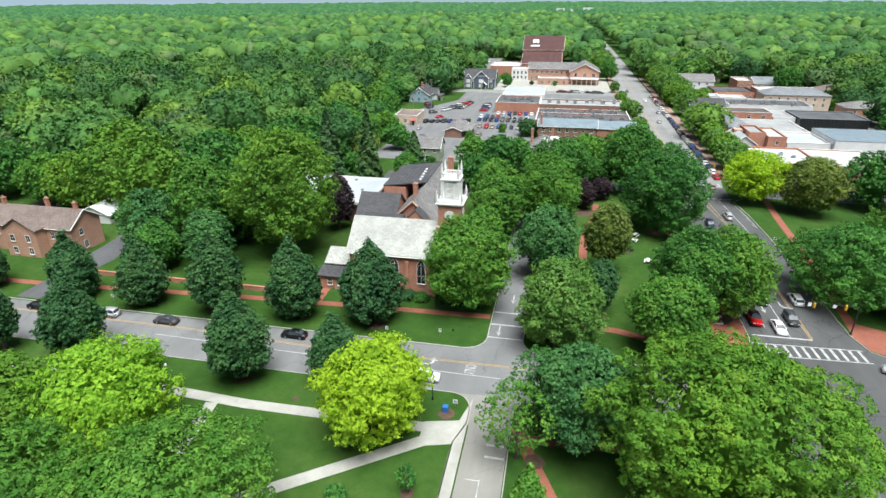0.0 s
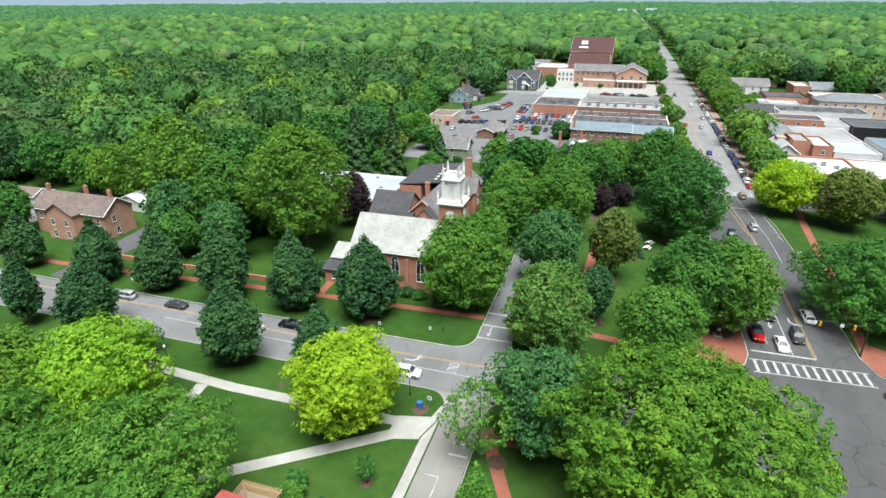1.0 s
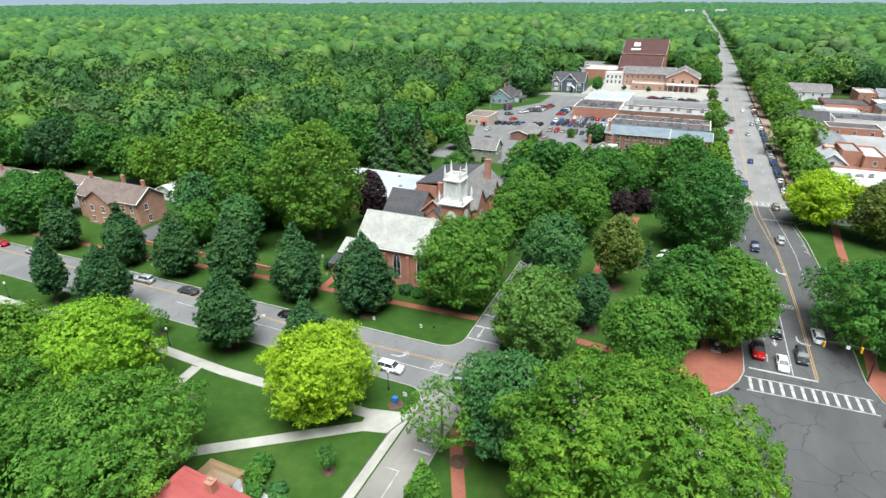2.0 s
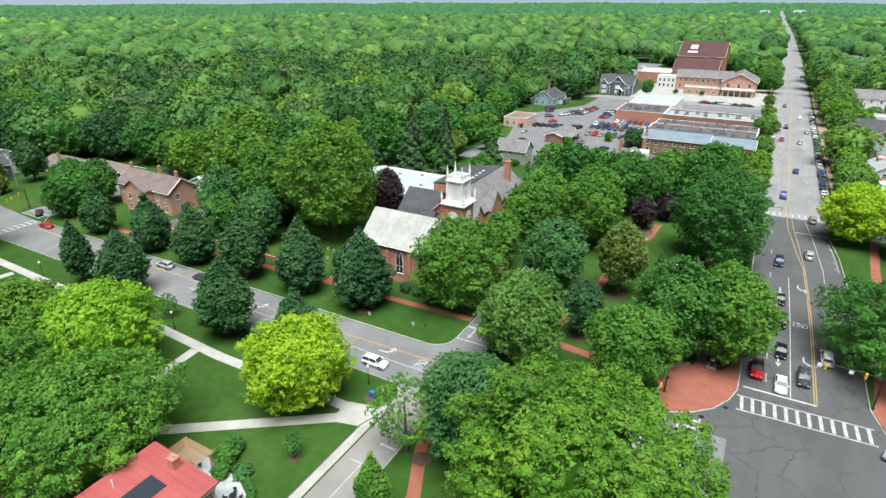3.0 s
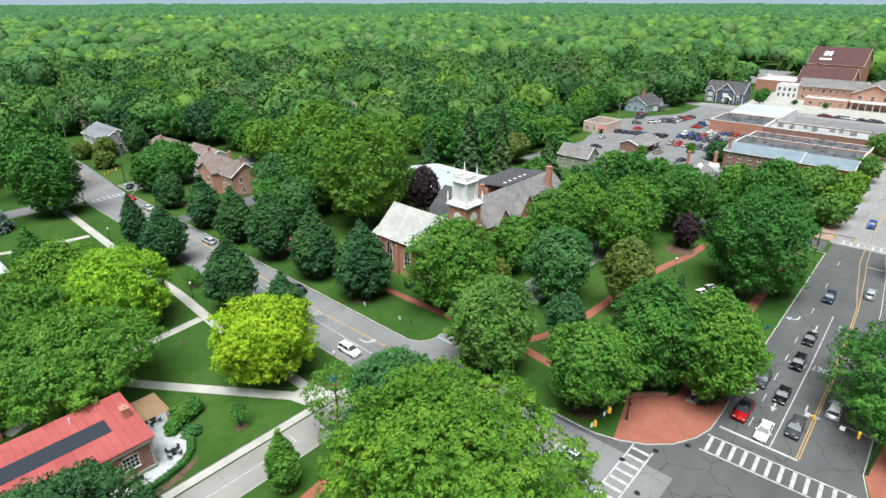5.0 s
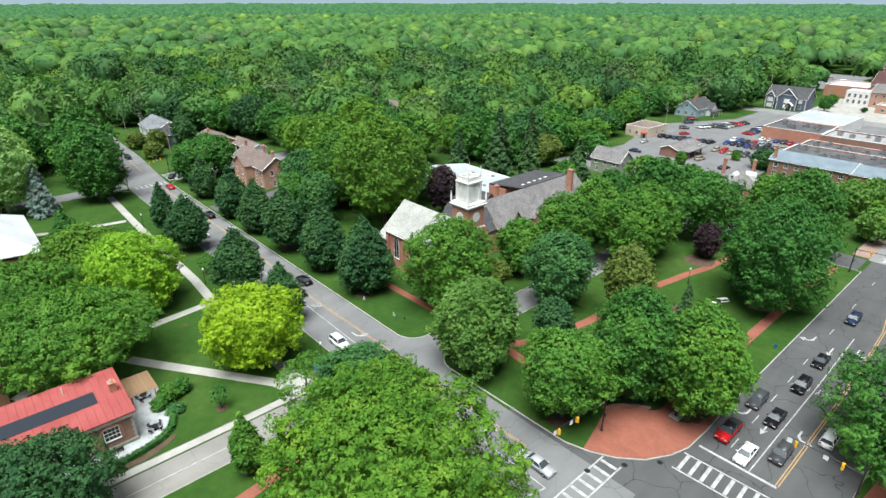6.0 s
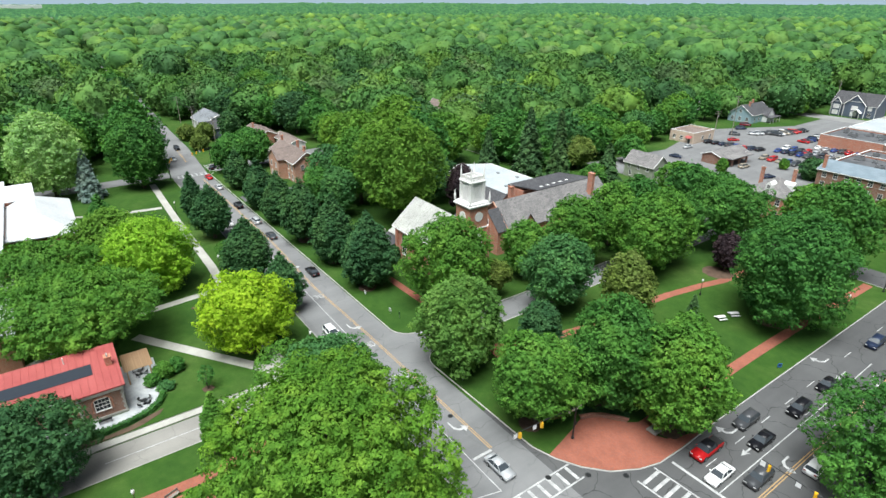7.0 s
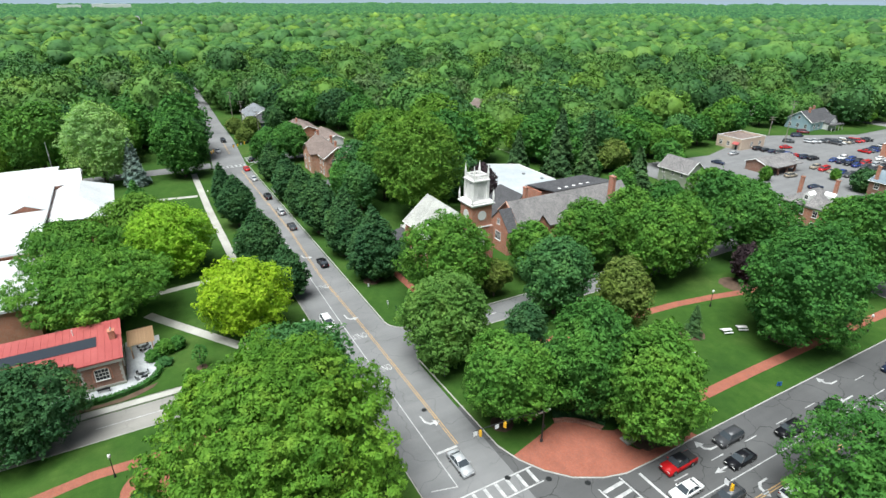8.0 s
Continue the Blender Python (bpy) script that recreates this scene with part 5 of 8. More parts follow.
def chimney(parent, x, y, z0, z1, w=0.9, d=0.7, mat=None):
    bm = bmesh.new()
    box(bm, x - w / 2, y - d / 2, z0, x + w / 2, y + d / 2, z1 - 0.25)
    box(bm, x - w / 2 - 0.08, y - d / 2 - 0.08, z1 - 0.25, x + w / 2 + 0.08, y + d / 2 + 0.08, z1)
    c = part("chimney", bm, mat or BRICK, parent)
    bm = bmesh.new()
    for k in (-1, 1):
        tube(bm, [(x + k * w * 0.22, y, z1), (x + k * w * 0.22, y, z1 + 0.35)], [0.14, 0.12], 8)
    part("flue_pot", bm, CONCRETE, c)


def house(name, x0, y0, x1, y1, eave, ridge, axis, wall, roof, label, category="house", windows=(), chimneys=(), hip=False, over=0.4, doors=(), trim=True):
    """A pitched-roof building with walls, roof, fascia, windows, doors and chimneys as its parts."""
    cx, cy = (x0 + x1) / 2, (y0 + y1) / 2
    t = thing(name, pose(cx, cy, 0), label, category)
    a = (x0 - cx, y0 - cy, x1 - cx, y1 - cy)
    bm = bmesh.new()
    if hip:
        box(bm, a[0], a[1], 0, a[2], a[3], eave)
    else:
        gable_wall(bm, *a, eave, ridge, axis)
    part("wall", bm, wall, t)
    bm = bmesh.new()
    hip_roof(bm, *a, eave, ridge, over) if hip else gable_roof(bm, *a, eave, ridge, axis, over)
    part("roof", bm, roof, t)
    if trim:
        bm = bmesh.new()
        if hip:
            for s in ((a[0] - 0.16, a[1] - 0.16, a[2] + 0.16, a[1]), (a[0] - 0.16, a[3], a[2] + 0.16, a[3] + 0.16), (a[0] - 0.16, a[1], a[0], a[3]), (a[2], a[1], a[2] + 0.16, a[3])):
                box(bm, s[0], s[1], eave - 0.55, s[2], s[3], eave - 0.22)
        else:
            w0, w1, l0, l1 = (a[1], a[3], a[0], a[2]) if axis == "x" else (a[0], a[2], a[1], a[3])
            m = (w0 + w1) / 2
            rise = (ridge - eave) / (m - w0)
            for l in (l0 - over - 0.04, l1 + over + 0.04):
                for w in (w0 - over, w1 + over):
                    p0, p1 = (l, w, eave - over * rise + 0.06), (l, m, ridge + 0.06)
                    if axis == "y":
                        p0, p1 = (w, l, p0[2]), (m, l, p1[2])
                    tube(bm, [p0, p1], [0.13, 0.13], 4)
            for w in (w0 - over, w1 + over):
                p0, p1 = (l0 - over, w, eave - over * rise - 0.02), (l1 + over, w, eave - over * rise - 0.02)
                if axis == "y":
                    p0, p1 = (w, l0 - over, p0[2]), (w, l1 + over, p1[2])
                tube(bm, [p0, p1], [0.1, 0.1], 6)
        part("fascia", bm, TRIM, t)
    for face, along, z, *size in windows:
        across = {"S": a[1], "N": a[3], "W": a[0], "E": a[2]}[face]
        al = along - (cx if face in "NS" else cy)
        add_window(t, face, al, across, z, *size)
    for face, along, *rest in doors:
        across = {"S": a[1], "N": a[3], "W": a[0], "E": a[2]}[face]
        add_door(t, face, along - (cx if face in "NS" else cy), across, *rest)
    for x, y, z1 in chimneys:
        chimney(t, x - cx, y - cy, eave, z1)
    return t


def row(face, start, end, n, z, *size):
    return [(face, start + (end - start) * (k + 0.5) / n, z, *size) for k in range(n)]


def flat_block(name, x0, y0, x1, y1, h, wall, roof, label, category="building", windows=(), doors=(), parapet=0.55, coping=None):
    """A flat-roofed building: walls that rise past the roof, coping, roof deck, windows, doors."""
    cx, cy = (x0 + x1) / 2, (y0 + y1) / 2
    t = thing(name, pose(cx, cy, 0), label, category)
    a, b, c, d = x0 - cx, y0 - cy, x1 - cx, y1 - cy
    bm = bmesh.new()
    for s in ((a, b, c, b + 0.3), (a, d - 0.3, c, d), (a, b + 0.3, a + 0.3, d - 0.3), (c - 0.3, b + 0.3, c, d - 0.3)):
        box(bm, s[0], s[1], 0, s[2], s[3], h)
    part("wall", bm, wall, t)
    bm = bmesh.new()
    for s in ((a - 0.06, b - 0.06, c + 0.06, b + 0.36), (a - 0.06, d - 0.36, c + 0.06, d + 0.06), (a - 0.06, b + 0.36, a + 0.36, d - 0.36), (c - 0.36, b + 0.36, c + 0.06, d - 0.36)):
        box(bm, s[0], s[1], h, s[2], s[3], h + 0.12)
    part("coping", bm, coping or TRIM, t)
    part("roof", boxed(a + 0.3, b + 0.3, h - parapet - 0.3, c - 0.3, d - 0.3, h - parapet), roof, t)
    for face, along, z, *size in windows:
        across = {"S": b, "N": d, "W": a, "E": c}[face]
        add_window(t, face, along - (cx if face in "NS" else cy), across, z, *size)
    for face, along, *rest in doors:
        across = {"S": b, "N": d, "W": a, "E": c}[face]
        add_door(t, face, along - (cx if face in "NS" else cy), across, *rest)
    return t


def rooftop_unit(x, y, z, w=2.0, d=1.4, h=1.2, turn=0):
    t = thing("rooftop_unit", pose(x, y, z, 0, 0, turn), "grey sheet-metal air unit standing on a flat roof", "air unit", "air units on the shop roofs")
    part("casing", boxed(-w / 2, -d / 2, 0.15, w / 2, d / 2, h, 0.04), STEEL, t)
    part("base_rail", boxed(-w / 2 - 0.05, -d / 2 - 0.05, 0, w / 2 + 0.05, d / 2 + 0.05, 0.14), IRON, t)
    bm = bmesh.new()
    tube(bm, [(w * 0.2, 0, h), (w * 0.2, 0, h + 0.12)], [d * 0.36, d * 0.34], 12)
    part("fan_cowl", bm, IRON, t)
    bm = bmesh.new()
    for k in range(5):
        box(bm, -w * 0.42, -d / 2 - 0.03, 0.3 + k * 0.15, w * 0.1, -d / 2, 0.38 + k * 0.15)
    part("grille", bm, GREY_ROOF, t)
    return t


# ---- church ----
def church():
    t = thing("church", pose(-33.8, 109.6, 0.1), "red brick church with pale roof and white belfry tower", "church")
    x0, y0, x1, y1 = -8.3, -6.3, 9.6, 6.3
    bm = bmesh.new()
    gable_wall(bm, x0, y0, x1, y1, 9.0, 14.3, "x")
    nave = part("nave_wall", bm, BRICK, t)
    for k in range(4):
        x = x0 + 1.2 + k * 5.7
        for y, s in ((y0, -1), (y1, 1)):
            part("buttress", boxed(x - 0.35, min(y, y + s * 0.55), 0, x + 0.35, max(y, y + s * 0.55), 7.6), BRICK, t)
    bm = bmesh.new()
    gable_roof(bm, x0, y0, x1, y1, 9.0, 14.3, "x", 0.5, 0.2)
    part("nave_roof", bm, NAVE_ROOF, t, "pale weathered slate roof")
    bm = bmesh.new()
    for y in (y0 - 0.52, y1 + 0.52):
        tube(bm, [(x0 - 0.5, y, 8.55), (x1, y, 8.55)], [0.12, 0.12], 6)
    for y in (y0 - 0.5, y1 + 0.5):
        tube(bm, [(x0 - 0.52, y, 8.62), (x0 - 0.52, 0, 14.36)], [0.12, 0.12], 4)
    part("nave_fascia", bm, TRIM, t)
    for k in range(3):
        for face, y in (("S", y0), ("N", y1)):
            add_window(t, face, x0 + 4.1 + k * 5.7, y, 2.6, 1.7, 5.2, 2, "arch")
    # vestry
    bm = bmesh.new()
    gable_wall(bm, -14.6, -4.2, x0 - 0.01, 3.6, 4.6, 6.6, "x")
    part("vestry_wall", bm, BRICK, t)
    bm = bmesh.new()
    gable_roof(bm, -14.6, -4.2, x0 - 0.5, 3.6, 4.6, 6.6, "x", 0.35)
    part("vestry_roof", bm, NAVE_ROOF, t)
    bm = bmesh.new()
    box(bm, -15.0, -7.4, 0, x0 - 0.6, -4.21, 3.0)
    part("porch_wall", bm, BRICK, t)
    bm = bmesh.new()
    slab(bm, [(-15.4, -7.9), (x0 - 0.56, -7.9), (x0 - 0.56, -4.22), (-15.4, -4.22)], 3.0, 3.2)
    for v in bm.verts:
        if v.co.y > -5:
            v.co.z += 1.0
    part("porch_roof", bm, DARK_ROOF, t)
    add_window(t, "S", -12.8, -7.4, 1.0, 0.9, 1.4)
    add_window(t, "S", -10.6, -7.4, 1.0, 0.9, 1.4)
    # tower
    tx, ty, h = 12.3, 0.8, 2.4
    bm = bmesh.new()
    box(bm, tx - h, ty - h, 0, tx + h, ty + h, 18.5)
    for sx in (-1, 1):
        for sy in (-1, 1):
            box(bm, tx + sx * h - 0.4, ty + sy * h - 0.4, 0, tx + sx * h + 0.4, ty + sy * h + 0.4, 13.7)
    shaft = part("tower_shaft", bm, BRICK, t)
    bm = bmesh.new()
    for k, (g, z0, z1) in enumerate(((h + 0.18, 13.7, 13.95), (h + 0.25, 18.5, 18.8), (h + 0.5, 18.8, 19.05), (h + 0.2, 19.05, 19.45))):
        box(bm, tx - g, ty - g, z0, tx + g, ty + g, z1, 0.05)
    part("cornice", bm, WHITE_PAINT, t, "white-painted wooden cornice")
    b = 1.65
    bm = bmesh.new()
    box(bm, tx - b, ty - b, 19.4, tx + b, ty + b, 23.7)
    for sx in (-1, 1):
        for sy in (-1, 1):
            box(bm, tx + sx * b - 0.28, ty + sy * b - 0.28, 19.4, tx + sx * b + 0.28, ty + sy * b + 0.28, 23.9)
    part("belfry", bm, WHITE_PAINT, t, "white-painted louvred belfry")
    bm = bmesh.new()
    box(bm, tx - b - 0.4, ty - b - 0.4, 23.7, tx + b + 0.4, ty + b + 0.4, 24.0, 0.05)
    for s in ((-b, -b, b, -b + 0.2), (-b, b - 0.2, b, b), (-b, -b, -b + 0.2, b), (b - 0.2, -b, b, b)):
        box(bm, tx + s[0], ty + s[1], 24.0, tx + s[2], ty + s[3], 24.25)
        box(bm, tx + s[0], ty + s[1], 24.8, tx + s[2], ty + s[3], 25.0)
    for k in range(9):
        o = -b + 0.25 + k * (2 * b - 0.5) / 8
        for x, y in ((o, -b + 0.1), (o, b - 0.1), (-b + 0.1, o), (b - 0.1, o)):
            box(bm, tx + x - 0.08, ty + y - 0.08, 24.2, tx + x + 0.08, ty + y + 0.08, 24.85)
    part("parapet", bm, WHITE_PAINT, t)
    for face, al, ac in (("S", tx, ty - b), ("N", tx, ty + b), ("E", ty, tx + b), ("W", ty, tx - b)):
        bm = bmesh.new()
        for k in range(9):
            box(bm, -0.7, -0.1, 0.35 * k, 0.7, 0.0, 0.35 * k + 0.2)
        for x in (-0.85, 0.7):
            box(bm, x, -0.13, -0.1, x + 0.15, 0.02, 3.3)
        lv = part("louvre", bm, WHITE_PAINT, t)
        x, y = (al, ac) if face in "NS" else (ac, al)
        lv.matrix_basis = pose(x, y, 20.1, 0, 0, TURN_OF[face])
    for ring, z0, z1, r in ((b + 0.05, 24.0, 27.2, 0.24), (h + 0.2, 19.4, 21.8, 0.24)):
        for sx in (-1, 1):
            for sy in (-1, 1):
                bm = bmesh.new()
                p = (tx + sx * ring, ty + sy * ring)
                tube(bm, [(*p, z0), (*p, z0 + (z1 - z0) * 0.35), (*p, z0 + (z1 - z0) * 0.37), (*p, z1)], [r, r, r * 1.25, 0.03], 4)
                part("pinnacle", bm, WHITE_PAINT, t)
    for face, al, ac in (("S", tx, ty - h), ("E", ty, tx + h)):
        bm = bmesh.new()
        tube(bm, [(0, 0.02, 0), (0, -0.1, 0)], [1.05, 1.05], 28)
        for k in range(12):
            a = k * math.tau / 12
            tube(bm, [(0.8 * math.sin(a), -0.11, 0.8 * math.cos(a)), (0.95 * math.sin(a), -0.11, 0.95 * math.cos(a))], [0.03, 0.03], 4)
        disc = part("tower_roundel", bm, WHITE_PAINT, t, "white round tower dial")
        x, y = (al, ac) if face in "NS" else (ac, al)
        disc.matrix_basis = pose(x, y, 16.4, 0, 0, TURN_OF[face])
        bm = bmesh.new()
        pts = [(-0.95, 0), (0.95, 0), (0.95, 1.9), (0.66, 2.6), (0, 3.3), (-0.66, 2.6), (-0.95, 1.9)]
        vs = [bm.verts.new((px_, -0.08, pz)) for px_, pz in pts]
        ws = [bm.verts.new((px_, 0.05, pz)) for px_, pz in pts]
        bm.faces.new(vs)
        for i in range(7):
            bm.faces.new((vs[i], ws[i], ws[(i + 1) % 7], vs[(i + 1) % 7]))
        lan = part("lancet_panel", bm, WHITE_PAINT, t, "white pointed-arch shutter")
        lan.matrix_basis = pose(x, y, 9.6, 0, 0, TURN_OF[face])
    d = add_door(t, "E", ty, tx + h, 2.2, 3.2, BRICK_DARK)


church()


def parish_hall():
    t = thing("parish_hall", pose(-34.8, 147, 0.1), "brick parish hall with mottled slate and dark shingle roofs", "church hall")
    bm = bmesh.new()
    gable_wall(bm, -5.6, -19, 6.2, 19, 6.2, 11.6, "y")
    part("hall_wall", bm, BRICK, t)
    bm = bmesh.new()
    gable_roof(bm, -5.6, -19, 6.2, 19, 6.2, 11.6, "y", 0.45, 0.2)
    part("hall_roof", bm, SLATE_ROOF, t, "mottled grey slate roof")
    bm = bmesh.new()
    for x, s in ((-5.9, 1), (6.5, -1)):
        tube(bm, [(x, -19.5, 6.0), (0.3, -19.5, 11.85)], [0.2, 0.2], 4)
    part("gable_coping", bm, BRICK_PALE, t)
    # cross gables on the east slope
    for y, w, ez, rz in ((-13.6, 2.6, 6.2, 9.6), (-3.0, 3.4, 6.2, 10.6), (9.5, 2.6, 6.2, 9.6)):
        bm = bmesh.new()
        gable_wall(bm, 1.0, y - w, 7.4, y + w, ez, rz, "x")
        part("cross_wall", bm, BRICK, t)
        bm = bmesh.new()
        gable_roof(bm, 0.4, y - w, 7.4, y + w, ez, rz, "x", 0.3, 0.16)
        part("cross_roof", bm, SLATE_ROOF, t)
        add_window(t, "E", y, 7.4, 2.2, 1.5, 2.4, 3)
    # entrance gable by the tower
    bm = bmesh.new()
    gable_wall(bm, -2.4, -22.6, 6.0, -19.01, 6.4, 10.6, "y")
    part("entrance_wall", bm, BRICK, t)
    bm = bmesh.new()
    gable_roof(bm, -2.4, -22.4, 6.0, -19.5, 6.4, 10.6, "y", 0.35, 0.18)
    part("entrance_roof", bm, DARK_ROOF, t)
    add_window(t, "S", 1.8, -22.6, 7.2, 1.0, 1.4, 2, "arch")
    add_window(t, "S", 1.8, -22.6, 3.0, 2.2, 2.0, 4)
    bm = bmesh.new()
    gable_wall(bm, -11.4, -22.8, -2.41, -16.6, 4.8, 8.4, "x")
    part("front_wall", bm, BRICK, t)
    bm = bmesh.new()
    gable_roof(bm, -11.4, -22.8, -2.2, -16.9, 4.8, 8.4, "x", 0.4, 0.18)
    part("front_roof", bm, DARK_ROOF, t)
    # west wing with its charcoal roof
    bm = bmesh.new()
    gable_wall(bm, -15.6, -16.5, -5.61, -4.0, 5.4, 10.4, "x")
    part("wing_wall", bm, BRICK, t)
    bm = bmesh.new()
    gable_roof(bm, -15.6, -16.5, -5.4, -4.0, 5.4, 10.4, "x", 0.4, 0.18)
    part("wing_roof", bm, DARK_ROOF, t, "charcoal shingle roof")
    bm = bmesh.new()
    slab(bm, [(-12.0, -3.9), (0.2, -3.9), (0.2, 16.5), (-12.0, 16.5)], 10.2, 10.5)
    for v in bm.verts:
        if v.co.x > -1:
            v.co.z += 1.5
    part("link_roof", bm, DARK_ROOF, t)
    part("link_wall", boxed(-11.8, -3.99, 0, -5.62, 16.3, 10.18), BRICK, t)
    for k in range(5):
        part("skylight", boxed(-2.6 - 0.15 * k, -1.0 + k * 2.6, 11.3 - 0.02 * k, -1.6 - 0.15 * k, -0.1 + k * 2.6, 11.75 - 0.02 * k, 0.05), WHITE_PAINT, t)
    chimney(t, -0.4, -13.2, 10.0, 14.6, 1.1, 0.9)
    chimney(t, 3.8, 12.4, 7.0, 14.8, 1.6, 1.0)


parish_hall()


def school_hall():
    t = thing("classroom_wing", pose(-64, 153, 0.1), "low brick classroom wing with a broad white membrane roof", "school")
    pts = [(-12.2, -10.4), (13.0, -13.0), (13.0, 9.2), (-13.5, 9.6), (-19.0, 0.0)]
    inner = [(x * 0.95, y * 0.95) for x, y in pts]
    part("wall", slabbed(inner, 0, 5.6), BRICK, t)
    part("roof", slabbed([(x * 1.02, y * 1.03) for x, y in pts], 5.6, 6.1), PALE_ROOF, t, "pale blue-white membrane roof")
    bm = bmesh.new()
    ring = [(x * 1.03, y * 1.04) for x, y in pts]
    ribbon(bm, ring + [ring[0]], 0.3, 5.5, 6.2)
    part("eave_trim", bm, TRIM, t)
    for k in range(6):
        add_window(t, "S", -9.5 + k * 3.6, -10.0 - 0.19 * k, 1.6, 2.4, 1.6, 3)
    for x, y in ((-4, 4), (3, 6), (8, -3)):
        part("roof_vent", boxed(x, y, 6.1, x + 0.9, y + 0.7, 6.5, 0.05), STEEL, t)


school_hall()

# ---- the red-roofed brick office on the green ----
def office():
    t = thing("brick_office", pose(-26, 26, 0.1), "brick office with a red metal roof and pale stone quoins", "office")
    part("wall", boxed(-2.4, -18, 0, 6.8, 14.4, 4.9), BRICK_DARK, t)
    part("bay_wall", boxed(6.81, 8.4, 0, 8.2, 14.4, 4.9), BRICK_DARK, t)
    part("plinth", boxed(6.82, 8.3, 0, 8.32, 14.52, 0.45, 0.03), CONCRETE, t, "pale stone plinth")

    def deck(x):
        return 6.1 - (x + 2.9) * 0.098
    bm = bmesh.new()
    slab(bm, [(-2.9, -18.5), (7.3, -18.5), (7.3, 8.0), (8.7, 8.0), (8.7, 14.9), (-2.9, 14.9)], 0.0, 0.24)
    for v in bm.verts:
        v.co.z += deck(v.co.x)
    part("roof", bm, RED_METAL, t, "red standing-seam metal roof")
    for k in range(33):
        y = -18.2 + k * 1.02
        bm = bmesh.new()
        xe = 8.65 if y > 8.1 else 7.25
        tube(bm, [(-2.85, y, deck(-2.85) + 0.25), (xe, y, deck(xe) + 0.25)], [0.035, 0.035], 4)
        part("seam", bm, RED_METAL, t)
    bm = bmesh.new()
    slab(bm, [(1.4, -12), (4.2, -12), (4.2, 11.2), (1.4, 11.2)], 0.27, 0.33)
    for v in bm.verts:
        v.co.z += deck(v.co.x)
    part("membrane_strip", bm, SOLAR, t, "dark membrane strip along the roof")
    bm = bmesh.new()
    for x0, y0, x1, y1 in ((6.8, -18, 7.0, 8.4), (8.2, 8.3, 8.4, 14.5), (-2.5, 14.4, 8.4, 14.6), (-2.6, -18, -2.4, 14.4)):
        box(bm, x0, y0, 4.3, x1, y1, 4.88)
    part("cornice", bm, TRIM, t, "white-painted cornice")
    for x, y in ((8.2, 8.4), (8.2, 14.4), (-2.4, 14.4)):
        for k in range(9):
            e = 0.42 if k % 2 else 0.28
            bm = bmesh.new()
            y0, y1 = (y - e, y + 0.04) if y > 10 else (y - 0.04, y + e)
            box(bm, min(x, x + 0.05) - e, y0, 0.48 + k * 0.42, x + 0.05, y1, 0.86 + k * 0.42, 0.015)
            part("quoin", bm, CONCRETE, t)
    add_window(t, "E", 11.4, 8.2, 1.7, 1.9, 1.9, 4)
    for y in (5.0, -0.6, -6.2):
        add_window(t, "E", y, 6.8, 1.7, 1.9, 1.9, 4)
    add_window(t, "N", 4.4, 14.4, 1.5, 1.3, 1.9, 3)
    add_door(t, "N", 0.6, 14.4, 1.2, 2.4, GLASS)
    for y, x in ((11.4, 8.2), (5.0, 6.8), (-0.6, 6.8), (-6.2, 6.8)):
        bm = bmesh.new()
        pts = [(x + 0.04, y + 1.35, 1.5), (x + 0.04, y + 1.35, 2.9)] + [(x + 0.04, y + 1.35 * math.cos(a), 2.9 + 1.1 * math.sin(a)) for a in [i * math.pi / 8 for i in range(1, 8)]] + [(x + 0.04, y - 1.35, 2.9), (x + 0.04, y - 1.35, 1.5)]
        tube(bm, pts, [0.11] * len(pts), 4)
        part("brick_arch", bm, BRICK, t)
    chimney(t, 2.6, 13.6, 5.3, 7.3, 1.0, 0.9, BRICK)
    bm = bmesh.new()
    tube(bm, [(-0.7, 7.8, 5.7), (-0.7, 7.8, 7.2)], [0.09, 0.09], 8)
    part("vent_pipe", bm, WHITE_PAINT, t)
    bm = bmesh.new()
    tube(bm, [(6.9, 8.2, 0.3), (6.9, 8.2, 4.9)], [0.06, 0.06], 6)
    part("downpipe", bm, BRICK, t)


office()


def pergola():
    t = thing("pergola", pose(-27.1, 43.4, 0.12), "cedar pergola with slatted roof beside the patio", "pergola")
    for x in (-2.5, 2.5):
        for y in (-1.7, 1.7):
            part("post", boxed(x - 0.1, y - 0.1, 0, x + 0.1, y + 0.1, 2.5, 0.01), CEDAR, t)
    for y in (-1.75, 1.75):
        part("beam", boxed(-2.9, y - 0.07, 2.5, 2.9, y + 0.07, 2.74, 0.01), CEDAR, t)
    rafter = None
    for k in range(17):
        x = -2.7 + k * 0.3375
        if rafter is None:
            rafter = part("rafter", boxed(-0.05, -2.15, 2.74, 0.05, 2.15, 2.9), CEDAR, t)
            rafter.location.x = x
        else:
            r = new("rafter", rafter.data)
            r.parent, r.location = t, (x, 0, 0)


pergola()
bm = bmesh.new()
slab(bm, [(-31, 40.5), (-17.5, 40.5), (-17.5, 32.3), (-18.8, 32.3), (-18.8, 28.0), (-15.4, 28.0), (-14.8, 34.0), (-14.6, 37.2), (-15.0, 40.2), (-15.8, 42.4), (-17.2, 44.1), (-19.4, 45.2), (-24.5, 46.2), (-31, 46.2)], 0.0, 0.14)
setting("pavement_patio", bm, STONE_GREY, "blue-grey flagstone patio round the office", "pavement")


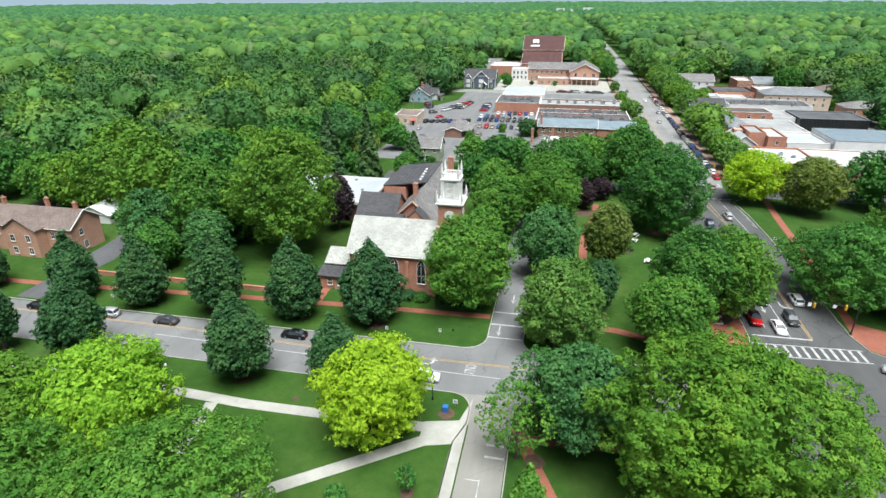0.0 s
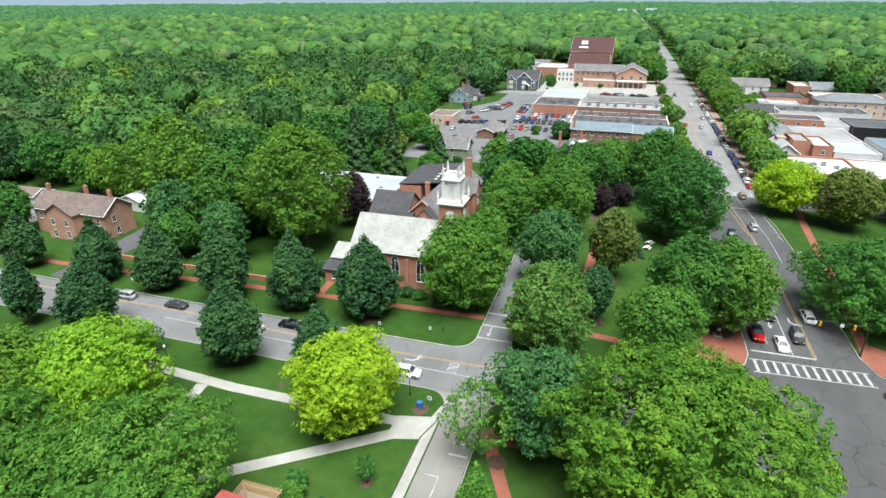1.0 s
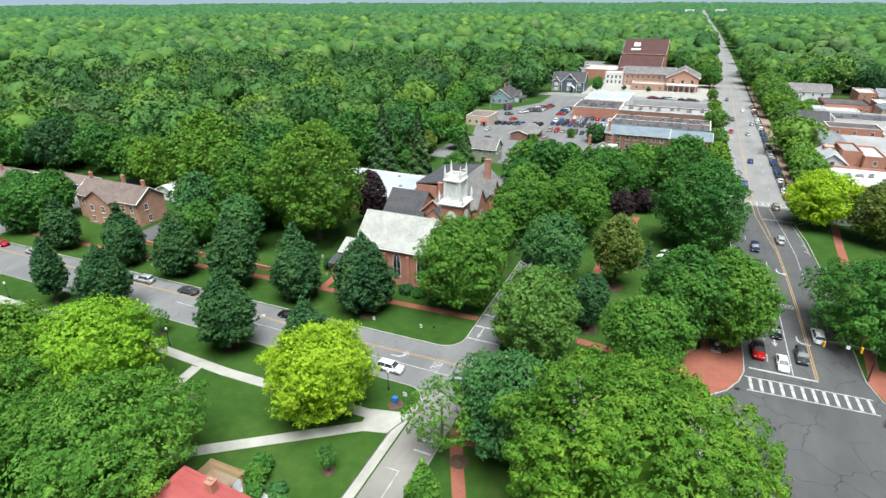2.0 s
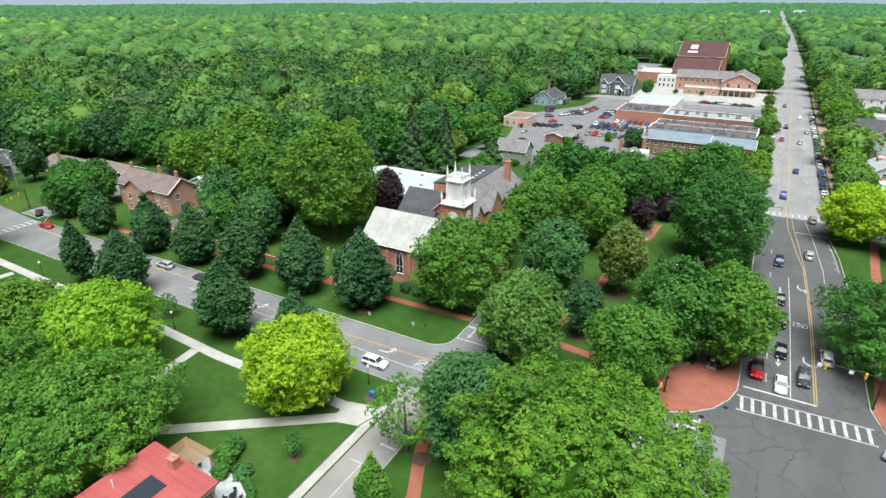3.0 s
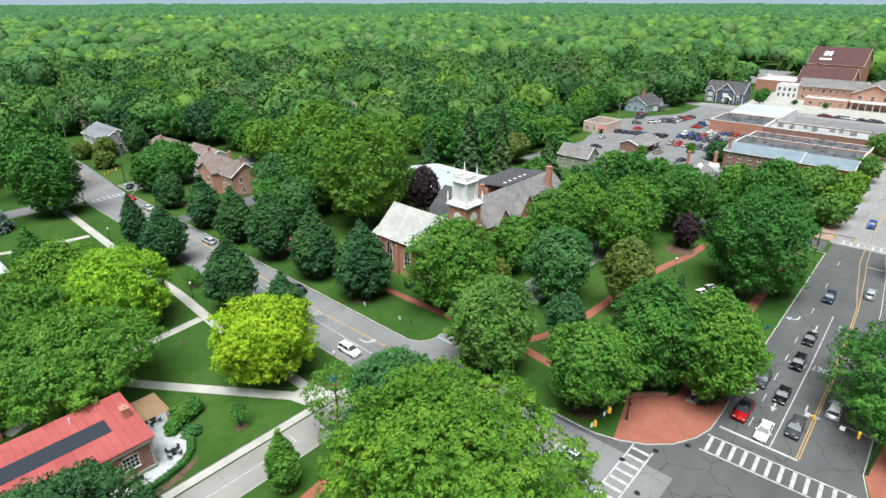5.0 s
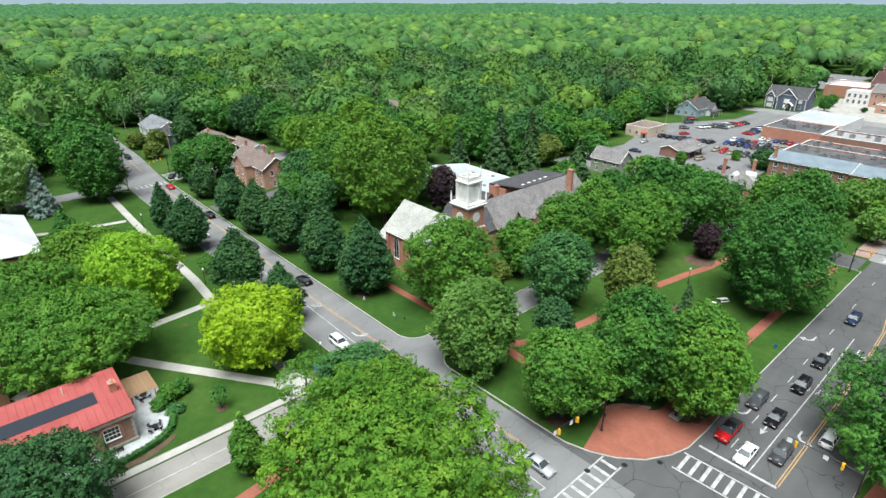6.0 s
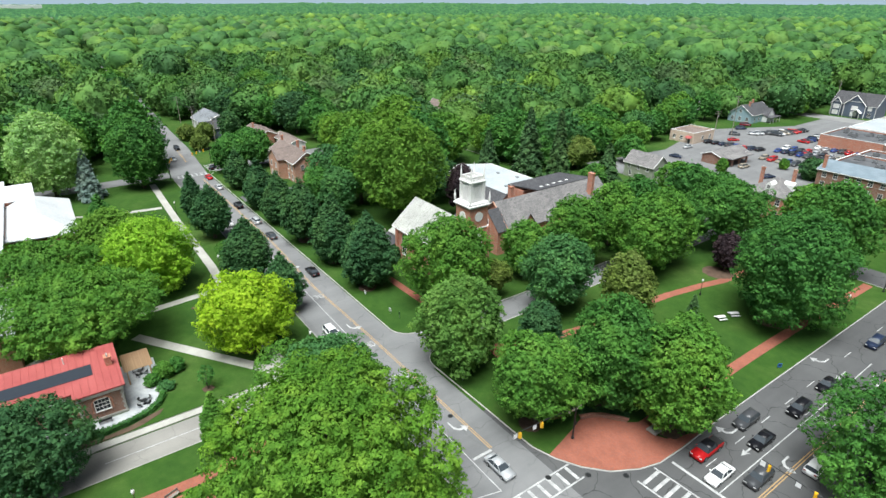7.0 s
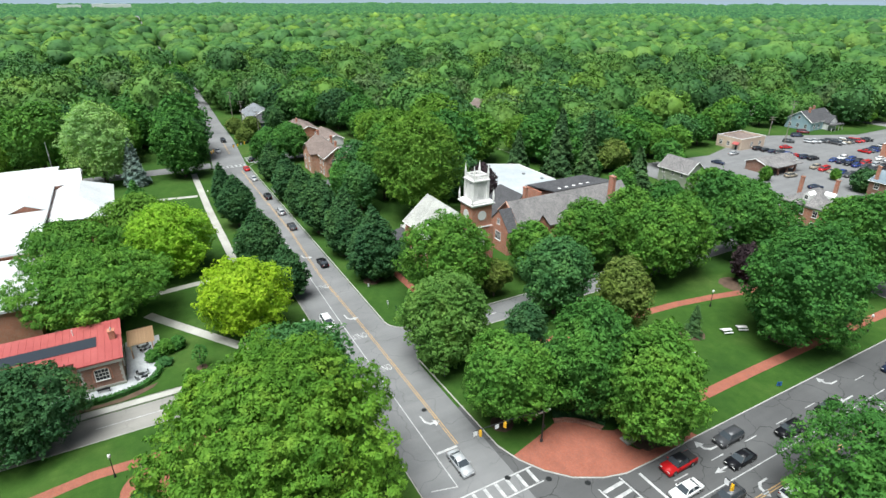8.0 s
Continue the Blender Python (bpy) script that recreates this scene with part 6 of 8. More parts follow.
def hedge(pts, w, h, label, mat=LEAF_MID, seed=1):
    rng = np.random.default_rng(seed)
    t = thing("hedge", pose(0, 0, 0.12), label, "hedge")
    bm = bmesh.new()
    ribbon(bm, pts, w * 0.8, 0.0, h * 0.85)
    part("stem_core", bm, LEAF_DARK, t)
    P = []
    for (x0, y0), (x1, y1) in zip(pts, pts[1:]):
        n = int(math.hypot(x1 - x0, y1 - y0) * 90 * (w + 2 * h) / 2)
        u = rng.uniform(0, 1, n)
        a = rng.uniform(0, math.pi, n)
        L = math.hypot(x1 - x0, y1 - y0)
        nx, ny = -(y1 - y0) / L, (x1 - x0) / L
        o = np.sign(np.cos(a)) * np.minimum(abs(np.cos(a)) * 1.4, 1) * w / 2
        zz = np.minimum(np.sin(a) * 1.5, 1.0) * h
        P.append(np.stack([x0 + (x1 - x0) * u + nx * o, y0 + (y1 - y0) * u + ny * o, zz], 1))
    P = np.concatenate(P) + rng.normal(0, 0.05, (sum(len(p) for p in P), 3))
    q = spray(rng, P, unit(rng.normal(0, 0.6, P.shape) + np.array([0, 0, 0.7])), 0.22)
    new("foliage", quad_mesh("foliage", q, np.zeros((0, 3, 3)), mat)).parent = t


hedge([(-15.2, 29.0), (-14.1, 34.0), (-13.9, 37.2), (-14.3, 40.3), (-15.1, 42.8), (-16.6, 44.7), (-18.8, 45.7)], 0.8, 0.8, "clipped green hedge curving round the patio")
hedge([(-22.6, 98.6), (-13.4, 98.9)], 1.2, 0.9, "low clipped hedge along the church path", LEAF_DARK, 3)
hedge([(22.9, 97.0), (25.0, 100.4), (28.2, 102.6)], 0.9, 0.8, "low hedge behind the brick plaza", LEAF_DARK, 4)


def shrub(x, y, r, h, mat, label, seed, count=500, leaf=0.3):
    t = thing("shrub", pose(x, y, 0.1), label, "shrub")
    q, hh, c, lr = crown_faces(seed, "round", r, 0.05, h, count, leaf)
    new("crown", quad_mesh("crown", q, hh, mat)).parent = t
    bm = bmesh.new()
    for k in range(3):
        tube(bm, [(0, 0, -0.1), (0.3 * r * math.cos(k * 2.1), 0.3 * r * math.sin(k * 2.1), h * 0.6)], [0.06, 0.02], 5)
    part("stem", bm, BARK, t)


for i, (x, y, r, h, mat, label) in enumerate([
    (-24.0, 46.8, 1.6, 2.6, LEAF_LIGHT, "leafy green shrub beside the pergola"), (-22.6, 44.8, 1.2, 2.0, LEAF_MID, "rounded shrub on the patio edge"), (-20.2, 46.4, 1.3, 1.2, LEAF_BLUE, "low blue-green shrub by the patio"), (-24.6, 49.0, 1.4, 2.4, LEAF_MID, "leafy shrub by the footpath"),
    (-41.0, 101.5, 2.4, 4.2, LEAF_DARK, "dark yew against the church wall"), (-50.5, 105.2, 2.0, 3.0, LEAF_DARK, "dark yew by the vestry"), (-29, 101.0, 1.6, 2.0, LEAF_DARK, "rounded shrub by the church wall"), (-26, 100.8, 1.5, 1.8, LEAF_MID, "rounded shrub by the church wall"),
    (-51.9, 186.5, 4.4, 8.4, LEAF_MID, "large round green bush behind the parish hall"), (-72.0, 190.0, 4.2, 6.5, LEAF_MID, "large round green bush near the lot"), (-47.4, 205.2, 1.6, 2.4, LEAF_MID, "clipped round bush by the sage house"), (11, 41.5, 1.8, 1.8, LEAF_MID, "shrub in the brick seating circle"), (5.8, 44.2, 0.7, 0.7, LEAF_LIGHT, "small plant in the seating circle"),
    (7.6, 164.5, 1.3, 1.4, LEAF_LIGHT, "flowering shrub in the park bed"), (-14.3, 256.8, 4.4, 7.6, LEAF_DARK, "dense dark tree-like bush by the car park"), (-38, 240, 2.0, 5.0, LEAF_LIGHT, "small tree in the car park"), (-26.5, 262, 1.8, 4.0, LEAF_LIGHT, "small tree among the parked cars"), (-31, 215, 4.5, 7.0, LEAF_MID, "green bushy tree by the sage house"),
    (-204, 91.5, 4.2, 7.0, LEAF_OLIVE, "yellow-olive small tree on the far corner"), (-183, 92.0, 4.0, 6.5, LEAF_OLIVE, "olive small tree on the far corner"), (-65.0, 410, 4.0, 8.0, LEAF_LIGHT, "light green tree by the blue house")]):
    shrub(x, y, r, h, mat, label, 900 + i, int(260 + r * 420), 0.26 + 0.06 * r)

# ---- houses ----
t = house("brick_house", -137.6, 106.2, -114.0, 115.6, 7.2, 10.4, "x", BRICK_PALE, BROWN_ROOF, "two-storey salmon brick house with brown hipped gables", windows=row("S", -137, -131, 2, 4.2, 1.0, 1.6) + row("S", -121, -114.5, 2, 4.2, 1.0, 1.6) + row("S", -121, -114.5, 2, 1.0, 1.0, 1.7) + [("E", 109.2, 4.5, 1.0, 1.6), ("E", 109.8, 1.0, 1.0, 1.7)], chimneys=[(-136.2, 110.9, 12.2), (-125, 112.4, 12.2), (-115.4, 110.9, 12.2)], over=0.5)
bm = bmesh.new()
gable_wall(bm, -4.6, -7.6, 4.6, -4.72, 7.2, 10.0, "y")
part("front_wall", bm, BRICK_PALE, t)
bm = bmesh.new()
gable_roof(bm, -4.6, -7.6, 4.6, -1.0, 7.2, 10.0, "y", 0.4)
part("front_roof", bm, BROWN_ROOF, t)
for z in (1.0, 4.2):
    for x in (-2.2, 2.2):
        add_window(t, "S", x, -7.6, z, 1.1, 1.6)
house("sage_house", -56.2, 207.2, -44.4, 215.5, 5.3, 8.6, "x", SIDING_GREEN, SLATE_ROOF, "sage-green clapboard house with a mottled grey roof", windows=row("S", -56, -44.6, 3, 3.5, 0.9, 1.4) + [("S", -53.5, 0.9, 0.9, 1.4)] + row("E", 207.6, 215, 2, 3.4, 0.9, 1.4), doors=[("S", -49.2, 1.6, 2.1, GLASS)])
t = house("blue_house", -89.5, 333, -77.0, 352, 4.2, 8.4, "y", SIDING_BLUE, DARK_ROOF, "pale blue clapboard house with a charcoal gable roof", windows=row("S", -89, -77.5, 3, 1.0, 1.2, 1.7) + row("E", 334, 346, 3, 1.0, 1.1, 1.6) + [("S", -83.3, 5.0, 1.0, 1.3)], chimneys=[(-84.2, 345, 10.0), (-82, 338, 9.8)])
bm = bmesh.new()
gable_wall(bm, 3.0, 0.5, 9.0, 7.5, 3.4, 6.6, "x")
part("side_wall", bm, SIDING_WHITE, t)
bm = bmesh.new()
gable_roof(bm, 2.0, 0.5, 9.0, 7.5, 3.4, 6.6, "x", 0.3)
part("side_roof", bm, DARK_ROOF, t)
for x, y in ((11.5, -1.0), (11.5, 2.0), (11.5, 5.0), (11.5, 8.0)):
    part("porch_post", boxed(x - 0.12, y - 0.12, 0, x + 0.12, y + 0.12, 2.7), TRIM, t)
part("porch_roof", boxed(9.1, -1.6, 2.7, 12.0, 8.6, 2.95), DARK_ROOF, t)
t = house("slate_blue_house", -67.0, 396, -45.6, 410, 6.4, 11.8, "x", SIDING_GREY, DARK_ROOF, "dark slate-blue house with white trim and twin gables", windows=row("S", -66, -46.5, 5, 4.2, 1.3, 1.7, 3) + row("S", -66, -58, 2, 1.0, 1.4, 1.8, 3) + row("S", -53.5, -46.5, 2, 1.0, 1.4, 1.8, 3), doors=[("S", -56, 1.4, 2.3, TRIM)])
for x0, x1, rz in ((-3.6, 6.4, 11.4), (-9.6, -5.2, 9.4)):
    bm = bmesh.new()
    gable_wall(bm, x0, -9.0, x1, -7.05, 6.4, rz, "y")
    part("gable_wall", bm, SIDING_GREY, t)
    bm = bmesh.new()
    gable_roof(bm, x0, -9.0, x1, -2.0, 6.4, rz, "y", 0.35)
    part("gable_roof", bm, DARK_ROOF, t)
    bm = bmesh.new()
    m = (x0 + x1) / 2
    for xe in (x0 - 0.4, x1 + 0.4):
        tube(bm, [(xe, -9.42, 6.3), (m, -9.42, rz + 0.2)], [0.2, 0.2], 4)
    box(bm, m - (x1 - x0) * 0.3, -9.1, 6.9 + (rz - 8) * 0.35, m + (x1 - x0) * 0.3, -9.0, 7.15 + (rz - 8) * 0.35)
    part("barge_board", bm, TRIM, t)
    add_window(t, "S", m, -9.0, 4.0, 2.2, 1.7, 4)
    add_window(t, "S", m, -9.0, 0.9, 1.6, 1.8, 3)
bm = bmesh.new()
gable_roof(bm, 1.6, -11.4, 5.2, -8.9, 2.9, 4.4, "y", 0.3)
for x in (1.9, 4.9):
    box(bm, x - 0.15, -11.2, 0, x + 0.15, -10.9, 2.9)
part("porch", bm, TRIM, t)
# broad white casings round the front windows, and corner boards
for x in [-9.7 + (k + 0.5) * 3.9 for k in range(5)]:
    if x < -3.6 or x > 6.4:
        part("casing", boxed(x - 1.0, -7.06, 3.9, x + 1.0, -7.015, 6.2), TRIM, t)
for m, w in ((1.4, 1.5), (-7.4, 1.5)):
    for z in (0.6, 3.7):
        part("casing", boxed(m - w, -9.045, z, m + w, -9.015, z + 2.3), TRIM, t)
for x, y in ((-10.7, -7.0), (10.7, -7.0), (-3.6, -9.0), (6.4, -9.0), (-9.6, -9.0), (-5.2, -9.0)):
    part("corner_board", boxed(x - 0.16, y - 0.06, 0, x + 0.16, y - 0.012, 6.3), TRIM, t)
house("grey_house", -104, 424, -88, 436, 5.6, 9.6, "x", SIDING_WHITE, BROWN_ROOF, "pale grey house with a brown roof among trees", windows=row("S", -103, -89, 4, 3.2, 1.0, 1.5) + row("E", 425, 435, 2, 3.0, 1.0, 1.5))
house("porch_house", -226, 99, -203.5, 112, 6.0, 9.4, "x", SIDING_WHITE, ASH_ROOF, "white clapboard house with a columned porch", windows=row("S", -225, -204, 5, 3.8, 1.0, 1.5) + row("E", 100, 111, 3, 1.0, 1.0, 1.6) + row("E", 100, 111, 3, 3.8, 1.0, 1.5))
house("navy_annex", -204.8, 96.8, -199.6, 105, 4.8, 7.4, "y", SIDING_GREY, DARK_ROOF, "navy gabled annex beside the white house", windows=[("S", -202.2, 2.9, 1.6, 1.2, 3), ("S", -202.2, 0.8, 1.4, 1.4, 3)])
house("brick_bungalow", -196, 113, -176, 124, 3.4, 5.6, "x", BRICK, BROWN_ROOF, "low brick bungalow with a brown roof", windows=row("S", -195, -177, 4, 1.0, 1.3, 1.3, 3), chimneys=[(-190, 117, 7.0)])
t = house("garage_row", -178, 121.5, -158.5, 128.5, 2.8, 4.4, "x", SIDING_WHITE, BROWN_ROOF, "pale garage row with dark open bays", category="garage")
# flat dark sheets on the wall stand in for shade inside the open bays
for k in range(4):
    part("bay_shade_sheet", boxed(-8.6 + k * 4.4, -3.56, 0, -5.6 + k * 4.4, -3.48, 2.3), GLASS, t)
house("white_garage", -131, 126, -121, 134, 2.8, 5.0, "y", SIDING_WHITE, WHITE_ROOF, "white garage behind the brick house", category="garage")
t = flat_block("cream_shop", -80.5, 269.8, -68.8, 285.5, 4.6, STUCCO, BROWN_ROOF, "cream stucco shop with a red awning", windows=row("S", -80, -73, 2, 1.2, 1.3, 1.6, 3) + row("E", 274, 285, 2, 1.2, 1.3, 1.6, 3))
bm = bmesh.new()
slab(bm, [(2.4, -9.2), (5.2, -9.2), (5.2, -7.86), (2.4, -7.86)], 2.3, 2.4)
for v in bm.verts:
    if v.co.y > -8:
        v.co.z += 0.9
part("awning", bm, RED_METAL, t, "red fabric awning")
add_door(t, "S", 3.8, -7.85, 1.1, 2.1, GLASS)
t = house("drive_through", -50.5, 247, -43.0, 266, 3.2, 4.6, "y", BRICK_DARK, SLATE_ROOF, "brown brick drive-through with covered lanes", category="shelter")
for y in (250, 255, 260):
    for x in (6.0, 9.0):
        part("lane_post", boxed(x - 2 - 0.3, y - 256.5 - 0.3, 0, x - 2 + 0.3, y - 256.5 + 0.3, 3.0), BRICK_DARK, t)
part("canopy", boxed(3.76, -9.2, 3.0, 8.2, 6.0, 3.3), SLATE_ROOF, t)
t = house("dormer_house", -11.5, 205.5, 0.5, 217, 7.0, 11.0, "x", BRICK, SLATE_ROOF, "red brick house with slate roof and white dormers", hip=True, windows=row("S", -11, 0, 3, 4.4, 1.1, 1.7) + row("E", 206, 216.5, 3, 4.4, 1.1, 1.7) + row("S", -11, 0, 3, 1.0, 1.1, 1.8), chimneys=[(-10.2, 211, 13.0), (-3.0, 215, 13.2)])
for x, y, face in ((0, -4.4, "S"), (4.4, 0, "E")):
    bm = bmesh.new()
    if face == "S":
        gable_wall(bm, x - 0.9, y - 0.6, x + 0.9, y + 2.4, 9.6, 10.5, "y")
    else:
        gable_wall(bm, x - 2.4, y - 0.9, x + 0.6, y + 0.9, 9.6, 10.5, "x")
    for v in bm.verts:
        v.co.z = max(v.co.z, 7.6)
    part("dormer", bm, TRIM, t)
    add_window(t, face, 0, y - 0.6 if face == "S" else x + 0.6, 8.5, 0.8, 1.0)

# ---- shops west of the main street ----
t = house("brick_bank", -9.5, 247.5, 15.0, 261.5, 6.6, 8.6, "x", BRICK_DARK, BLUE_ROOF, "long brown brick bank with a blue-grey metal roof", category="bank", windows=row("S", -9, 14.5, 7, 4.4, 1.2, 1.6) + row("S", -9, 14.5, 7, 1.0, 1.2, 1.8) + row("E", 249, 261, 3, 4.4, 1.1, 1.5), chimneys=[(-8.4, 248.6, 11.2)])
t = house("shop_corner", 15.2, 247.5, 31, 262, 6.4, 8.2, "x", BRICK, BLUE_ROOF, "brick corner shop with a pale metal roof", category="shop", windows=row("E", 248.5, 261.5, 3, 4.2, 1.1, 1.5) + row("E", 248.5, 261.5, 2, 0.6, 2.4, 2.0, 3))
flat_block("brick_store", -35.2, 309, -11.8, 333, 5.6, BRICK, SLATE_MEMBRANE, "low orange-brick store with a dark grey flat roof", "shop")
flat_block("white_roof_store", -34, 333.2, -10.5, 366, 6.0, WHITE_WALL, PALE_ROOF, "store with a white membrane roof", "shop", parapet=0.3)
flat_block("shop_row_south", -11.6, 263, 30.8, 281, 6.2, BRICK, SLATE_MEMBRANE, "red brick shop row with grey flat roof", "shop", windows=row("E", 264, 280, 4, 3.6, 1.2, 1.6) + row("W", 264, 280, 3, 3.2, 1.2, 1.4))
flat_block("shop_row_middle", -11.6, 281.2, 31.0, 295.5, 5.6, BRICK, SLATE_MEMBRANE, "brick shop row crowded with roof equipment", "shop", windows=row("E", 282, 295, 3, 0.7, 3.0, 2.2, 3))
flat_block("shop_row_north", -11.6, 309, 31.0, 326, 5.4, BRICK_DARK, GREY_ROOF, "brick shop row with dark flat roof", "shop", windows=row("E", 310, 325, 4, 0.7, 2.6, 2.2, 3))
rng = random.Random(5)
for x0, x1, y0, y1, z, n in ((-10, 29, 265, 279, 5.65, 9), (-10, 29, 283, 294, 5.05, 9), (-10, 29, 311, 324, 4.85, 8), (-33, -14, 312, 331, 5.05, 6)):
    for k in range(n):
        rooftop_unit(x0 + (x1 - x0) * (k + 0.5) / n + rng.uniform(-1, 1), rng.uniform(y0 + 1, y1 - 1), z, rng.uniform(1.4, 3.2), rng.uniform(1.1, 1.8), rng.uniform(0.9, 1.6), rng.choice((0, 90)))
t = house("civic_hall", -26, 440, 8, 455, 8.6, 12.4, "x", BRICK_PALE, SLATE_ROOF, "long red brick civic hall with slate roof", category="hall", windows=row("S", -25, 7, 9, 5.4, 1.2, 1.9) + row("S", -25, 7, 9, 1.2, 1.2, 2.0))
t = house("civic_pavilion", 4, 424, 24, 452, 8.8, 13.8, "y", BRICK_PALE, SLATE_ROOF, "pedimented red brick pavilion with pale trim", category="hall", windows=row("S", 5, 23, 3, 5.2, 1.8, 2.4, 3), over=0.7)
for k in range(6):
    bm = bmesh.new()
    tube(bm, [(-8.5 + k * 3.4, -17.5, 0), (-8.5 + k * 3.4, -17.5, 4.0)], [0.28, 0.22], 10)
    part("column", bm, TRIM, t)
part("portico_roof", boxed(-9.6, -18.6, 4.0, 9.6, -14.02, 4.7), TRIM, t)
flat_block("civic_bay", -38.5, 440, -26.2, 452, 8.0, WHITE_PAINT, WHITE_ROOF, "white painted bay beside the civic hall", "building", windows=row("S", -38, -26.6, 4, 4.6, 1.2, 1.9) + row("S", -38, -26.6, 4, 1.2, 1.2, 1.9))
flat_block("terrace_wall", -18, 420, 3.5, 432, 4.4, BRICK_PALE, TAN_ROOF, "low brick terrace block before the civic hall", "building", windows=row("S", -17, 3, 4, 1.0, 1.6, 1.6, 3))
t = house("assembly_hall", -34, 490, -2, 526, 17.5, 27.0, "x", BRICK, MAROON_ROOF, "assembly hall under a vast maroon shingle roof", category="hall", windows=row("W", 494, 528, 5, 3.0, 1.4, 3.0))
bm = bmesh.new()
for x, z, w, h in ((-9.0, 4.4, 2.6, 2.6), (-5.8, 4.4, 1.6, 2.6), (-10.2, 2.0, 7.0, 1.0)):
    y0 = -18.5 + z * 18 / 9.5
    slab(bm, [(x, y0), (x + w, y0), (x + w, y0 + h * 1.7), (x, y0 + h * 1.7)], 17.5 + z + 0.3, 17.5 + z + 0.45)
    for v in bm.verts[-8:]:
        v.co.z += (v.co.y - y0) * 9.5 / 18
part("roof_sign", bm, WHITE_PAINT, t, "white sign shapes on the roof front")
house("hall_front_wing", -33, 466, -3, 489.8, 9.5, 16.5, "x", BRICK, MAROON_ROOF, "brick front wing of the assembly hall under dark brown shingles", category="hall", windows=row("W", 466, 488, 3, 3.0, 1.4, 3.0))
flat_block("assembly_annex", -58, 468, -34.2, 500, 7.0, BRICK, WHITE_ROOF, "brick annex with a white roof beside the assembly hall", "building")
setting("lot_civic", slabbed([(-100, 500), (-61, 500), (-61, 600), (-100, 600)], -0.1, 0.014), ASPHALT_PALE, "pale asphalt lot beside the assembly hall", "car park")

# ---- shops east of the main street ----
flat_block("east_store", 66.5, 206, 86.8, 229.5, 5.6, BRICK, WHITE_ROOF, "brick store with a pale flat roof and a brick coping", "shop", windows=row("S", 67, 86.5, 6, 2.4, 1.4, 1.9), coping=BRICK)
flat_block("east_store_annex", 87, 206.5, 108, 231, 5.2, BRICK, TAN_ROOF, "brick annex with a buff gravel flat roof", "shop", windows=row("S", 88, 107, 6, 2.2, 1.3, 1.8), parapet=0.3)
t = house("white_gable_shop", 65.5, 236, 74.3, 252, 5.0, 8.0, "y", WHITE_WALL, PALE_ROOF, "white shop with a pale gable roof", category="shop", windows=row("W", 237, 251, 3, 1.0, 1.8, 2.0, 3) + [("S", 69.9, 4.0, 1.2, 1.4)])
flat_block("orange_block", 74.5, 247, 80.6, 262, 7.2, BRICK, GREY_ROOF, "narrow orange brick block with a flat roof", "shop", coping=BRICK)
flat_block("orange_block_wing", 80.8, 244, 87.5, 262, 6.4, BRICK, TAN_ROOF, "orange brick wing with a buff flat roof", "shop", windows=[("S", 84.2, 3.4, 1.0, 1.4)], coping=BRICK)
part("stair_house", boxed(-1.6, 2.0, 5.9, 1.6, 6.0, 8.4), BRICK, t)
house("hip_shop", 63.2, 263, 79.5, 283, 6.0, 10.4, "y", BRICK, ASH_ROOF, "brick shop under a grey hipped roof", category="shop", hip=True, windows=row("W", 264, 282, 5, 4.0, 1.1, 1.6))
flat_block("low_back_store", 79.8, 264, 103.0, 290, 4.6, WHITE_WALL, GREY_ROOF, "low store with a stained grey roof behind the shops", "shop", parapet=0.3)
flat_block("white_court", 88, 244, 103.6, 263.6, 4.4, WHITE_WALL, PALE_ROOF, "white-roofed building behind the shops", "building", parapet=0.4)
flat_block("white_warehouse", 104, 242, 142, 266, 6.2, WHITE_WALL, BLUE_ROOF, "long white-walled warehouse with a grey-blue roof", "building", parapet=0.2, coping=BLUE_ROOF)
flat_block("black_roof_store", 107.5, 289, 136, 310, 5.8, IRON, SLATE_MEMBRANE, "store with a black ribbed front and dark roof", "shop", coping=BLUE_ROOF, parapet=0.2)
t = thing("black_ribs", pose(121.75, 288.9, 0.4), "row of black upright ribs on the store front", "cladding")
for k in range(19):
    part("rib", boxed(-13.9 + k * 1.5, -0.12, 0, -13.7 + k * 1.5, 0.09, 5.3), IRON, t)
flat_block("brick_walkup", 77.5, 296, 97.5, 308, 6.6, BRICK, SLATE_MEMBRANE, "red brick walk-up with white windows", "shop", windows=row("S", 78, 97, 3, 3.8, 1.3, 1.5))
flat_block("grey_link", 97.7, 294, 107.2, 312, 5.0, WHITE_WALL, GREY_ROOF, "low link building with a grey roof", "building", parapet=0.3)
flat_block("white_long_store", 83, 316, 122, 336, 6.8, WHITE_WALL, SLATE_MEMBRANE, "long white-walled store with a dark membrane roof", "shop", parapet=0.5)
t = house("white_hall", 63.5, 309, 80, 324, 6.0, 9.6, "x", SIDING_WHITE, DARK_ROOF, "white clapboard hall with a charcoal roof", category="hall", windows=row("W", 310, 323, 3, 3.6, 1.0, 1.8) + [("S", 70, 3.4, 1.0, 1.8), ("S", 76, 3.4, 1.0, 1.8)])
flat_block("white_front_store", 71, 328, 81, 337, 9.0, WHITE_WALL, PALE_ROOF, "tall narrow white shop front", "shop", windows=row("S", 71.5, 80.5, 2, 6.0, 1.0, 1.5))
house("hip_brick_block", 105.5, 338, 138, 352, 9.0, 12.0, "x", STUCCO, ASH_ROOF, "three-storey peach brick block with a grey hipped roof", category="building", hip=True, windows=row("S", 106.5, 137, 7, 6.2, 1.0, 1.5) + row("S", 106.5, 137, 7, 3.2, 1.0, 1.5))
